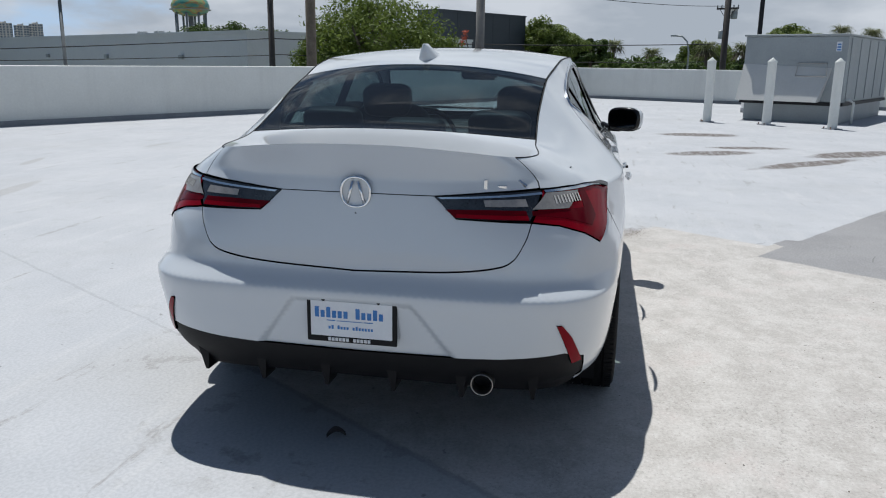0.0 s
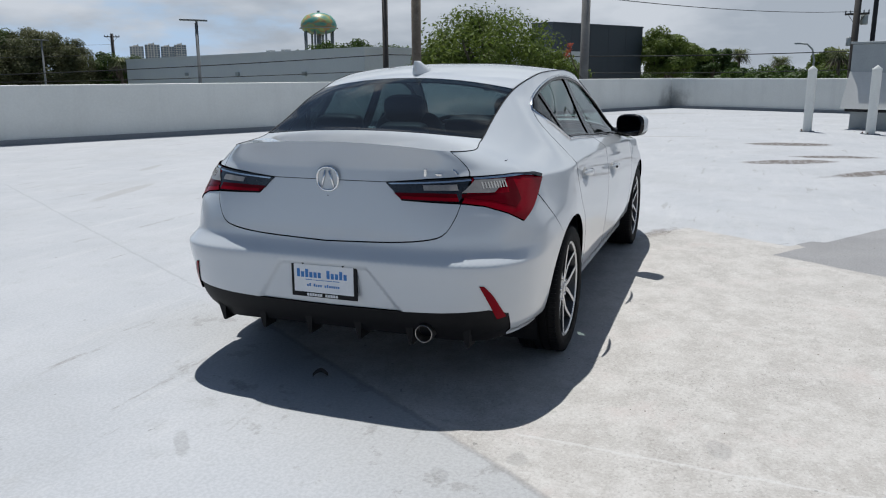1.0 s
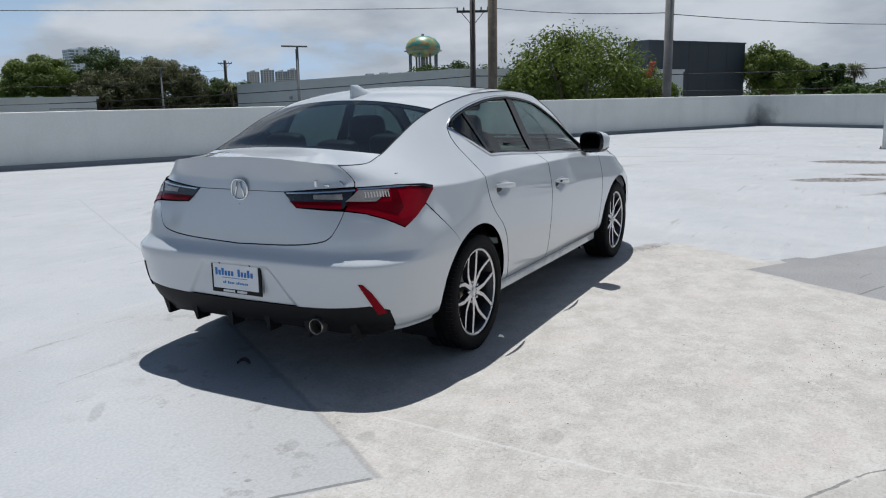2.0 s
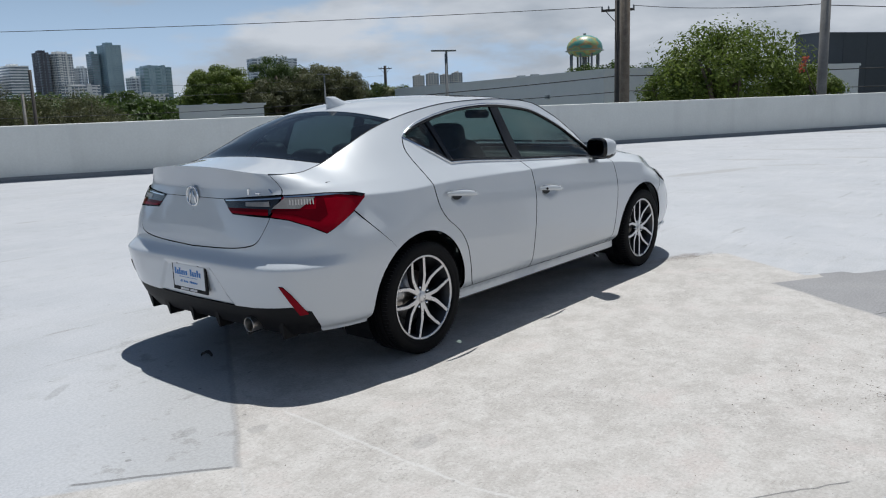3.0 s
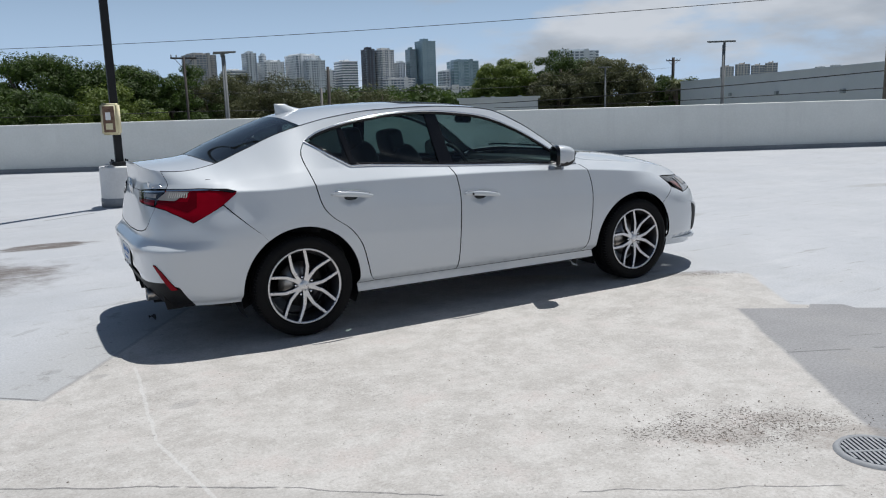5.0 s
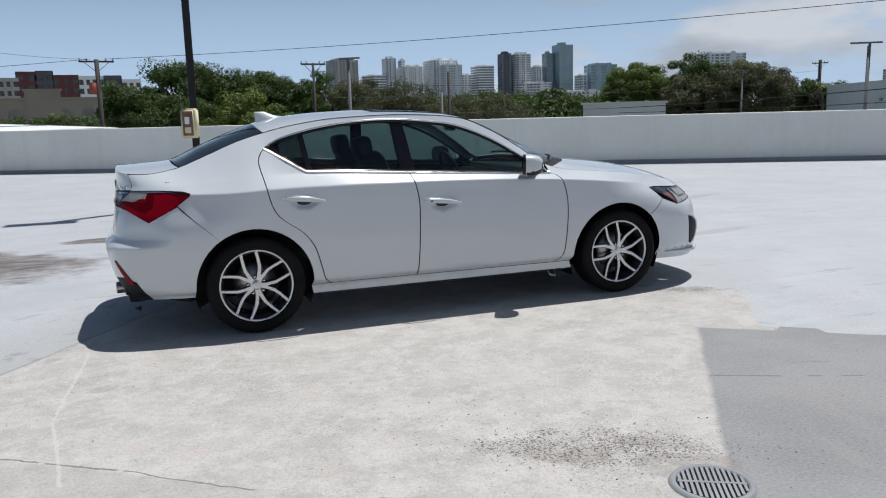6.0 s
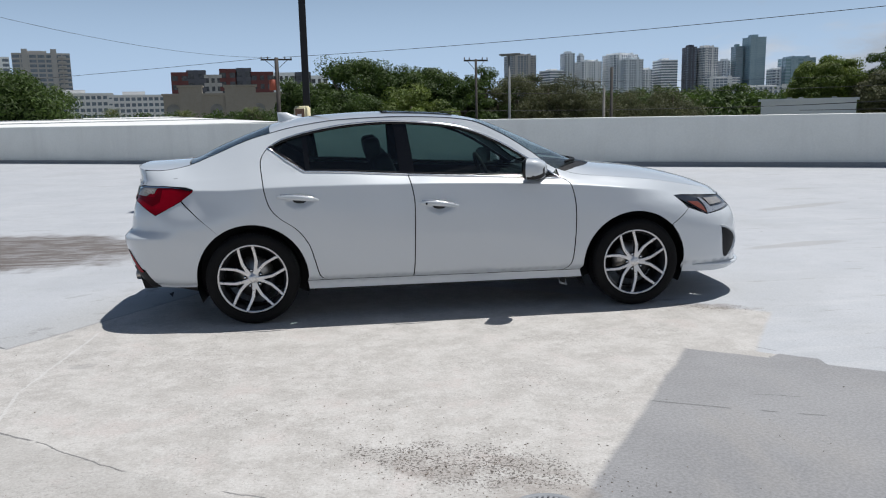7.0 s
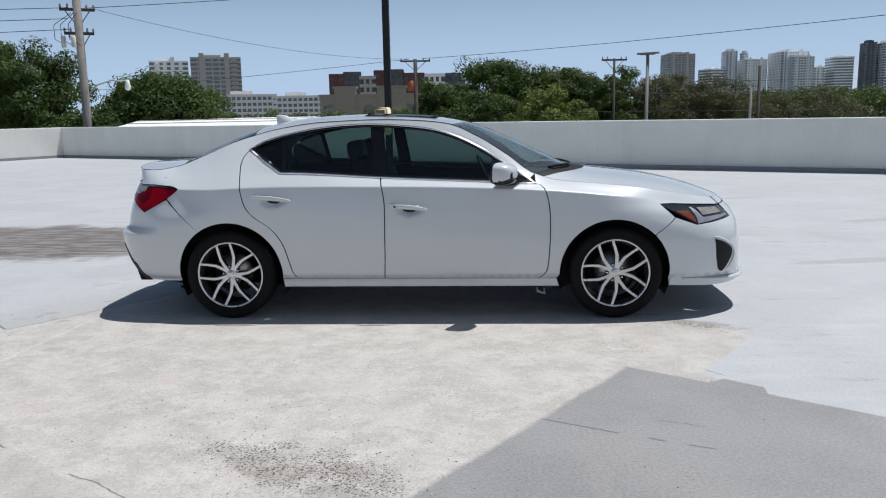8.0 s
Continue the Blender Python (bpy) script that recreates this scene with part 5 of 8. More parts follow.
    bm.faces.new(rings[-1])
    bmesh.ops.recalc_face_normals(bm, faces=bm.faces)
    part("floor_pan", bm, BLACK, car)
    for cx in (-1.335, 1.335):
        for sy in (-1, 1):
            bm = bmesh.new()
            rows = []
            for k in range(25):
                a = math.radians(-25 + 230 * k / 24)
                rows.append([bm.verts.new((cx + r * math.cos(a), sy * y, 0.3125 + r * math.sin(a))) for r, y in ((0.385, 0.80), (0.385, 0.6), (0.0, 0.6))])
            for p, q in zip(rows, rows[1:]):
                for i in range(2):
                    bm.faces.new((p[i], p[i + 1], q[i + 1], q[i]))
            part("wheel_well", bm, BLACK, car)
    bm = new_box(-0.032, 0.032, -0.025, 0.025, 0.0, 0.006, m=pose(0.84, -0.72, 0.165, 40, 15, 15))
    part("undertray_flap", bm, PLATE_WHITE, car, "pale loose flap of the undertray", False, 0.002)
    part("flap_stay", new_box(0.82, 0.86, -0.735, -0.715, 0.15, 0.22), BLACK, car)
    # unseen sheet added to stop sun leaking down through the boot
    part("boot_sun_block", new_box(-2.04, -1.70, -0.60, 0.60, 0.640, 0.650), CARPET, car)
    # unseen panels added behind the tail block sunlight at the seams round the lamps
    bm = bmesh.new()
    for sy in (-1, 1):
        rows = []
        for k in range(46):
            s = REAR_S - TURN + (TURN - 0.02) * k / 45
            x0 = flank(s, 0.7).x
            foot = 0.42 if abs(x0 + 1.335) > 0.385 else 0.3125 + math.sqrt(0.385**2 - (x0 + 1.335) ** 2)
            row = []
            for z in (max(0.42, foot), 0.70, 0.76, 0.82, 0.88, 0.94):
                q = flank(s, z, -0.035)
                row.append(bm.verts.new((q.x, min(q.y, 0.0) * -sy, q.z)))
            rows.append(row)
        for a, b in zip(rows, rows[1:]):
            for i in range(5):
                bm.faces.new((a[i], a[i + 1], b[i + 1], b[i]))
    part("rear_sun_block", bm, CARPET, car)
    # inner door cards close the gap lines
    for sy in (-1, 1):
        bm = bmesh.new()
        rows = []
        for k in range(50):
            s = -1.30 + 2.35 * k / 49
            rows.append([bm.verts.new((flank(s, z).x, (flank(s, z).y + 0.03) * -sy, z)) for z in (max(0.24, 0.3125 + math.sqrt(max(0, 0.385**2 - min(abs(s + 1.335), abs(s - 1.335)) ** 2)) if min(abs(s + 1.335), abs(s - 1.335)) < 0.385 else 0), 0.72, 0.80, 0.88, belt_z(s) - 0.02)])
        for p, q in zip(rows, rows[1:]):
            for i in range(4):
                bm.faces.new((p[i], p[i + 1], q[i + 1], q[i]))
        part("door_card", bm, UPHOLSTERY, car)
    # -- upper surface panels --

    def upper_panel(name, mat, xa, xb, inset=0.0, nu=28, nv=30, label="", sink=0.0, thick=0.006, bias=0.0):
        """Between two lines across the car, x = xa(v) and xb(v), with v from -1 to 1 across."""
        me_v, me_n, polys = [], [], []
        grid = []
        for j in range(nv + 1):
            v = -1 + 2 * j / nv
            row = []
            for i in range(nu + 1):
                f = i / nu
                f = f**bias if bias > 0 else 1 - (1 - f) ** -bias if bias < 0 else f
                x = xa(v) + (xb(v) - xa(v)) * f
                lim = edge_y(x) - inset
                if x > FRONT_S:
                    a = min((x - FRONT_S) / (NOSE_EDGE - FRONT_S), 1)
                    lim = 0.735 * max(0.0, 1 - a**2.6) ** (1 / 2.6) - inset
                if x < REAR_S - 0.5:
                    a = min((REAR_S - x) / (REAR_S - TAIL_EDGE), 1)
                    lim = edge_y(x) * max(0.0, 1 - a**5.5) ** (1 / 5.5) - inset
                y = v * max(lim, 0.0)
                e = 0.004
                n = Vector((-(crown(x + e, y) - crown(x - e, y)) / (2 * e), -(crown(x, y + e) - crown(x, y - e)) / (2 * e), 1)).normalized()
                p = Vector((x, y, crown(x, y))) - n * sink
                row.append(len(me_v))
                me_v.append(p)
                me_n.append(n)
            grid.append(row)
        for j in range(nv):
            for i in range(nu):
                polys.append([grid[j][i], grid[j][i + 1], grid[j + 1][i + 1], grid[j + 1][i]])
        rim = [grid[0][i] for i in range(nu)] + [grid[j][nu] for j in range(nv)] + [grid[nv][i] for i in range(nu, 0, -1)] + [grid[j][0] for j in range(nv, 0, -1)]
        for a, b in zip(rim, rim[1:] + rim[:1]):
            k = len(me_v)
            d = (me_v[b] - me_v[a]).cross(me_n[a])
            d = d.normalized() if d.length > 1e-9 else me_n[a]
            me_v.extend([me_v[a], me_v[b], me_v[b] - me_n[b] * thick, me_v[a] - me_n[a] * thick])
            me_n.extend([d] * 4)
            polys.append([k + 3, k + 2, k + 1, k])
        me = bpy.data.meshes.new(name)
        me.from_pydata([tuple(p) for p in me_v], [], polys)
        me.materials.append(mat)
        me.shade_smooth()
        me.normals_split_custom_set_from_vertices(me_n)
        ob = new(name, me)
        ob.parent = car
        if label:
            tagged(ob, label)
        return ob

    upper_panel("boot_lid_top", PAINT, lambda v: TAIL_EDGE + 0.001, lambda v: -1.80 + 0.05 * abs(v) ** 3, inset=0.002, thick=0.012, nu=44, nv=44, bias=3.0)
    upper_panel("back_window", BACK_GLASS, lambda v: -1.79 + 0.05 * abs(v) ** 3, lambda v: -1.232 + 0.03 * abs(v) ** 4, inset=0.006, label="dark tinted back window with heater lines").visible_shadow = True
    upper_panel("roof", PAINT, lambda v: -1.228 + 0.03 * abs(v) ** 4, lambda v: 0.31 - 0.09 * v * v, inset=0.006, nu=40, thick=0.02)
    upper_panel("windscreen", WIND_GLASS, lambda v: 0.314 - 0.09 * v * v, lambda v: 1.10 - 0.30 * v * v, inset=0.006, label="clear windscreen")
    upper_panel("cowl", BLACK, lambda v: 1.103 - 0.30 * v * v, lambda v: 1.20 - 0.34 * v * v, inset=0.006, nu=6, label="black plastic cowl", sink=0.012)
    upper_panel("bonnet", PAINT, lambda v: 1.203 - 0.34 * v * v, lambda v: NOSE_EDGE - 0.004, inset=0.004, nu=44, nv=36, thick=0.02, bias=-2.0)
    # sunroof pane, a little proud of the roof
    bm = bmesh.new()
    rows = []
    for x in np.linspace(-0.42, 0.10, 14):
        rows.append([bm.verts.new((x, y, crown(x, y) + 0.004)) for y in np.linspace(-0.40, 0.40, 14)])
    for p, q in zip(rows, rows[1:]):
        for i in range(13):
            bm.faces.new((p[i], q[i], q[i + 1], p[i + 1]))
    bmesh.ops.solidify(bm, geom=bm.faces[:], thickness=0.003)
    part("sunroof", bm, GLOSS_BLACK, car, "dark glass sunroof", True)
    # -- side windows --

    def pane(name, outline, lab, mat=SIDE_GLASS, parent=car):
        return skin(name, outline, flank, mat, parent, lab, both=True, out=-0.008, step=0.05, flange=0.004)

    def top_between(a, b, drop=0.012):
        return [(x, z - drop) for x, z in dlo_top if a < x < b]

    def dlo_at(x):
        return float(np.interp(x, [p[0] for p in dlo_top], [p[1] for p in dlo_top]))

    pane("rear_door_glass", [(-0.925, belt_z(-0.925) + 0.012)] + [(-0.955, dlo_at(-0.955) - 0.014)] + top_between(-0.95, -0.335) + [(-0.345, dlo_at(-0.345) - 0.012), (-0.318, belt_z(-0.318) + 0.012)], "tinted rear door window")
    pane("quarter_glass", [(-0.975, belt_z(-0.975) + 0.014), (-1.185, 1.172)] + top_between(-1.185, -0.985, 0.014) + [(-0.985, dlo_at(-0.985) - 0.014), (-0.955, belt_z(-0.955) + 0.012)], "dark fixed quarter window", QUARTER_GLASS)
    pane("front_door_glass", [(-0.215, belt_z(-0.215) + 0.012), (-0.262, dlo_at(-0.262) - 0.012)] + top_between(-0.26, 0.66) + [(0.68, belt_z(0.68) + 0.012)], "tinted front door window")
    skin("centre_pillar", [(-0.32, belt_z(-0.32)), (-0.348, dlo_at(-0.348)), (-0.26, dlo_at(-0.26)), (-0.213, belt_z(-0.213))], flank, GLOSS_BLACK, car, "gloss black centre pillar", both=True, out=-0.002, step=0.03)
    skin("window_bar", [(-0.957, belt_z(-0.957)), (-0.987, dlo_at(-0.987)), (-0.953, dlo_at(-0.953)), (-0.923, belt_z(-0.923))], flank, GLOSS_BLACK, car, "black window divider", both=True, out=-0.003, step=0.03)
    skin("mirror_base", [(0.675, belt_z(0.675)), (0.66, dlo_at(0.66)), (0.735, dlo_at(0.735) - 0.004), (0.80, 0.922)], flank, GLOSS_BLACK, car, "black mirror triangle", both=True, out=-0.002, step=0.03)
    loop = dlo_top + dlo_low[1:] + [(-1.09, 1.095)]
    for sy in (1, -1):
        bm = bmesh.new()
        tube(bm, [(*(flank(x, z, 0.002).xy * Vector((1, sy))), z) for x, z in loop], 0.0074, 8, closed=True)
        part("window_trim", bm, CHROME, car, "chrome window surround", True)
        bm = bmesh.new()
        inner = [(x, z - 0.012) for x, z in dlo_top[1:-1]]
        tube(bm, [(*(flank(x, z, -0.003).xy * Vector((1, sy))), z) for x, z in inner], 0.010, 6)
        tube(bm, [(*(flank(x, z, -0.003).xy * Vector((1, sy))), z) for x, z in [(p[0], p[1] + 0.011) for p in dlo_low]], 0.008, 6)
        tube(bm, [(*(flank(x, z, -0.003).xy * Vector((1, sy))), z) for x, z in ((-1.19, 1.172), (-1.08, 1.105), (-0.97, 1.03))], 0.010, 6)
        part("window_seal", bm, GLOSS_BLACK, car, "black rubber window seal", True)
        # roof ditch strip
        bm = bmesh.new()
        tube(bm, [Vector((top_edge(s).x, top_edge(s).y * sy, top_edge(s).z - 0.0005)) for s in np.linspace(-1.24, 0.22, 40)], 0.0028, 6)
        part("roof_strip", bm, BLACK, car, "black roof gutter strip", True)
        bm = bmesh.new()
        tube(bm, [Vector((top_edge(s).x, top_edge(s).y * sy, top_edge(s).z - 0.001)) for s in list(np.linspace(s_at_x(-1.78, 1.06), -1.24, 20))], 0.003, 6)
        part("glass_seal", bm, BLACK, car, "black back window seal", True)
        bm = bmesh.new()
        tube(bm, [Vector((top_edge(s).x, top_edge(s).y * sy, top_edge(s).z - 0.001)) for s in list(np.linspace(0.22, 0.80, 20))], 0.0035, 6)
        part("glass_seal", bm, BLACK, car, "black glass seal", True)
        bm = bmesh.new()
        tube(bm, [Vector((top_edge(s).x, top_edge(s).y * sy, top_edge(s).z - 0.0006)) for s in list(np.linspace(lid_turn, s_at_x(-1.78, 1.06), 24))], 0.0026, 6)
        part("lid_gap", bm, BLACK, car, "dark shut line of the boot lid", True)
    # -- door handles --
    for sy in (1, -1):
        for name, (x0, z0) in grips.items():
            bm = bmesh.new()
            rings = []
            for k in range(17):
                f = k / 16
                x = x0 - 0.138 + 0.276 * f
                z = z0 + 0.018 - 0.028 * f + 0.006 * math.sin(math.pi * f)
                lift = 0.036 * math.sin(math.pi * min(1, max(0, 0.10 + 0.80 * f))) ** 0.5
                p = flank(x, z, 0.0)
                w = math.sin(math.pi * (0.06 + 0.88 * f)) ** 0.5
                rings.append([bm.verts.new((p.x, (p.y - lift + 0.008 * w * math.cos(a)) * sy, p.z + 0.0165 * w * math.sin(a))) for a in [2 * math.pi * j / 12 for j in range(12)]])
            for p, q in zip(rings, rings[1:]):
                for j in range(12):
                    bm.faces.new((p[j], p[(j + 1) % 12], q[(j + 1) % 12], q[j]))
            bm.faces.new(rings[0])
            bm.faces.new(rings[-1])
            bmesh.ops.recalc_face_normals(bm, faces=bm.faces)
            handle = part("door_handle", bm, PAINT, car, "body-coloured door handle", True)
            bm = bmesh.new()
            up = []
            for k in range(11):
                f = 0.08 + 0.84 * k / 10
                x = x0 - 0.138 + 0.276 * f
                z = z0 + 0.033 - 0.030 * f + 0.008 * math.sin(math.pi * f)
                p = flank(x, z, 0.0)
                up.append((p.x, (p.y - 0.035 * math.sin(math.pi * (0.10 + 0.80 * f)) ** 0.5) * sy, p.z))
            tube(bm, up, 0.0042, 6)
            part("handle_strip", bm, CHROME, handle, "chrome strip", True)
            if name == "front":
                bm = bmesh.new()
                p = flank(x0 - 0.085, z0 + 0.014, 0.0)
                bmesh.ops.create_uvsphere(bm, u_segments=10, v_segments=6, radius=0.008, matrix=Matrix.Translation((p.x, (p.y - 0.041) * sy, p.z)))
                part("lock_button", bm, BLACK, handle, "black lock button", True)
    # -- mirrors: a white cap in front, a black bowl behind with the glass in it, turned towards the driver --
    def swing(sy):
        return Matrix.Translation((0.552, sy * 0.897, 1.003)) @ Matrix.Rotation(radians(24 * sy), 4, "Z")

    def oval(bm, m, x, hy, hz, drop=0.0):
        ring = []
        for k in range(32):
            a = 2 * math.pi * k / 32
            c, s2 = math.cos(a), math.sin(a)
            ring.append(bm.verts.new(m @ Vector((x, hy * abs(c) ** 0.62 * (1 if c > 0 else -1), hz * abs(s2) ** 0.62 * (1 if s2 > 0 else -1) - drop))))
        return ring

    def shell(m, rows):
        bm = bmesh.new()
        rings = [oval(bm, m, *r) for r in rows]
        for p, q in zip(rings, rings[1:]):
            for k in range(32):
                bm.faces.new((p[k], p[(k + 1) % 32], q[(k + 1) % 32], q[k]))
        bm.faces.new(rings[-1])
        bmesh.ops.recalc_face_normals(bm, faces=bm.faces)
        return bm

    for sy in (-1, 1):
        m = swing(sy)
        cap_rows = [(0.0, 0.106, 0.072), (0.030, 0.106, 0.072), (0.062, 0.100, 0.067), (0.090, 0.087, 0.058), (0.108, 0.068, 0.045), (0.118, 0.042, 0.028), (0.121, 0.015, 0.010)]
        mirror = part("door_mirror", shell(m, cap_rows), PAINT, car, "white mirror cap over a black bowl", True)
        part("mirror_bowl", shell(m, [(0.010, 0.1045, 0.0705), (-0.014, 0.1045, 0.0705), (-0.026, 0.098, 0.064), (-0.023, 0.088, 0.055)]), GLOSS_BLACK, mirror, "gloss black mirror bowl", True)
        part("lower_cap", shell(m, [(0.004, 0.100, 0.062, 0.016), (0.05, 0.098, 0.060, 0.018), (0.09, 0.082, 0.050, 0.018), (0.118, 0.055, 0.034, 0.014)]), GLOSS_BLACK, mirror, "black underside of the mirror", True)
        bm = bmesh.new()
        bm.faces.new(oval(bm, m, -0.0265, 0.086, 0.054))
        bmesh.ops.solidify(bm, geom=bm.faces[:], thickness=0.001)
        part("mirror_glass", bm, MIRROR, mirror, "mirror glass")
        bm = bmesh.new()
        tube(bm, [(0.70, sy * 0.765, 0.945), (0.665, sy * 0.80, 0.938), (0.60, sy * 0.87, 0.945)], 0.02, 10, radii=[0.030, 0.022, 0.028])
        part("mirror_arm", bm, GLOSS_BLACK, mirror, "black mirror arm", True)
    # -- shark fin aerial --
    bm = bmesh.new()
    rings = []
    for k in range(9):
        f = k / 8
        z = 0.062 * f
        a, b = -1.185 - 0.006 * f, -0.965 - 0.150 * f ** 0.75
        zb = ridge_z(-1.1) - 0.004
        ring = []
        for m in range(16):
            t = 2 * math.pi * m / 16
            cx, hx = (a + b) / 2, (b - a) / 2
            ring.append(bm.verts.new((cx + hx * math.cos(t), (0.036 * (1 - f) ** 0.7 + 0.007) * math.sin(t), (ridge_z(min(cx + hx * math.cos(t), -0.9)) - 0.004) * (1 - f) + (zb + 0.058) * f)))
        rings.append(ring)
    for p, q in zip(rings, rings[1:]):
        for m in range(16):
            bm.faces.new((p[m], p[(m + 1) % 16], q[(m + 1) % 16], q[m]))
    bm.faces.new(rings[-1])
    part("roof_aerial", bm, PAINT, car, "white shark-fin aerial", True)
    # -- exhaust --
    bm = bmesh.new()
    lathe(bm, [(0.031, -0.03), (0.034, -0.135), (0.0365, -0.14), (0.038, -0.135), (0.038, 0.02), (0.031, 0.02)], 28)
    bmesh.ops.transform(bm, matrix=pose(-2.055, -0.437, 0.300, 0, 90, 0), verts=bm.verts)
    ex = part("exhaust_tip", bm, STEEL, car, "round stainless exhaust tip", True)
    bm = bmesh.new()
    lathe(bm, [(0.0, -0.06), (0.0325, -0.06)], 20)
    bmesh.ops.transform(bm, matrix=pose(-2.055, -0.437, 0.300, 0, 90, 0), verts=bm.verts)
    part("exhaust_bore", bm, BLACK, ex)
    # -- number plate frame, all writing as bars --
    px = -2.219
    up = 0.018
    bm = new_box(px - 0.010, px, -0.156, 0.156, 0.403 + up, 0.564 + up)
    plate = part("number_plate", bm, BLACK, car, "dealer plate in a black frame, writing as bars", False, 0.003)
    part("plate_face", new_box(px - 0.0125, px - 0.006, -0.141, 0.141, 0.425 + up, 0.546 + up), PLATE_WHITE, plate, "white plate with blue bars")
    bars = [(0.112 - 0.020 * k, 0.126 - 0.020 * k, 0.490, 0.526 if k in (0, 2) else 0.514, PLATE_BLUE) for k in range(6)] + [(-0.030 - 0.020 * k, -0.016 - 0.020 * k, 0.490, 0.526 if k in (0, 3) else 0.514, PLATE_BLUE) for k in range(5)] + [ (-0.075, -0.045, 0.479, 0.482, PLATE_BLUE), (-0.04, 0.05, 0.479, 0.481, PLATE_BLUE), (0.055, 0.085, 0.479, 0.482, PLATE_BLUE), ] + [(0.072 - 0.0105 * k, 0.079 - 0.0105 * k, 0.451, 0.464 if k in (1, 3, 9) else 0.460, PLATE_BLUE) for k in range(15) if k not in (2, 7)] + [(0.072 - 0.0125 * k, 0.081 - 0.0125 * k, 0.409, 0.420, WHITE_INK) for k in range(12) if k != 6] + [(0.05 - 0.011 * k, 0.058 - 0.011 * k, 0.551, 0.558, WHITE_INK) for k in range(10)]
    for y0, y1, z0, z1, m in bars:
        part("bar", new_box(px - 0.0138, px - 0.008, y0, y1, z0 + up, z1 + up), m, plate)
    for yy in (-0.095, 0.095):
        for zz in (0.417, 0.552):
            bm = bmesh.new()
            bmesh.ops.create_cone(bm, cap_ends=True, segments=10, radius1=0.006, radius2=0.005, depth=0.005, matrix=pose(px - 0.013, yy, zz + up, 0, 90, 0))
            part("screw", bm, BLACK, plate)
    # -- maker's badge as a plain ring with two slanted bars, camera eye below --
    bx = tail_x(0.922) - 0.004
    bm = bmesh.new()
    pts = []
    for k in range(32):
        a = 2 * math.pi * k / 32
        c, s2 = math.cos(a), math.sin(a)
        pts.append((bx - 0.004, 0.049 * (abs(c) ** 0.85) * (1 if c > 0 else -1), 0.924 + 0.049 * (abs(s2) ** 0.85) * (1 if s2 > 0 else -1)))
    tube(bm, pts, 0.0050, 8, closed=True)
    badge = part("badge", bm, CHROME, car, "chrome ring badge", True)
    for sy in (-1, 1):
        bm = bmesh.new()
        tube(bm, [(bx - 0.004, sy * 0.029, 0.886), (bx - 0.006, sy * 0.009, 0.960)], 0.0050, 6)
        part("badge_bar", bm, CHROME, badge, "chrome slanted bar", True)
    bm = bmesh.new()
    bm.faces.new([bm.verts.new((bx - 0.0015, p[1] * 0.96, 0.924 + (p[2] - 0.924) * 0.96)) for p in pts[::-1]])
    part("badge_field", bm, PAINT, badge)
    bm = bmesh.new()
    bmesh.ops.create_uvsphere(bm, u_segments=12, v_segments=8, radius=0.012, matrix=Matrix.Translation((bx + 0.002, 0, 0.853)) @ Matrix.Diagonal((0.8, 1.2, 0.7, 1)))
    part("reversing_camera", bm, BLACK, car, "small black reversing camera", True)
    # model badge as plain chrome bars
    for yy, zz, shape in ((0.424, 0.960, "upright"), (0.468, 0.963, "low"), (0.528, 0.967, "slanted")):
        x0 = flank(s_at_y(yy, zz), zz).x
        bm = bmesh.new()
        if shape == "upright":
            box(bm, x0 - 0.006, x0 + 0.012, -yy - 0.006, -yy + 0.006, zz - 0.016, zz + 0.016)
        elif shape == "low":
            box(bm, x0 - 0.006, x0 + 0.016, -yy - 0.022, -yy + 0.022, zz - 0.016, zz - 0.006)
        else:
            tube(bm, [(x0 + 0.006, -yy + 0.022, zz + 0.015), (x0 + 0.002, -yy - 0.022, zz - 0.015)], 0.006, 6)
        part("badge_bar", bm, CHROME, car, "small chrome badge bar", False, 0.0 if shape == "slanted" else 0.002)
    # -- wipers at the screen foot --
    bm = bmesh.new()
    for y0, y1 in ((-0.55, -0.02), (0.02, 0.55)):
        tube(bm, [(1.10 - 0.30 * (y / 0.69) ** 2 - 0.005, y, crown(1.095 - 0.30 * (y / 0.69) ** 2, y) + 0.009) for y in np.linspace(y0, y1, 12)], 0.008, 6)
    part("wiper", bm, BLACK, car, "black wiper blades", True)
    make_wheels(car)
    make_cabin(car)
    return car


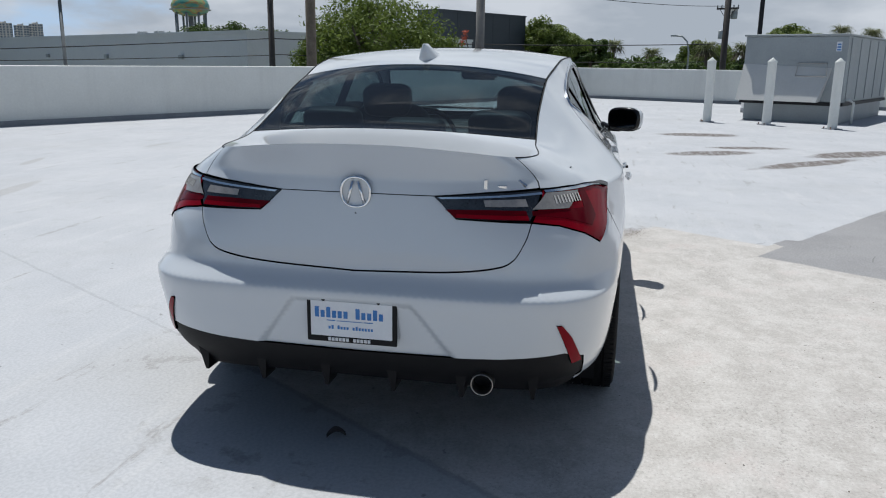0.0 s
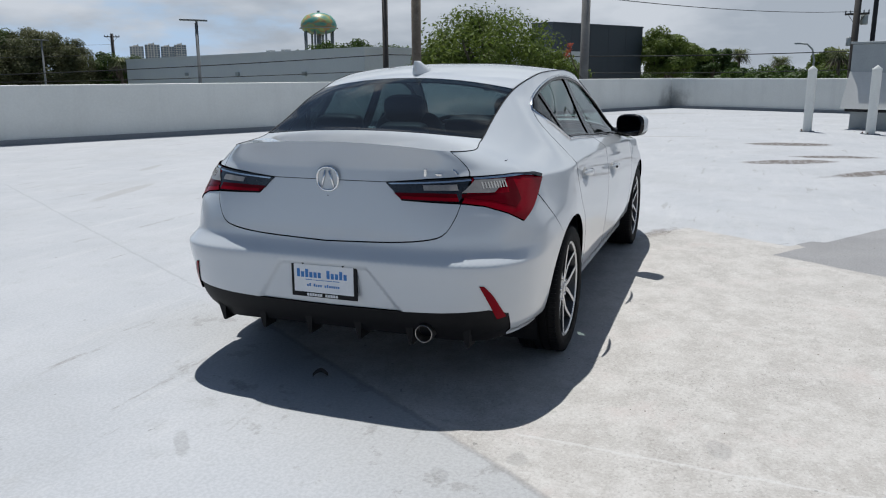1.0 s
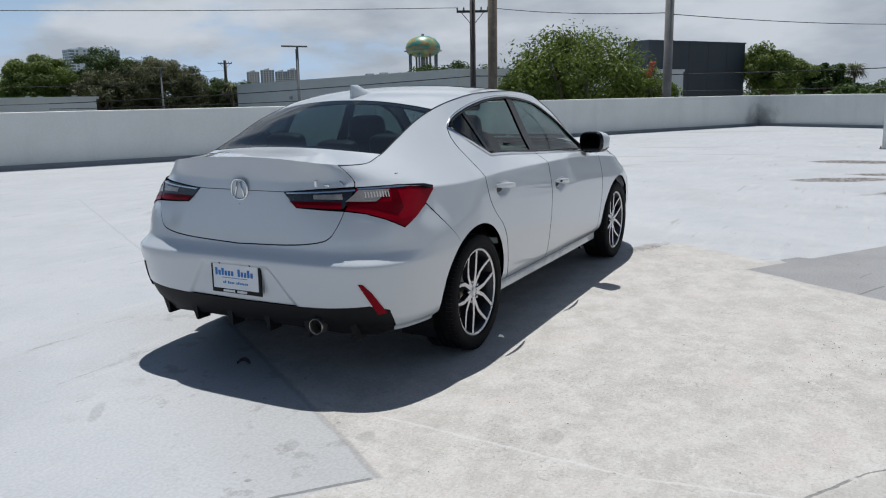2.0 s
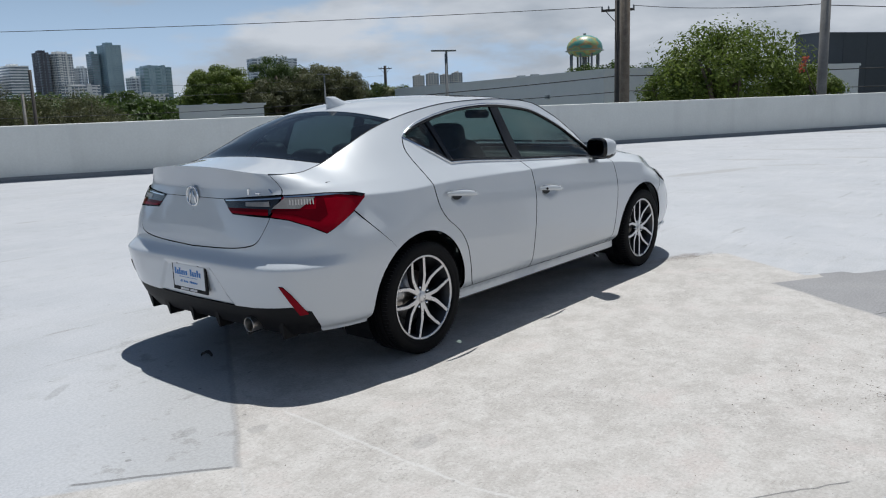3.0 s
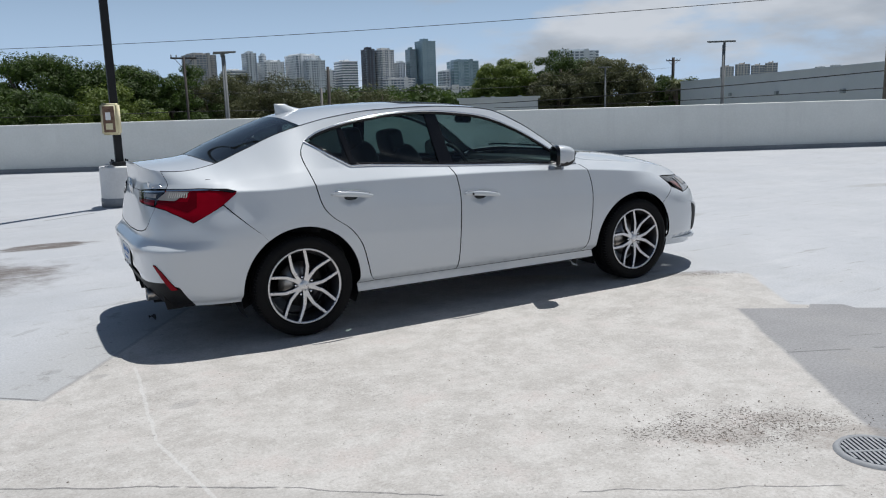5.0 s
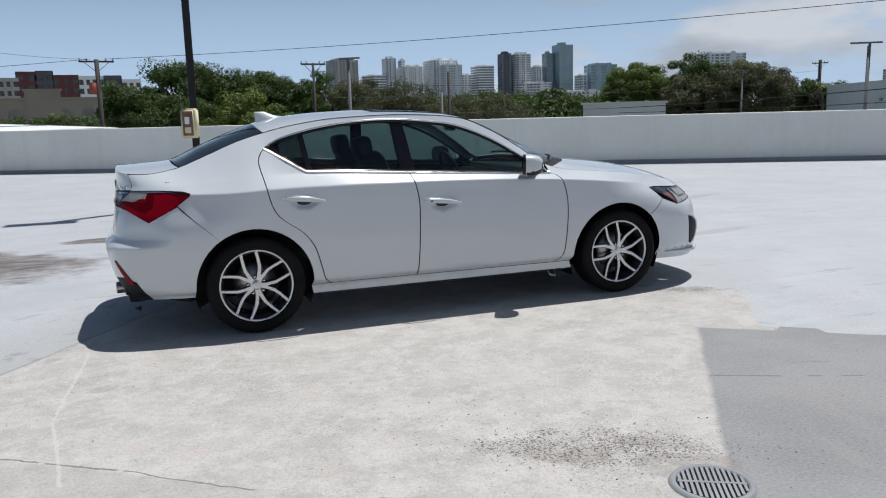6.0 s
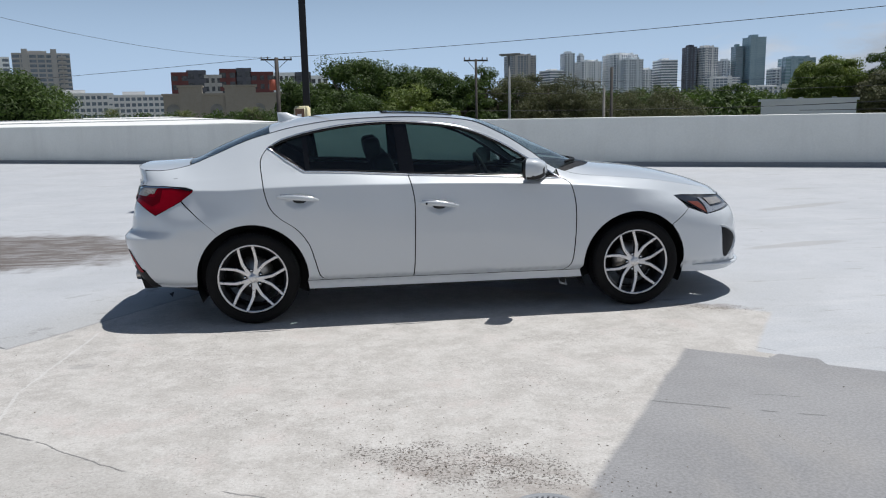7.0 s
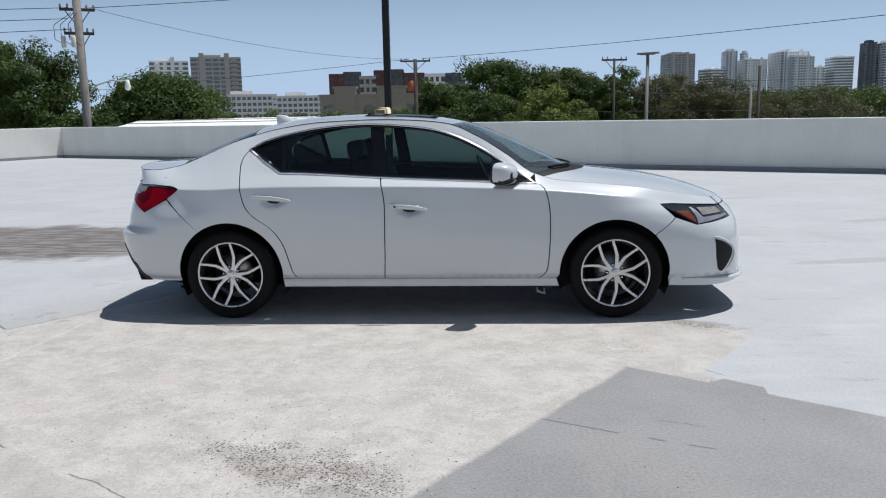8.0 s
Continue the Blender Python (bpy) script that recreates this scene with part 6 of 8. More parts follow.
def make_wheels(car):
    def tyre_mesh():
        bm = bmesh.new()
        half = [(0.231, 0.086), (0.238, 0.099), (0.250, 0.106), (0.252, 0.1045), (0.268, 0.1085), (0.288, 0.106), (0.303, 0.096), (0.3095, 0.084), (0.3118, 0.066)]
        tread = []
        for a, b in ((0.064, 0.054), (0.024, 0.014)):
            tread += [(0.3125, a), (0.305, a - 0.001), (0.305, b + 0.001), (0.3125, b)]
        prof = half + tread + [(r, -h) for r, h in (half + tread)[::-1]]
        lathe(bm, prof, 72, "y")
        bmesh.ops.recalc_face_normals(bm, faces=bm.faces)
        me = mesh_of(bm, "tyre", RUBBER, False)
        for f in me.polygons:
            f.use_smooth = abs(f.center.y) > 0.066
        return me

    def treads_mesh():
        """Sipes across the shoulder of the tyre."""
        bm = bmesh.new()
        for k in range(90):
            for s in (-1, 1):
                box(bm, -0.0016, 0.0016, 0.062, 0.096, 0.3035, 0.3122, m=pose(0, 0, 0, 0, 4 * k, 0 if s > 0 else 180))
        return mesh_of(bm, "tread", BLACK, False)

    def rim_mesh():
        bm = bmesh.new()
        lathe(bm, [(0.2, -0.085), (0.236, -0.095), (0.238, -0.088), (0.206, -0.06), (0.200, 0.02), (0.214, 0.078), (0.222, 0.088)], 56, "y")
        bmesh.ops.recalc_face_normals(bm, faces=bm.faces)
        return mesh_of(bm, "rim_barrel", RIM_DARK)

    def lip_mesh():
        bm = bmesh.new()
        lathe(bm, [(0.221, 0.086), (0.226, 0.094), (0.234, 0.094), (0.238, 0.088), (0.236, 0.08)], 64, "y")
        bmesh.ops.recalc_face_normals(bm, faces=bm.faces)
        return mesh_of(bm, "rim_lip", BARE_METAL)

    def spoke_mesh(side, face):
        """One bent arm from the hub to the rim; face: the bright machined front, else the dark flanks."""
        bm = bmesh.new()
        rows = []
        for r, da, w, y in ((0.026, 0, 0.016, 0.068), (0.055, 7.5, 0.0125, 0.070), (0.085, 11, 0.0110, 0.072), (0.122, 13, 0.0108, 0.074), (0.165, 18.5, 0.0100, 0.079), (0.229, 23.8, 0.0095, 0.089)):
            a = math.radians(side * da)
            c = Vector((math.sin(a) * r, 0, math.cos(a) * r))
            b = math.radians(side * da * 0.8)
            across = Vector((math.cos(b), 0, -math.sin(b)))
            if face:
                rows.append([bm.verts.new(c + across * w * k + Vector((0, y + (0.0015 if abs(k) < 1 else 0), 0))) for k in (-1, -0.7, 0.7, 1)])
            else:
                rows.append([bm.verts.new(c + across * w * k + Vector((0, y - d, 0))) for k, d in ((-1, 0), (-1.25, 0.03), (1.25, 0.03), (1, 0))])
        for p, q in zip(rows, rows[1:]):
            for i in range(3):
                bm.faces.new((p[i], p[i + 1], q[i + 1], q[i]))
        bmesh.ops.recalc_face_normals(bm, faces=bm.faces)
        return mesh_of(bm, "spoke", BARE_METAL if face else RIM_DARK, False)

    tyre, rim, lip_m, treads = tyre_mesh(), rim_mesh(), lip_mesh(), treads_mesh()
    arms = {(s, f): spoke_mesh(s, f) for s in (-1, 1) for f in (True, False)}
    bm = bmesh.new()
    lathe(bm, [(0.0, 0.072), (0.030, 0.072), (0.034, 0.068), (0.044, 0.064), (0.046, 0.03)], 30, "y")
    hub = mesh_of(bm, "hub", BARE_METAL)
    bm = bmesh.new()
    lathe(bm, [(0.0, 0.079), (0.022, 0.079), (0.026, 0.076)], 24, "y")
    cap = mesh_of(bm, "hub_cap", BARE_METAL)
    bm = bmesh.new()
    lathe(bm, [(0.0, 0.0), (0.140, 0.0), (0.140, -0.022), (0.07, -0.022), (0.07, -0.05)], 40, "y")
    bmesh.ops.recalc_face_normals(bm, faces=bm.faces)
    disc = mesh_of(bm, "brake_disc", STEEL)
    bm = bmesh.new()
    lathe(bm, [(0.0, 0.012), (0.007, 0.012), (0.009, 0.0), (0.009, -0.02)], 10, "y")
    nut = mesh_of(bm, "wheel_nut", CHROME)
    bm = bmesh.new()
    box(bm, 0.07, 0.145, -0.03, 0.02, -0.07, 0.07)
    bmesh.ops.bevel(bm, geom=bm.edges[:], offset=0.012, segments=2, affect="EDGES")
    caliper = mesh_of(bm, "brake_caliper", RIM_DARK)
    for wx, wy, turn in ((-1.337, -0.772, -25.5), (1.340, -0.766, -18), (-1.337, 0.772, 30), (1.340, 0.766, 11)):
        wheel = new("wheel", tyre)
        wheel.parent = car
        flip = pose(0, 0, 0, 0, 0, 180) if wy < 0 else Matrix.Identity(4)
        wheel.matrix_basis = Matrix.Translation((wx, wy, 0.3135)) @ flip
        tagged(wheel, "black tyre on a machined twin-spoke alloy rim")

        def sub(name, me, m=None, lab=""):
            o = new(name, me)
            o.parent = wheel
            if m is not None:
                o.matrix_basis = m
            if lab:
                tagged(o, lab)
            return o

        tagged(sub("tread", treads), "", "", "", "stuff")
        sub("rim_barrel", rim, lab="dark painted rim barrel")
        sub("rim_lip", lip_m, lab="bright rim lip")
        sub("hub", hub)
        sub("hub_cap", cap, lab="chrome centre cap")
        sub("brake_disc", disc, Matrix.Translation((0, 0.0, 0)), "grey steel brake disc")
        sub("brake_caliper", caliper, pose(0, 0, 0, 0, 150, 0))
        for k in range(5):
            a = turn + 72 * k
            for s in (-1, 1):
                for f in (True, False):
                    sub("spoke", arms[(s, f)], pose(0, 0, 0, 0, a, 0), "machined spoke face" if f else "dark spoke flank")
            sub("wheel_nut", nut, pose(0, 0, 0, 0, a + 36, 0) @ Matrix.Translation((0, 0.062, 0.056)))


def make_cabin(car):
    def padded(name, parts, parent, mat=UPHOLSTERY, lab=""):
        """Cushions with well-rounded edges, each from its bounds and an optional turn."""
        bm = bmesh.new()
        for x0, x1, y0, y1, z0, z1, *m in parts:
            res = bmesh.ops.create_uvsphere(bm, u_segments=28, v_segments=16, radius=1.0)
            for v in res["verts"]:
                c = v.co.normalized()
                v.co = Vector((math.copysign(abs(c.x) ** 0.5, c.x) * (x1 - x0) / 2 + (x0 + x1) / 2, math.copysign(abs(c.y) ** 0.5, c.y) * (y1 - y0) / 2 + (y0 + y1) / 2, math.copysign(abs(c.z) ** 0.5, c.z) * (z1 - z0) / 2 + (z0 + z1) / 2))
            if m:
                bmesh.ops.transform(bm, matrix=m[0], verts=res["verts"])
        return part(name, bm, mat, parent, lab, True)

    for yy in (-0.36, 0.36):
        seat = padded("front_seat", [(-0.20, 0.30, yy - 0.24, yy + 0.24, 0.38, 0.55)], car, lab="black leather front seat")
        padded("seat_back", [(-0.09, 0.09, -0.24, 0.24, 0.0, 0.66, pose(-0.27, yy, 0.48, 0, -16, 0))], seat)
        padded("headrest", [(-0.062, 0.062, -0.13, 0.13, 0.0, 0.17, pose(-0.475, yy, 1.055, 0, -10, 0))], seat)
        bm = bmesh.new()
        for dy in (-0.05, 0.05):
            tube(bm, [(-0.445, yy + dy, 1.03), (-0.475, yy + dy, 1.12)], 0.007, 6)
        part("headrest_post", bm, STEEL, seat)
    bench = padded("rear_seat", [(-1.15, -0.62, -0.62, 0.62, 0.36, 0.54)], car, lab="black leather rear bench")
    padded("seat_back", [(-0.08, 0.08, -0.62, 0.62, 0.0, 0.58, pose(-1.08, 0, 0.48, 0, -24, 0))], bench)
    for yy in (-0.36, 0.36, 0.0):
        padded("headrest", [(-0.045, 0.045, -0.13, 0.13, 0.0, 0.13 if yy else 0.09, pose(-1.335, yy, 1.02, 0, -14, 0))], bench)
    # widened to keep sun from leaking past it into the tail
    bm = new_box(-1.84, -1.28, -0.68, 0.68, 0.975, 0.99)
    part("parcel_shelf", bm, CARPET, car, "black parcel shelf")
    bm = bmesh.new()
    box(bm, 0.62, 1.08, -0.68, 0.68, 0.62, 0.90)
    box(bm, 0.70, 1.05, -0.66, 0.66, 0.88, 0.94)
    bmesh.ops.bevel(bm, geom=bm.edges[:], offset=0.03, segments=2, affect="EDGES")
    part("dashboard", bm, UPHOLSTERY, car, "black dashboard", True)
    bm = bmesh.new()
    ring = [Vector((0.46 - 0.185 * math.sin(a) * 0.42, 0.36 + 0.185 * math.cos(a), 0.88 + 0.185 * math.sin(a) * 0.91)) for a in [2 * math.pi * k / 32 for k in range(32)]]
    tube(bm, ring, 0.015, 8, closed=True)
    wheel = part("steering_wheel", bm, BLACK, car, "black steering wheel", True)
    bm = bmesh.new()
    tube(bm, [(0.47, 0.36, 0.87), (0.66, 0.36, 0.80)], 0.04, 10)
    tube(bm, [(0.465, 0.19, 0.88), (0.465, 0.53, 0.88)], 0.016, 6)
    part("steering_hub", bm, BLACK, wheel)
    bm = bmesh.new()
    rows = []
    for x in np.linspace(-1.2, 0.25, 16):
        rows.append([bm.verts.new((x, y * edge_y(x) * 0.97, crown(x, y * edge_y(x) * 0.97) - 0.035)) for y in np.linspace(-1, 1, 12)])
    for p, q in zip(rows, rows[1:]):
        for i in range(11):
            bm.faces.new((p[i], q[i], q[i + 1], p[i + 1]))
    part("headliner", bm, LINER_GREY, car, "grey headliner", True)
    bm = bmesh.new()
    box(bm, 0.30, 0.335, -0.11, 0.11, 1.235, 1.295)
    bmesh.ops.bevel(bm, geom=bm.edges[:], offset=0.012, segments=2, affect="EDGES")
    part("rear_view_mirror", bm, BLACK, car, "black rear-view mirror", True)
    part("cabin_floor", new_box(-0.95, 0.92, -0.74, 0.74, 0.24, 0.262), CARPET, car)


make_car()

# ---- beyond the parapet: trees ----


def leaf_cloud(name, rng, centres, radii, per, size, material, up=0.35):
    """Leaf blades strewn round clump centres, each a small bent blade turned its own way."""
    n = len(centres) * per
    c = np.repeat(np.asarray(centres), per, 0)
    r = np.repeat(np.asarray(radii), per, 0)
    d = rng.normal(size=(n, 3))
    d /= np.linalg.norm(d, axis=1)[:, None]
    pos = c + d * r[:, None] * (rng.random(n) ** 0.30)[:, None] * np.array([1, 1, 0.75])
    nor = d * 1.0 + rng.normal(size=(n, 3)) * 0.42 + np.array([0, 0, up])
    nor /= np.linalg.norm(nor, axis=1)[:, None]
    t = np.cross(nor, rng.normal(size=(n, 3)))
    t /= np.linalg.norm(t, axis=1)[:, None] + 1e-9
    b = np.cross(nor, t)
    s = size * (0.55 + 0.9 * rng.random(n))[:, None]
    fold = nor * s * 0.12
    v = np.stack([pos - t * s, pos + b * s * 0.42 + fold, pos + t * s, pos - b * s * 0.42 + fold], 1).reshape(-1, 3)
    me = bpy.data.meshes.new(name)
    me.from_pydata(v.tolist(), [], np.arange(4 * n).reshape(-1, 4).tolist())
    me.materials.append(material)
    return me


def make_tree(x, y, top, width, material, label, seed, foot=None, clumps=110, per=60, leaf=0.17, shape=1.0, airy=0.0, depth=None):
    """A trunk with limbs and a crown of leaf clumps with gaps. top: height of the crown's top over the deck."""
    rng = np.random.default_rng(seed)
    clumps, per, leaf = int(clumps * 0.72), int(per * 4.6), leaf * 0.74
    foot = GROUND_Z if foot is None else foot
    tree = thing("tree", x, y, foot, label, "tree")
    h = top - foot
    R = width / 2
    ch = min(h * 0.55, max(R * 1.5 * shape, 4.0))
    cz = h - ch * 0.5
    bm = bmesh.new()
    trunk_r = 0.16 + 0.02 * h
    fork = cz - ch * 0.35
    tube(bm, [(0, 0, -0.1), (0.1, 0.05, fork * 0.5), (0.05, -0.1, fork), (0, 0, cz + ch * 0.2)], 0.2, 8, radii=[trunk_r * 1.2, trunk_r, trunk_r * 0.8, trunk_r * 0.25])
    part("trunk", bm, BARK, tree, "", True)
    centres, radii = [], []
    lumps = [(rng.normal(size=3) * np.array([0.45, 0.45, 0.32]), 0.45 + 0.3 * rng.random()) for _ in range(9)]
    while len(centres) < clumps:
        l, lr = lumps[rng.integers(len(lumps))] if rng.random() < 0.6 else (np.zeros(3), 0.75)
        d = rng.normal(size=3)
        d /= np.linalg.norm(d)
        p = l + d * lr * (0.55 + 0.5 * rng.random() ** 0.5)
        if p[2] < -0.75 or np.linalg.norm(p * np.array([1, 1, 0.92])) > 0.95 or rng.random() < airy:
            continue
        centres.append(p * np.array([R, R if depth is None else depth / 2, ch * 0.5]) + np.array([0, 0, cz]))
        radii.append(R * (0.13 + 0.15 * rng.random()))
    for k in range(7):
        c = centres[rng.integers(len(centres))]
        bm = bmesh.new()
        s = np.array([0.04, -0.05, fork * (0.8 + 0.2 * rng.random())])
        m = (s + c) / 2 + np.array([0, 0, -0.4]) + rng.normal(size=3) * 0.3
        tube(bm, [s, m, c], 0.1, 6, radii=[trunk_r * 0.55, trunk_r * 0.35, trunk_r * 0.12])
        part("limb", bm, BARK, tree, "", True)
    crown = new("crown", leaf_cloud("crown", rng, centres, radii, per, leaf, material))
    crown.parent = tree
    return tree


def make_palm(x, y, top, seed, spread=2.2):
    rng = np.random.default_rng(seed)
    h = top - GROUND_Z
    palm = thing("palm", x, y, GROUND_Z, "fan palm with drooping green and brown fronds", "palm tree")
    bm = bmesh.new()
    tube(bm, [(0, 0, -0.1), (0.1, 0, h * 0.5), (0.0, 0.1, h - spread * 0.75)], 0.18, 8, radii=[0.26, 0.2, 0.17])
    part("trunk", bm, BARK, palm, "", True)
    for k in range(22):
        a, lift = 2.4 * k, 1.0 - 1.7 * (k / 22)
        bm = bmesh.new()
        d = Vector((math.cos(a), math.sin(a), 0))
        side = Vector((-d.y, d.x, 0))
        base = Vector((0, 0.1, h - spread * 0.78))
        for j in range(11):
            f = (j - 5) / 5
            ang = f * 1.1
            dr = (d * math.cos(ang) + side * math.sin(ang)).normalized()
            r = spread * (0.75 + 0.3 * rng.random())
            tip = base + dr * r + Vector((0, 0, r * (lift * 0.8 - 0.35 * abs(f)) - 0.3))
            mid = base + dr * r * 0.55 + Vector((0, 0, r * 0.6 * lift * 0.75 + 0.08))
            w = dr.cross(Vector((0, 0, 1))) * 0.06
            bm.faces.new([bm.verts.new(v) for v in (base, mid - w, tip, mid + w)])
        part("frond", bm, LEAF_PALM if k < 17 else BARK, palm)
    return palm


for a in (
    (-31.5, 45.0, 6.9, 9.5, LEAF_DEEP, "broad dark green street tree", 1, None, 170, 70, 0.16),
    (-23.2, 48.7, 4.9, 9.4, LEAF_DEEP, "dense dome-shaped shade tree", 2, None, 300, 70, 0.15, 0.9),
    (0.2, 64.5, 6.6, 10.0, LEAF_DEEP, "tall leafy green tree above the wall", 3, None, 190, 75, 0.16, 1.1),
    (6.6, 63.0, 5.8, 8.0, LEAF_DEEP, "leafy green tree above the wall", 4, None, 150, 70, 0.16, 1.1),
    (-3.6, 60.0, 4.6, 6.5, LEAF_DEEP, "dark green tree beside the pole", 21, None, 120, 60, 0.16, 1.0),
    (-0.5, 58.0, 3.4, 7.5, LEAF_DEEP, "low dark green tree above the wall", 22, None, 120, 60, 0.16, 1.0),
    (9.2, 60.0, 3.6, 6.5, LEAF_DEEP, "low dark green tree above the wall", 23, None, 120, 60, 0.16, 1.0),
    (17.5, 61.5, 4.0, 8.0, LEAF_OLIVE, "thin olive tree with open twigs", 24, None, 110, 55, 0.13, 1.0, 0.15),
    (25.5, 58.0, 3.2, 8.0, LEAF_OLIVE, "thin olive tree with open twigs", 25, None, 110, 55, 0.13, 1.0, 0.15),
    (62.5, 80.0, 5.6, 10.0, LEAF_OLIVE, "olive-green tree in front of a dark tree", 26, None, 150, 60, 0.2, 1.0),
    (-26.5, 43.0, 2.6, 7.0, LEAF_DEEP, "low dark tree beyond the wall", 27, None, 110, 60, 0.16),
    (4.4, 57.0, 3.7, 8.5, LEAF_BRIGHT, "bright green tree above the wall", 5, None, 150, 70, 0.16, 1.0),
    (14.0, 62.0, 4.8, 9.0, LEAF_OLIVE, "thin olive tree with open twigs", 6, None, 110, 55, 0.13, 1.0, 0.2),
    (20.8, 60.0, 4.1, 8.5, LEAF_OLIVE, "thin olive tree with open twigs", 7, None, 110, 55, 0.13, 1.0, 0.2),
    (11.2, 61.5, 5.6, 6.5, LEAF_DEEP, "green tree with a thin top behind the deck wall", 8, None, 90, 55, 0.13, 1.6, 0.1),
    (58.0, 86.5, 7.1, 10.4, LEAF_BRIGHT, "round dense green tree behind the deck wall", 9, None, 190, 80, 0.2, 0.9),
    (66.0, 84.0, 8.2, 9.5, LEAF_DEEP, "dark tree with an uneven top", 10, None, 120, 60, 0.2, 0.9, 0.1),
    (69.0, 77.0, 7.2, 13.0, LEAF_OLIVE, "wide olive-green tree behind the deck wall", 11, None, 200, 75, 0.2, 0.9, 0.05),
    (75.5, 72.0, 4.6, 8.0, LEAF_DEEP, "low dark tree behind the deck wall", 12, None, 120, 60, 0.2),
    (38.0, 11.6, 4.9, 8.6, LEAF_BRIGHT, "open-crowned green tree by the wall", 13, None, 330, 15, 0.15, 0.8, 0.2),
    (36.9, 13.8, 3.1, 5.5, LEAF_BRIGHT, "low green shrub tree by the wall", 14, None, 190, 18, 0.14, 0.8, 0.1),
    (39.5, 8.3, 2.9, 4.5, LEAF_BRIGHT, "low green shrub tree by the wall", 15, None, 190, 18, 0.14, 0.8, 0.1),
    (74.6, 4.9, 5.3, 6.6, LEAF_BRIGHT, "rounded light green tree", 16, None, 130, 70, 0.18, 0.9),
    (114.0, -14.0, 5.4, 10.0, LEAF_BRIGHT, "light green tree among palms", 17, None, 120, 60, 0.25),
    (112.9, -24.7, 7.4, 9.0, LEAF_BRIGHT, "light green tree behind the deck wall", 18, None, 130, 60, 0.25),
    (104.0, 2.0, 4.6, 6.0, LEAF_DEEP, "low dark tree behind the deck wall", 19, None, 100, 60, 0.22),
):
    make_tree(*a)
for k, (x, y, top) in enumerate(((115.4, -1.2, 5.3), (115.2, -6.6, 4.2), (95.0, -11.8, 4.6), (90.0, -15.2, 4.4), (111.3, -30.5, 7.2), (110.5, -34.0, 6.8), (73.6, 69.6, 4.2), (-22.0, 178.0, 4.2), (-38.0, 182.0, 3.8), (-52.0, 176.0, 4.4), (-64.0, 180.0, 4.0))):
    make_palm(x, y, top, 40 + k, 2.0 if k < 7 else 3.2)


def make_woods():
    """The far belt of tree crowns between the houses, nobody could count."""
    rng = np.random.default_rng(77)
    centres, radii = [], []
    for az0, az1, dist, top, n in ((50, 76, 150, 5.4, 120), (60, 84, 100, 3.3, 80), (24, 30.5, 150, 7.8, 30), (93, 112, 190, 3.4, 70), (112, 130, 110, 2.4, 40), (-16, 10, 150, 3.4, 70), (-14, 2, 95, 2.4, 40), (30, 52, 260, 4.0, 60), (52, 100, 420, 6.0, 130)):
        for _ in range(n):
            a, d = radians(az0 + (az1 - az0) * rng.random()), dist * (0.92 + 0.16 * rng.random())
            r = dist * (0.010 + 0.020 * rng.random())
            x, y = d * math.cos(a) - 2, d * math.sin(a) - 4
            t = top - r * 0.7 - (0.1 + 1.5 * rng.random() ** 1.5) * dist * 0.007
            for _ in range(9):
                q = rng.normal(size=3)
                q /= np.linalg.norm(q)
                centres.append((x + q[0] * r * 1.3, y + q[1] * r * 1.3, t + q[2] * r * 0.55 - 0.3 * r))
                radii.append(r * 0.6)
    woods = new("woods", leaf_cloud("woods", rng, centres, radii, 44, 0.33, LEAF_DEEP))
    tagged(woods, "far belt of dark green tree crowns", "trees", "", "stuff")


make_woods()

# ---- poles, lamps and cables ----


def make_pole(x, y, top, r, material, label, arms=(), tilt=0.0):
    """arms: (height, half length, turn)."""
    pole = thing("utility_pole", x, y, GROUND_Z, label, "utility pole")
    bm = bmesh.new()
    h = top - GROUND_Z
    tube(bm, [(0, 0, 0), (tilt * 0.5, 0, h * 0.5), (tilt, 0, h)], r, 14, radii=[r * 1.15, r * 1.05, r])
    part("shaft", bm, material, pole, "", True)
    for z, half, turn in arms:
        z -= GROUND_Z
        m = pose(tilt * z / h, 0, z, 0, 0, turn)
        arm = part("crossarm", new_box(-half, half, -0.05, 0.05, -0.06, 0.06, m=m), POLE_DARK, pole)
        for s in (-1, 1):
            bm = bmesh.new()
            tube(bm, [m @ Vector((s * half * 0.75, 0, 0)), m @ Vector((0, 0, -0.75))], 0.02, 6)
            part("brace", bm, POLE_DARK, arm)
            for f in (0.95, 0.55):
                bm = bmesh.new()
                lathe(bm, [(0.03, 0.0), (0.055, 0.03), (0.03, 0.07), (0.055, 0.11), (0.03, 0.15), (0.0, 0.2)], 10)
                bmesh.ops.transform(bm, matrix=m @ Matrix.Translation((s * half * f, 0, 0.06)), verts=bm.verts)
                part("insulator", bm, GREY_PAINT, arm, "", True)
    return pole


def add_can(pole, x, y, z, material, r=0.22, h=0.6):
    bm = bmesh.new()
    lathe(bm, [(0.0, 0.0), (r * 0.92, 0.0), (r, 0.05), (r, h), (r * 0.5, h + 0.06), (0.0, h + 0.06)], 20)
    bmesh.ops.transform(bm, matrix=Matrix.Translation((x, y, z - GROUND_Z)), verts=bm.verts)
    part("transformer", bm, material, pole, "", True)


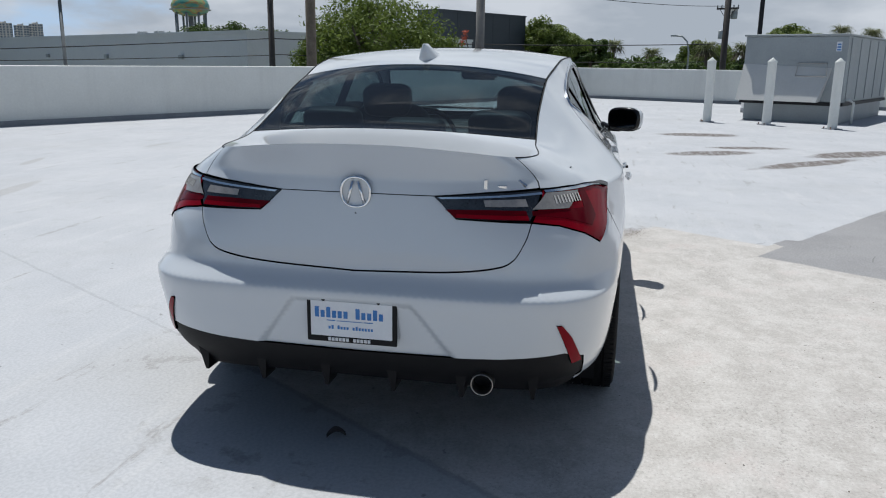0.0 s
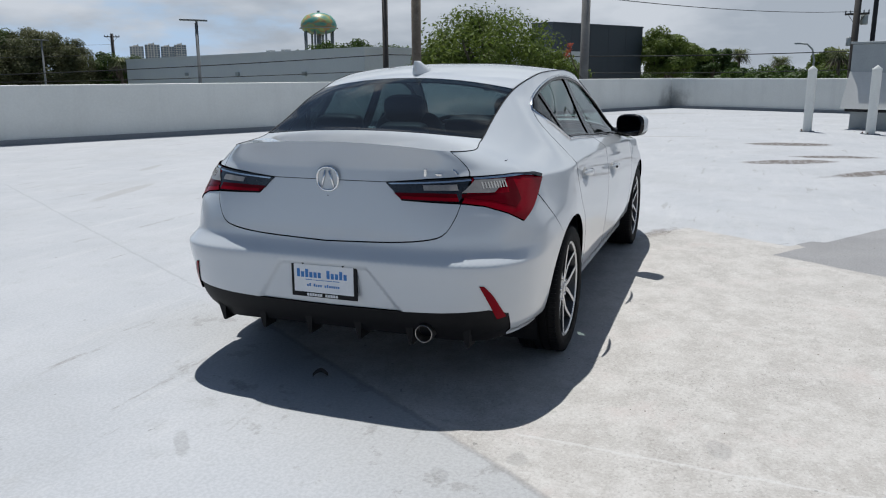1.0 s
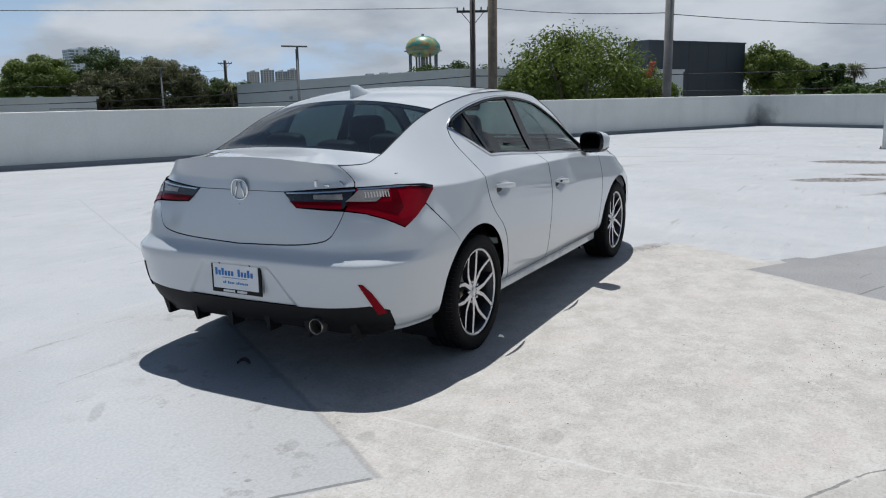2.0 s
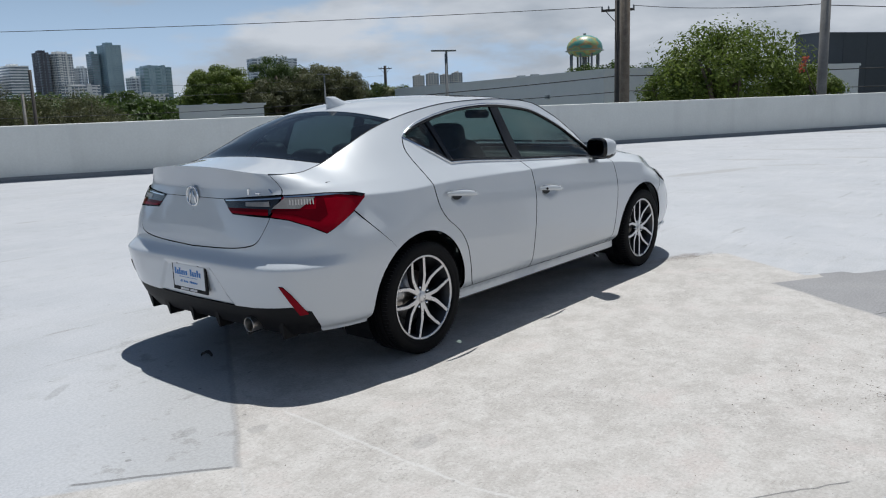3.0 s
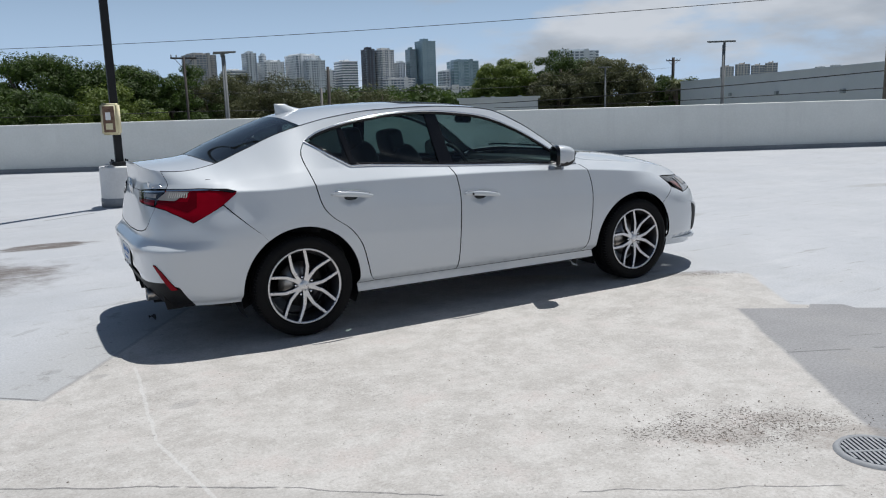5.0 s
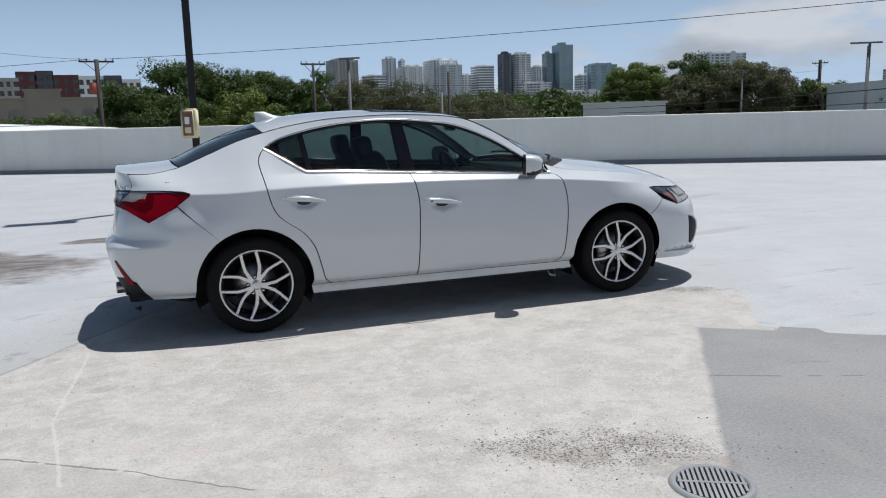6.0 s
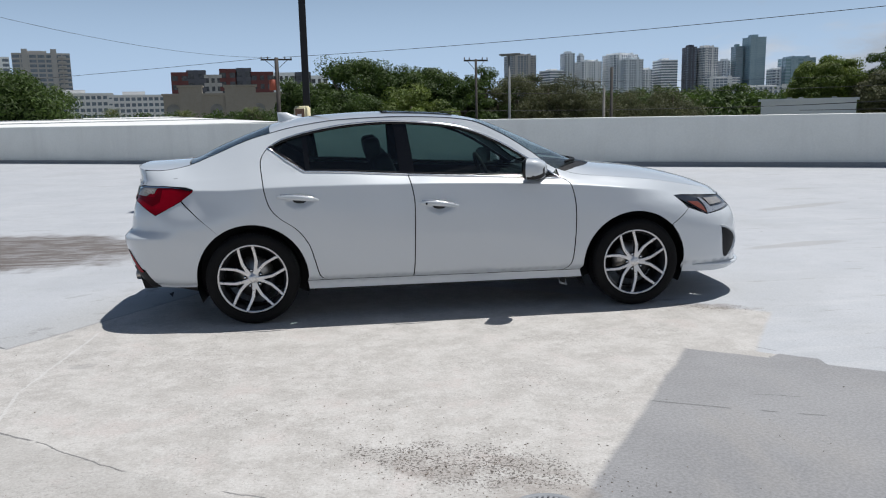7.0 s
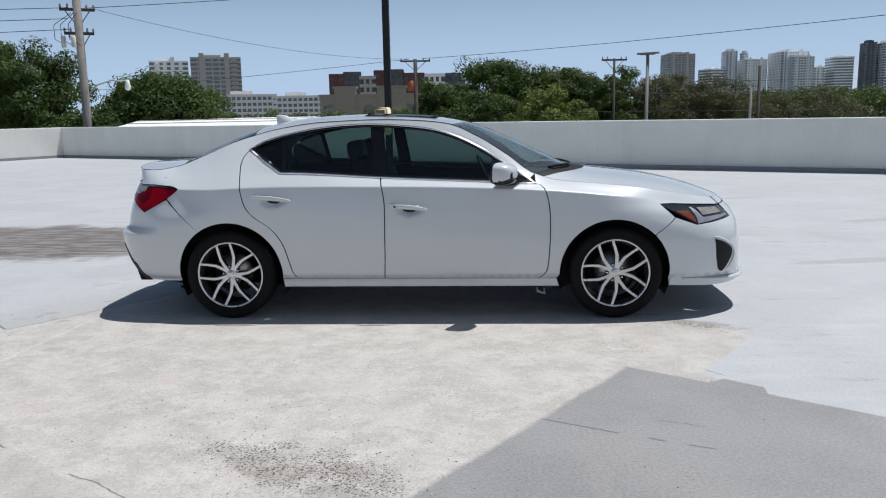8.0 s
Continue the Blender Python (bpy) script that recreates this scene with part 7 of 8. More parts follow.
RED_CAN = surface("red_painted_can", (0.28, 0.055, 0.03), (0.42, 0.10, 0.05), 5, (0.5, 0.7), 0.1, 30)
make_pole(34.3, 16.3, 6.4, 0.15, POLE_DARK, "dark wooden utility pole with a crossarm", [(5.75, 0.85, -62)])
make_pole(19.75, 8.57, 8.0, 0.155, POLE_WOOD, "weathered brown wooden utility pole")
pole_b = make_pole(26.9, 4.31, 7.5, 0.165, POLE_GREY, "weathered grey utility pole with a tuft of red blooms beside it")
RED_BLOOM = leafy("orange_red_blooms", (0.30, 0.05, 0.03), (0.50, 0.12, 0.06))
blooms = new("red_blooms", leaf_cloud("red_blooms", np.random.default_rng(9), [(-0.45, 0.52, 11.25), (-0.40, 0.48, 11.45), (-0.48, 0.60, 11.05)], [0.16, 0.14, 0.14], 40, 0.05, RED_BLOOM))
blooms.parent = pole_b
tagged(blooms, "orange-red blooms of a climber")
bm = bmesh.new()
tube(bm, [(-0.14, 0.1, 10.2), (-0.3, 0.35, 10.7), (-0.45, 0.52, 11.3)], 0.02, 6)
part("climber_stem", bm, BARK, pole_b, "", True)
pole_e = make_pole(52.0, -8.1, 8.5, 0.2, POLE_DARK, "dark utility pole with a transformer", [(4.95, 0.7, 70)])
add_can(pole_e, 0.15, -0.45, 4.3, GALV)
add_can(pole_e, -0.2, 0.35, 3.0, GALV, 0.14, 0.5)
pole_w = make_pole(-5.8, 55.5, 5.6, 0.15, POLE_DARK, "wooden utility pole with crossarm and red transformer", [(5.45, 1.15, 8)])
add_can(pole_w, -0.35, -0.15, 3.2, RED_CAN, 0.26, 0.75)
make_pole(8.9, 52.5, 5.1, 0.085, POLE_DARK, "grey utility pole with a short crossarm", [(5.0, 0.9, 5)])
make_pole(17.4, 47.0, 4.1, 0.10, POLE_DARK, "thin dark utility pole")
make_pole(17.2, 48.0, 2.7, 0.09, POLE_GREY, "thin grey utility pole")
make_pole(76.5, 73.3, 6.5, 0.2, POLE_DARK, "distant utility pole with a small crossarm", [(6.1, 0.9, -45)])
pole_l = make_pole(-17.6, 27.9, 7.8, 0.17, POLE_GREY, "tall grey concrete utility pole with transformers and a street light", [(6.15, 0.7, 30), (5.15, 0.6, 30)])
add_can(pole_l, -0.55, -0.35, 4.55, GALV_PALE_SUNLIT, 0.10, 0.42)
add_can(pole_l, -0.12, -0.30, 4.55, GALV_PALE_SUNLIT, 0.10, 0.42)
bm = bmesh.new()
tube(bm, [(0.1, 0.1, 11.5), (0.45, 0.25, 11.95), (1.0, 0.5, 12.15), (1.6, 0.78, 12.12)], 0.035, 8)
arm = part("street_light_arm", bm, GALV, pole_l, "curved steel street light arm", True)
bm = bmesh.new()
lathe(bm, [(0.0, -0.42), (0.10, -0.38), (0.14, -0.25), (0.10, -0.12), (0.07, 0.05), (0.0, 0.06)], 16)
bmesh.ops.transform(bm, matrix=Matrix.Translation((1.6, 0.78, 12.12)), verts=bm.verts)
part("lamp_bowl", bm, WALL_PAINT, arm, "white glass lamp bowl", True)
bm = bmesh.new()
for dx in (-0.45, -0.15, 0.2):
    tube(bm, [(dx * 0.4, -0.2, 15.0), (dx - 0.5, -0.3, 14.5), (dx - 0.5, -0.3, 13.9), (dx, -0.3, 13.6)], 0.014, 5)
part("jumper_wires", bm, CABLE, pole_l, "", True)


def make_street_lamp(x, y, z, label, size=1.0, turn=0.0):
    lamp = thing("street_lamp", x, y, GROUND_Z, label, "street lamp", turn=turn)
    bm = bmesh.new()
    h = z - GROUND_Z
    tube(bm, [(0, 0, 0), (0, 0, h)], 0.1, 12, radii=[0.12 * size, 0.085 * size])
    part("shaft", bm, LAMP_GREY, lamp, "", True)
    bm = new_box(-0.05, 0.10, -0.05, 0.05, h - 0.05, h + 0.16)
    part("bracket", bm, LAMP_GREY, lamp)
    part("lamp_head", new_box(-1.15 * size, 0.30 * size, -0.22, 0.22, h + 0.14, h + 0.24, m=pose(0, 0, 0, 0, 1.5, 0)), LAMP_GREY, lamp, "", False, 0.03)
    return lamp


make_street_lamp(40.54, 33.05, 4.75, "grey steel street lamp with a flat led head", 1.25, -55)
make_street_lamp(58.2, 65.6, 4.7, "grey steel street lamp behind the wall", 1.0, -50)
make_street_lamp(10.0, 45.7, 4.75, "grey steel street lamp with a flat led head", 0.95, 170)
make_street_lamp(10.6, 48.6, 4.9, "thin grey street lamp", 0.7, 170)
lamp_bend = thing("street_lamp", 54.8, -6.1, GROUND_Z, "small curved street lamp among palms", "street lamp")
bm = bmesh.new()
tube(bm, [(0, 0, 0), (0, 0, 11.2), (0, 0.15, 11.9), (0, 0.5, 12.25), (0, 0.95, 12.3)], 0.06, 8)
part("shaft", bm, GALV, lamp_bend, "", True)
part("lamp_head", new_box(-0.1, 0.1, 0.85, 1.3, 12.24, 12.34), GALV, lamp_bend)


def make_cable(a, b, sag, r, label):
    bm = bmesh.new()
    a, b = Vector(a), Vector(b)
    pts = []
    for k in range(25):
        f = k / 24
        p = a.lerp(b, f)
        p.z -= sag * 4 * f * (1 - f)
        pts.append(p)
    tube(bm, pts, r, 5)
    me = mesh_of(bm, "power_cable", CABLE)
    ob = new("power_cable", me)
    tagged(ob, label, "cable")
    return ob


hi = "black overhead power cable strung between poles"
lo = "thick black telephone cable strung between poles"
make_cable((33.9, 17.0, 5.95), (-5.3, 55.5, 5.62), 0.35, 0.016, hi)
make_cable((-6.3, 55.4, 5.6), (-70, 76, 3.6), 0.5, 0.016, hi)
make_cable((34.7, 15.6, 5.95), (26.9, 4.3, 4.35), 0.15, 0.016, hi)
make_cable((26.9, 4.3, 4.3), (52.0, -8.1, 5.1), 0.25, 0.016, hi)
make_cable((34.3, 16.3, 2.38), (33.0, 50.0, 1.28), 0.15, 0.028, lo)
make_cable((34.3, 16.3, 1.55), (33.0, 50.0, 0.9), 0.15, 0.022, lo)
make_cable((34.3, 16.3, 2.38), (52.0, -8.1, 2.7), 0.2, 0.028, lo)
make_cable((34.3, 16.3, 1.6), (52.0, -8.1, 1.55), 0.2, 0.022, lo)
make_cable((8.9, 52.5, 2.6), (76.5, 73.3, 4.0), 0.5, 0.018, hi)
make_cable((8.9, 52.5, 1.35), (33.0, 50.0, 1.28), 0.1, 0.022, lo)
make_cable((-5.8, 55.5, 1.35), (8.9, 52.5, 1.35), 0.05, 0.022, lo)
make_cable((8.9, 52.5, 3.5), (76.5, 73.3, 5.2), 0.6, 0.012, hi)
make_cable((-17.4, 28.2, 6.3), (-6.2, 55.3, 5.6), 0.6, 0.010, hi)
for dz in (0.0, 0.45, 0.9):
    make_cable((-17.9, 27.6, 5.3 + dz), (-42, 14, 3.6 + dz * 1.3), 0.1, 0.014, hi)
make_cable((-17.2, 28.2, 6.25), (10, 33, 8.3), 0.2, 0.014, hi)

# ---- buildings ----
# CONCRETE_PALE, CONCRETE_GREY and CITY_GLASS carry distance haze in their lightened colours
CONCRETE_PALE = surface("haze_pale_tower_render", (0.80, 0.82, 0.83), (0.86, 0.87, 0.88), 0.05, (0.7, 0.9), 0, 1)
CONCRETE_GREY = surface("haze_grey_tower_render", (0.60, 0.64, 0.68), (0.68, 0.72, 0.75), 0.05, (0.7, 0.9), 0, 1)
CONCRETE_BROWN = surface("grey_brown_tower_render", (0.38, 0.37, 0.36), (0.46, 0.45, 0.44), 0.05, (0.7, 0.9), 0, 1)
BRICK_RED = surface("red_brown_render", (0.120, 0.042, 0.042), (0.165, 0.058, 0.056), 0.1, (0.7, 0.9), 0, 1)
SLATE = surface("dark_slate_render", (0.085, 0.09, 0.11), (0.12, 0.125, 0.15), 0.1, (0.7, 0.9), 0, 1)
BEIGE_WALL = surface("beige_stucco", (0.28, 0.25, 0.21), (0.35, 0.315, 0.27), 0.1, (0.75, 0.9), 0, 2)
WHITE_WALL = surface("white_stucco", (0.66, 0.66, 0.66), (0.74, 0.74, 0.73), 0.1, (0.7, 0.9), 0, 2)
CITY_GLASS = surface("haze_lightened_window_glass", (0.13, 0.165, 0.21), (0.20, 0.245, 0.30), 0.08, (0.2, 0.35), 0, 0.6)
BLUE_GLASS = surface("blue_green_curtain_wall", (0.20, 0.29, 0.34), (0.27, 0.37, 0.42), 0.05, (0.2, 0.35), 0, 0.6)
CONCRETE_TAN = surface("tan_tower_render", (0.60, 0.57, 0.53), (0.68, 0.65, 0.61), 0.05, (0.7, 0.9), 0, 1)
DARK_GLASS = surface("dark_window_glass", (0.05, 0.055, 0.065), (0.09, 0.10, 0.115), 0.2, (0.2, 0.35), 0, 1)
TEAL_GLASS = surface("teal_tower_glass", (0.13, 0.22, 0.25), (0.18, 0.28, 0.31), 0.08, (0.12, 0.25), 0, 0.6)


def make_building(x, y, w, d, top, floors, bays, wall, pane, label, name="tower_block", band=0.45, pier=0.3, base=GROUND_Z, roof=True, turn=None):
    """A block with recessed glass, a proud slab band for each storey and piers between the bays."""
    if turn is None:
        turn = math.degrees(math.atan2(y + 4, x + 2)) - 90
        if math.hypot(x, y) > 1000 and top > 55:
            # stands askew to the line of sight and shows two faces
            off = 24 + 8 * math.sin(x * 0.37)
            c, s2 = math.cos(radians(off)), math.sin(radians(off))
            d = min(d, 0.42 * w / s2)
            w = (w - d * s2) / c
            turn += off
    house = thing(name, x, y, base, label, "building", turn=turn)
    h = top - base
    far = math.hypot(x, y) > 600
    if far and bays:
        band = 0.26 + 0.14 * (0.5 + 0.5 * math.sin(x * 0.9))
        pier = 0.34 + 0.16 * math.sin(y * 0.71)
        # lift and stair shafts that stand proud and rise over the roof
        for f in ((-0.28, 0.22) if w > 30 else (0.1,)):
            part("shaft", new_box(f * w - w * 0.05, f * w + w * 0.05, -d / 2 - 0.8, d / 2 + 0.8, 0, h + 3), wall, house)
        # stacked balconies
        bx = w * (0.36 if w > 30 else -0.3)
        me = mesh_of(new_box(bx - w * 0.07, bx + w * 0.07, -d / 2 - 1.9, -d / 2, 0, h / floors * 0.34), "balcony", wall, False)
        for k in range(1, floors):
            o = new("balcony", me)
            o.parent, o.matrix_basis = house, Matrix.Translation((0, 0, h / floors * k))
    part("glazing", new_box(-w / 2 + 0.3, w / 2 - 0.3, -d / 2 + 0.3, d / 2 - 0.3, 0, h - 0.3), pane, house)
    fh = h / floors
    me = mesh_of(new_box(-w / 2, w / 2, -d / 2, d / 2, 0, fh * band), "floor_band", wall, False)
    for k in range(floors):
        o = new("floor_band", me)
        o.parent, o.matrix_basis = house, Matrix.Translation((0, 0, fh * (k + 1) - fh * band))
    if bays:
        bw = w / bays
        me = mesh_of(new_box(-bw * pier / 2, bw * pier / 2, -d / 2 - 0.15, d / 2 + 0.15, 0, h - 0.1), "pier", wall, False)
        for k in range(1, bays):
            o = new("pier", me)
            o.parent, o.matrix_basis = house, Matrix.Translation((-w / 2 + k * bw, 0, 0))
        side = max(2, int(bays * d / w))
        me = mesh_of(new_box(-w / 2 - 0.15, w / 2 + 0.15, -bw * pier / 2, bw * pier / 2, 0, h - 0.1), "pier", wall, False)
        for k in range(1, side):
            o = new("pier", me)
            o.parent, o.matrix_basis = house, Matrix.Translation((0, -d / 2 + d * k / side, 0))
    if roof:
        rw, rd = w * 0.36, d * 0.5
        part("roof_house", new_box(-rw / 2 - w * 0.08, rw / 2 - w * 0.08, -rd / 2, rd / 2, h - 0.2, h + max(2.0, h * 0.035)), wall, house)
    return house


pale, glassy = "pale high-rise with stacked balconies, far off in haze", "blue-grey glass high-rise far off in haze"
for a in (
    (320.9, 1458.6, 60, 40, 98, 26, 8, CONCRETE_BROWN, CITY_GLASS, "brown-grey high-rise with balconies"),
    (379.4, 1444.6, 50, 40, 70, 17, 0, CONCRETE_PALE, CITY_GLASS, "pale mid-rise office with window bands"),
    (405.2, 1437.7, 27, 30, 100, 28, 4, CONCRETE_GREY, CITY_GLASS, glassy),
    (428.0, 1431.0, 14, 24, 96, 26, 3, CONCRETE_GREY, CITY_GLASS, glassy),
    (441.0, 1427.0, 50, 40, 84, 22, 9, CONCRETE_PALE, CITY_GLASS, pale),
    (495.4, 1408.9, 64, 44, 94, 24, 11, CONCRETE_PALE, CITY_GLASS, pale),
    (505.0, 1380.0, 44, 40, 84, 22, 8, CONCRETE_GREY, CITY_GLASS, pale),
    (538.3, 1393.5, 24, 30, 67, 18, 4, CONCRETE_PALE, CITY_GLASS, pale),
    (569.2, 1381.1, 44, 40, 82, 20, 0, CONCRETE_PALE, CITY_GLASS, "white office tower with long window bands"),
    (607.0, 1364.5, 26, 36, 103, 27, 3, SLATE, CITY_GLASS, "dark slate tower wing"),
    (632.0, 1352.5, 42, 36, 101, 27, 7, WHITE_WALL, CITY_GLASS, "white high-rise with a grid of windows"),
    (662.0, 1345.0, 22, 30, 78, 20, 4, CONCRETE_GREY, CITY_GLASS, glassy),
    (650.0, 1325.0, 60, 30, 48, 12, 9, WHITE_WALL, CITY_GLASS, "white mid-rise with a window grid"),
    (679.1, 1330.7, 21, 26, 101, 30, 0, TEAL_GLASS, CITY_GLASS, glassy),
    (703.1, 1318.1, 39, 30, 115, 34, 0, BLUE_GLASS, BLUE_GLASS, glassy),
    (735.0, 1300.0, 30, 26, 60, 15, 4, CONCRETE_PALE, CITY_GLASS, pale),
    (762.9, 1284.3, 60, 40, 77, 16, 3, BLUE_GLASS, TEAL_GLASS, "dark teal glass office block"),
    (690.0, 1240.0, 120, 30, 30, 7, 16, WHITE_WALL, CITY_GLASS, "low white block with dark windows"),
    (931.3, 1167.8, 90, 40, 88, 20, 9, CONCRETE_GREY, CITY_GLASS, "grey mid-rise slab behind trees"),
    (1126.0, 985.0, 22, 30, 50, 15, 5, CONCRETE_TAN, CITY_GLASS, "tan apartment tower with rounded tops"),
    (1142.0, 965.0, 24, 30, 53, 16, 5, CONCRETE_TAN, CITY_GLASS, "tan apartment tower with rounded tops"),
    (1157.0, 945.0, 22, 30, 50, 15, 5, CONCRETE_TAN, CITY_GLASS, "tan apartment tower with rounded tops"),
    (1170.0, 928.0, 20, 30, 53, 16, 5, CONCRETE_TAN, CITY_GLASS, "tan apartment tower with rounded tops"),
    (270.0 - 540.0, 639.2, 30, 24, 48, 16, 5, CONCRETE_PALE, CITY_GLASS, "pale wing of an apartment tower"),
    (-235.0, 652.5, 40, 26, 51, 17, 7, CONCRETE_BROWN, CITY_GLASS, "grey-brown apartment tower with balconies"),
    (-399.6, 600.0, 40, 26, 60, 18, 6, CONCRETE_PALE, CITY_GLASS, pale),
    (-152.0, 470.0, 36, 20, 15.2, 7, 12, WHITE_WALL, CITY_GLASS, "white low-rise flats with small windows"),
    (-121.0, 478.5, 34, 20, 14.0, 7, 11, WHITE_WALL, CITY_GLASS, "white low-rise flats with small windows"),
    (-190.0, 455.0, 40, 20, 12.5, 6, 12, WHITE_WALL, CITY_GLASS, "white low-rise flats with small windows"),
    (-69.0, 337.0, 6.5, 14, 19.0, 8, 2, BRICK_RED, DARK_GLASS, "red and slate apartment block", "apartment_bay", 0.42, 0.45, GROUND_Z, False),
    (-62.5, 338.3, 7.5, 14, 19.8, 8, 2, SLATE, DARK_GLASS, "slate stair tower of an apartment block", "apartment_bay", 0.42, 0.45, GROUND_Z, False),
    (-56.0, 339.5, 7.0, 14, 18.0, 8, 3, CONCRETE_BROWN, DARK_GLASS, "pale bay of an apartment block", "apartment_bay", 0.42, 0.45, GROUND_Z, False),
    (-50.0, 340.5, 6.5, 14, 20.3, 8, 2, BRICK_RED, DARK_GLASS, "red bay of an apartment block", "apartment_bay", 0.42, 0.45, GROUND_Z, False),
    (-43.5, 341.3, 6.0, 14, 20.6, 8, 2, SLATE, DARK_GLASS, "slate stair tower of an apartment block", "apartment_bay", 0.42, 0.45, GROUND_Z, False),
    (-36.0, 342.0, 9.0, 14, 19.0, 8, 3, BRICK_RED, DARK_GLASS, "red bay of an apartment block", "apartment_bay", 0.42, 0.45, GROUND_Z, False),
    (-27.0, 342.9, 9.0, 14, 18.6, 8, 4, CONCRETE_PALE, DARK_GLASS, "pale bay of an apartment block", "apartment_bay", 0.42, 0.45, GROUND_Z, False),
    (-19.0, 343.4, 6.5, 14, 18.7, 8, 2, SLATE, DARK_GLASS, "slate bay of an apartment block", "apartment_bay", 0.42, 0.45, GROUND_Z, False),
    (-12.0, 343.6, 7.0, 14, 17.2, 8, 3, CONCRETE_PALE, DARK_GLASS, "pale bay of an apartment block", "apartment_bay", 0.42, 0.45, GROUND_Z, False),
):
    make_building(*a)


def make_beige_hall():
    hall = thing("beige_hall", -33.5, 241.0, GROUND_Z, "beige stucco hall with arched recesses and raised corner blocks", "building", turn=7.5)
    part("wall", new_box(-20.5, 20.5, -8, 8, 0, 16.2), BEIGE_WALL, hall)
    part("cornice", new_box(-20.9, 20.9, -8.4, 8.4, 16.2, 16.8), BEIGE_WALL, hall)
    for x, w in ((-13.0, 3.2), (1.0, 4.4), (18.0, 3.2)):
        block = part("corner_block", new_box(x - w, x + w, -8.3, -2, 0, 18.6), BEIGE_WALL, hall)
        part("cap", new_box(x - w - 0.4, x + w + 0.4, -8.7, -1.6, 18.6, 19.1), BEIGE_WALL, block)
    for k in range(7):
        x = -18 + 6 * k
        bm = bmesh.new()
        pts = [(x - 1.8, 7.5), (x + 1.8, 7.5)] + [(x + 1.8 * math.cos(a), 12.0 + 1.8 * math.sin(a)) for a in np.linspace(0, math.pi, 12)]
        f = bm.faces.new([bm.verts.new((px, -8.02, pz)) for px, pz in pts])
        bmesh.ops.solidify(bm, geom=[f], thickness=-0.25)
        part("arched_window", bm, CONCRETE_BROWN, hall, "dark arched recess")


make_beige_hall()


def make_long_hall():
    """The long windowless grey building with its brighter long face and a shaded end."""
    a, b = Vector((43.9, 22.2, 0)), Vector((70.6, 66.1, 0))
    turn = math.degrees(math.atan2(b.y - a.y, b.x - a.x))
    L = (b - a).length
    hall = thing("long_hall", a.x, a.y, GROUND_Z, "long windowless pale grey building with a flat roof", "building", turn=turn)
    h = 2.97 - GROUND_Z
    part("wall", new_box(0, L, -22, 0, 0, h), GREY_WALL, hall)
    part("roof_edge", new_box(-0.08, L + 0.08, -22.08, 0.08, h, h + 0.18), GREY_WALL, hall)
    for k in range(3):
        part("wall_lamp", new_box(8 + 12 * k, 8.5 + 12 * k, 0.0, 0.2, h - 1.7, h - 1.4), GALV, hall)
    for k in (20, 23):
        part("roof_vent", new_box(k, k + 0.7, -5, -4.4, h + 0.1, h + 0.6), GALV, hall)


make_long_hall()


def make_dark_hall():
    hall = thing("dark_hall", 62.3, 13.6, GROUND_Z, "charcoal clad box building with a flat roof", "building", turn=-30.3)
    h = 5.50 - GROUND_Z
    part("wall", new_box(0, 12.3, 0.0, 2.4, 0, h), CHARCOAL_WALL, hall)
    part("parapet_cap", new_box(-0.06, 12.36, -0.06, 2.46, h, h + 0.12), CHARCOAL_WALL, hall)
    for k in range(1, 5):
        part("cladding_joint", new_box(12.3 * k / 5 - 0.02, 12.3 * k / 5 + 0.02, -0.015, 0.01, 0, h - 0.05), CHARCOAL_WALL, hall)


make_dark_hall()


def make_flat_roofs():
    shed = thing("flat_roofed_hall", -14.75, 24.5, GROUND_Z, "hall with a white shallow roof just beyond the parapet", "building", turn=22)
    part("wall", new_box(0, 12, 0, 26, 0, 10.0), WHITE_WALL, shed)
    # a shallow roof that rises away from the deck
    bm = bmesh.new()
    vs = [bm.verts.new(v) for v in ((-0.1, -0.1, 10.0), (12.1, -0.1, 10.0), (12.1, 26.1, 10.0), (-0.1, 26.1, 10.0), (-0.1, -0.1, 10.08), (12.1, -0.1, 10.08), (12.1, 26.1, 10.40), (-0.1, 26.1, 10.40))]
    for f in ((3, 2, 1, 0), (4, 5, 6, 7), (0, 1, 5, 4), (1, 2, 6, 5), (2, 3, 7, 6), (3, 0, 4, 7)):
        bm.faces.new([vs[k] for k in f])
    part("roof", bm, WHITE_WALL, shed, "white roof membrane")
    for f in (0.35, 0.7):
        part("roof_rib", new_box(0.0, 12.0, 26 * f, 26 * f + 0.12, 10.08 + 0.32 * f, 10.12 + 0.32 * f), GALV, shed)
    low = thing("low_grey_hall", 36.5, 60.0, GROUND_Z, "low grey flat-roofed building among trees", "building", turn=-32)
    part("wall", new_box(-0.8, 6.4, -3, 8, 0, 10.6), GREY_WALL, low)
    part("roof_edge", new_box(-1.0, 6.6, -3.2, 8.2, 10.6, 10.8), GREY_WALL, low)
    for k in (1.2, 2.1, 4.6):
        part("roof_vent", new_box(k, k + 0.35, -2.9, -2.5, 10.2, 10.9), GALV, low)


make_flat_roofs()


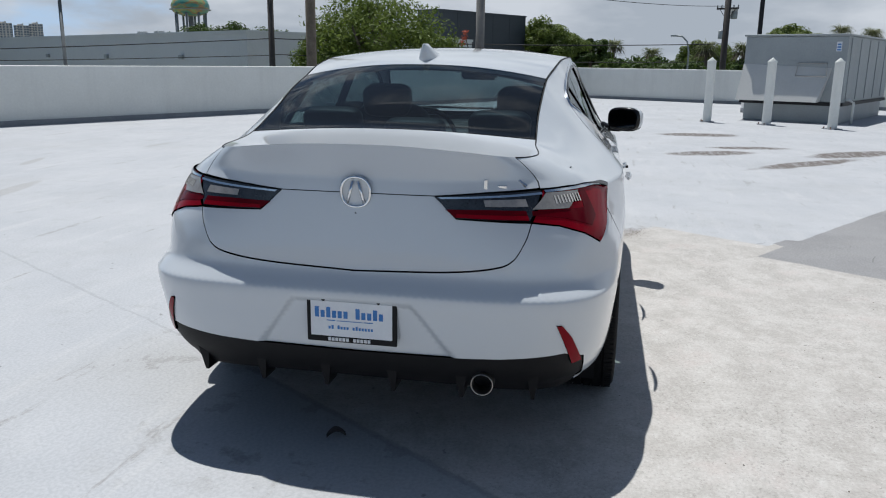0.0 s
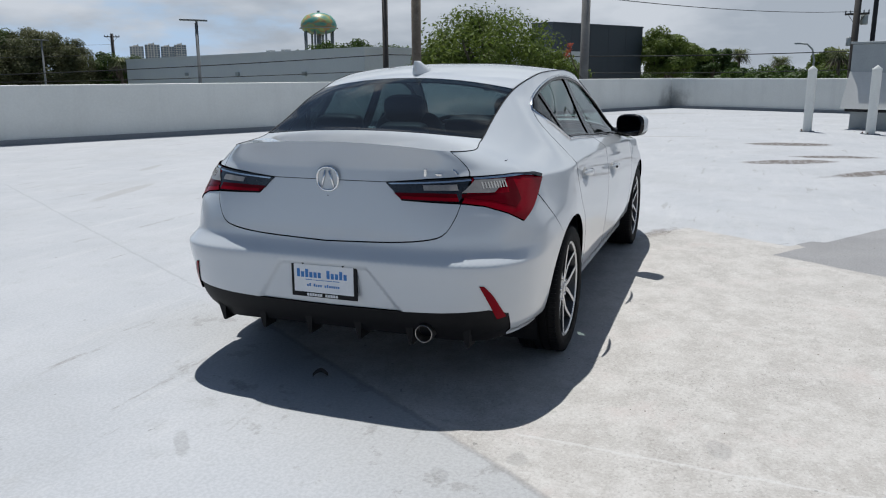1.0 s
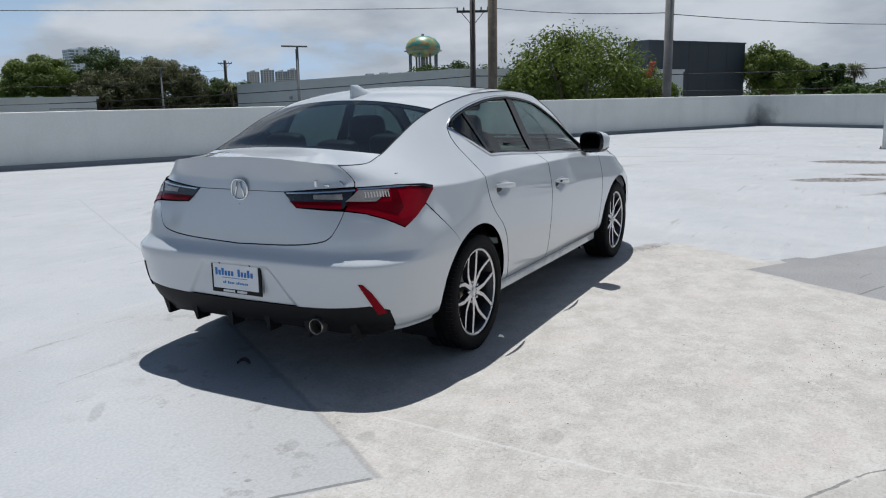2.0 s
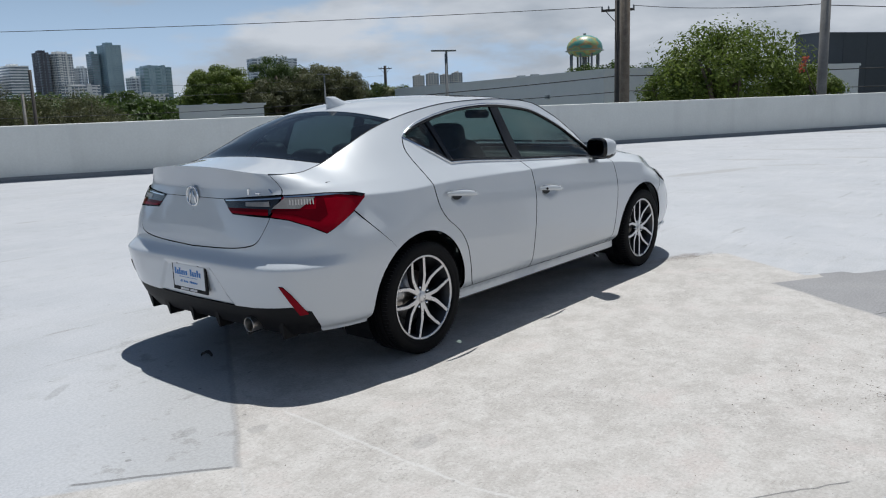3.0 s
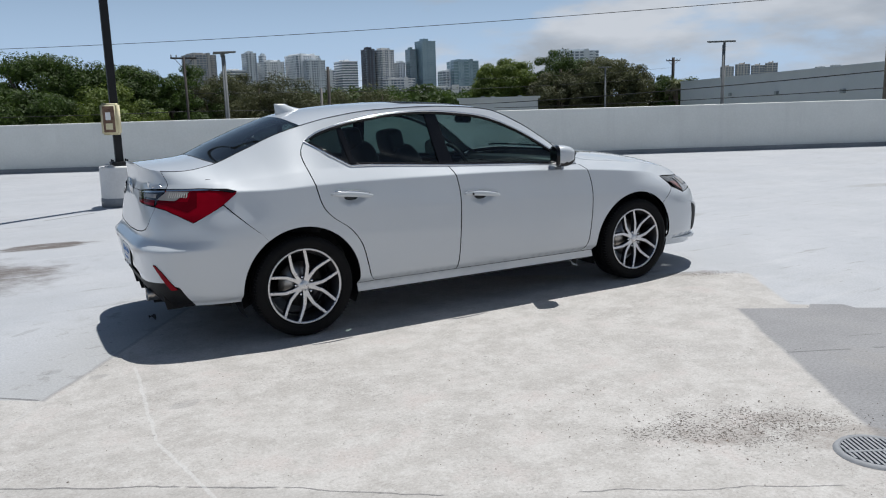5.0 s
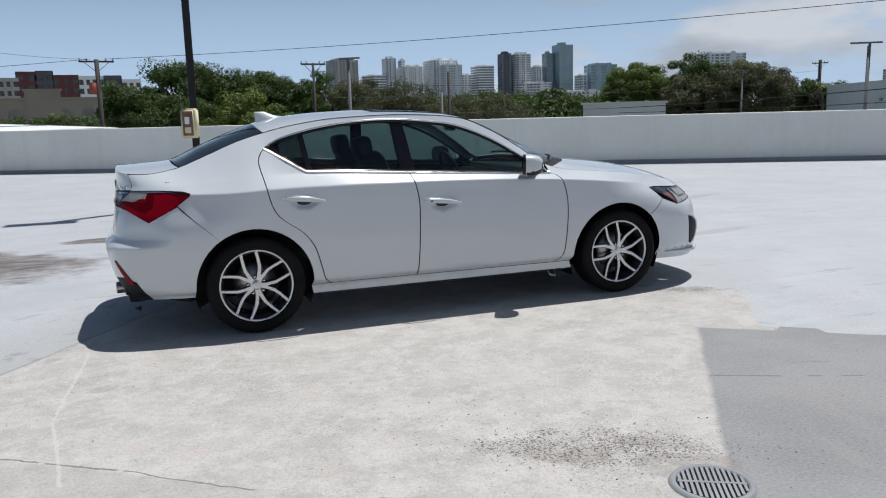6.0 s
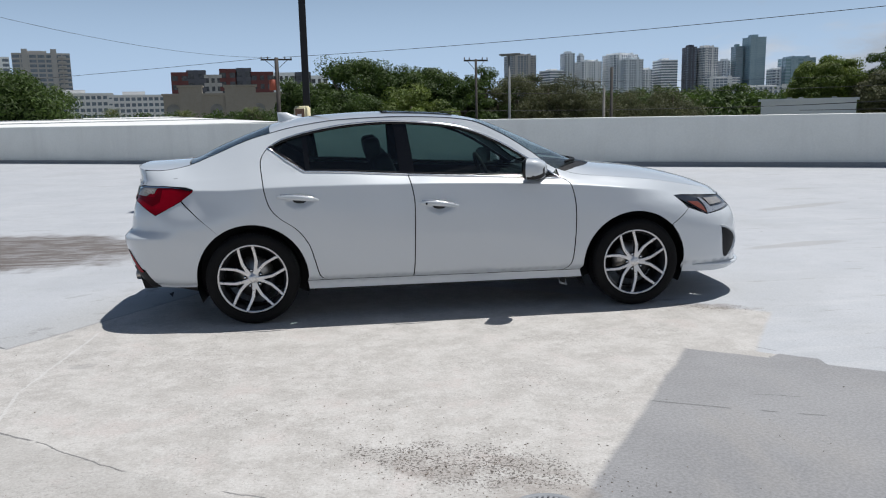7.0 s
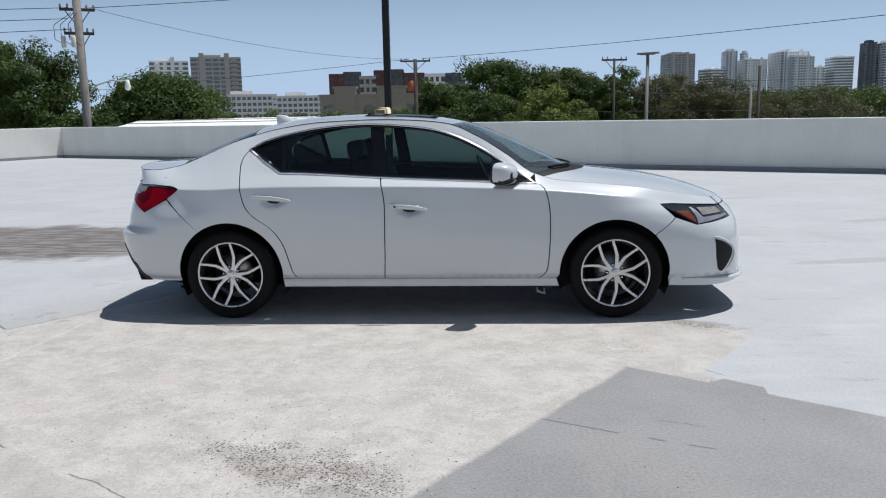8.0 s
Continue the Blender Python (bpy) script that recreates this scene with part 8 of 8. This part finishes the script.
def make_water_tower():
    """A painted tank on columns."""
    m, nt, b = nodes_of("painted_tank")
    G = Graph(nt)
    co = nt.nodes.new("ShaderNodeTexCoord").outputs["Object"]
    n = G.noise(co, 0.16, 2, 0.5, (1, 1, 2.2))
    ramp = nt.nodes.new("ShaderNodeValToRGB")
    ramp.color_ramp.elements[0].position, ramp.color_ramp.elements[0].color = 0.36, (0.05, 0.24, 0.22, 1)
    ramp.color_ramp.elements[1].position, ramp.color_ramp.elements[1].color = 0.68, (0.12, 0.30, 0.26, 1)
    for pos, c in ((0.45, (0.16, 0.34, 0.22, 1)), (0.49, (0.45, 0.24, 0.10, 1)), (0.54, (0.36, 0.44, 0.16, 1))):
        ramp.color_ramp.elements.new(pos).color = c
    nt.links.new(n, ramp.inputs["Fac"])
    nt.links.new(ramp.outputs["Color"], b.inputs["Base Color"])
    b.inputs["Roughness"].default_value = 0.4
    tower = thing("water_tower", 257.2, 144.0, GROUND_Z, "water tower with a tank painted in green, orange and yellow swirls", "water tower")
    z = 15.6 - GROUND_Z
    bm = bmesh.new()
    lathe(bm, [(0.0, z), (3.0, z + 0.2), (5.6, z + 1.2), (6.45, z + 2.3), (6.5, z + 3.6), (6.0, z + 5.0), (4.6, z + 6.6), (2.4, z + 7.5), (0.0, z + 7.8)], 48)
    part("tank", bm, m, tower, "painted steel tank", True)
    bm = bmesh.new()
    lathe(bm, [(6.5, z + 2.1), (7.0, z + 2.1), (7.0, z + 2.35), (6.5, z + 2.35)], 48)
    part("walkway", bm, GALV, tower)
    bm = bmesh.new()
    lathe(bm, [(0.5, z + 7.7), (0.5, z + 8.4), (0.0, z + 8.5)], 12)
    part("vent", bm, GALV, tower)
    for k in range(8):
        a = 2 * math.pi * (k + 0.3) / 8
        bm = bmesh.new()
        tube(bm, [(5.2 * math.cos(a), 5.2 * math.sin(a), 0), (5.2 * math.cos(a), 5.2 * math.sin(a), z + 1.3)], 0.38, 10)
        part("leg", bm, GREY_PAINT, tower, "", True)
    bm = bmesh.new()
    tube(bm, [(0, 0, 0), (0, 0, z + 0.2)], 0.9, 16)
    part("riser", bm, GREY_PAINT, tower, "", True)


make_water_tower()
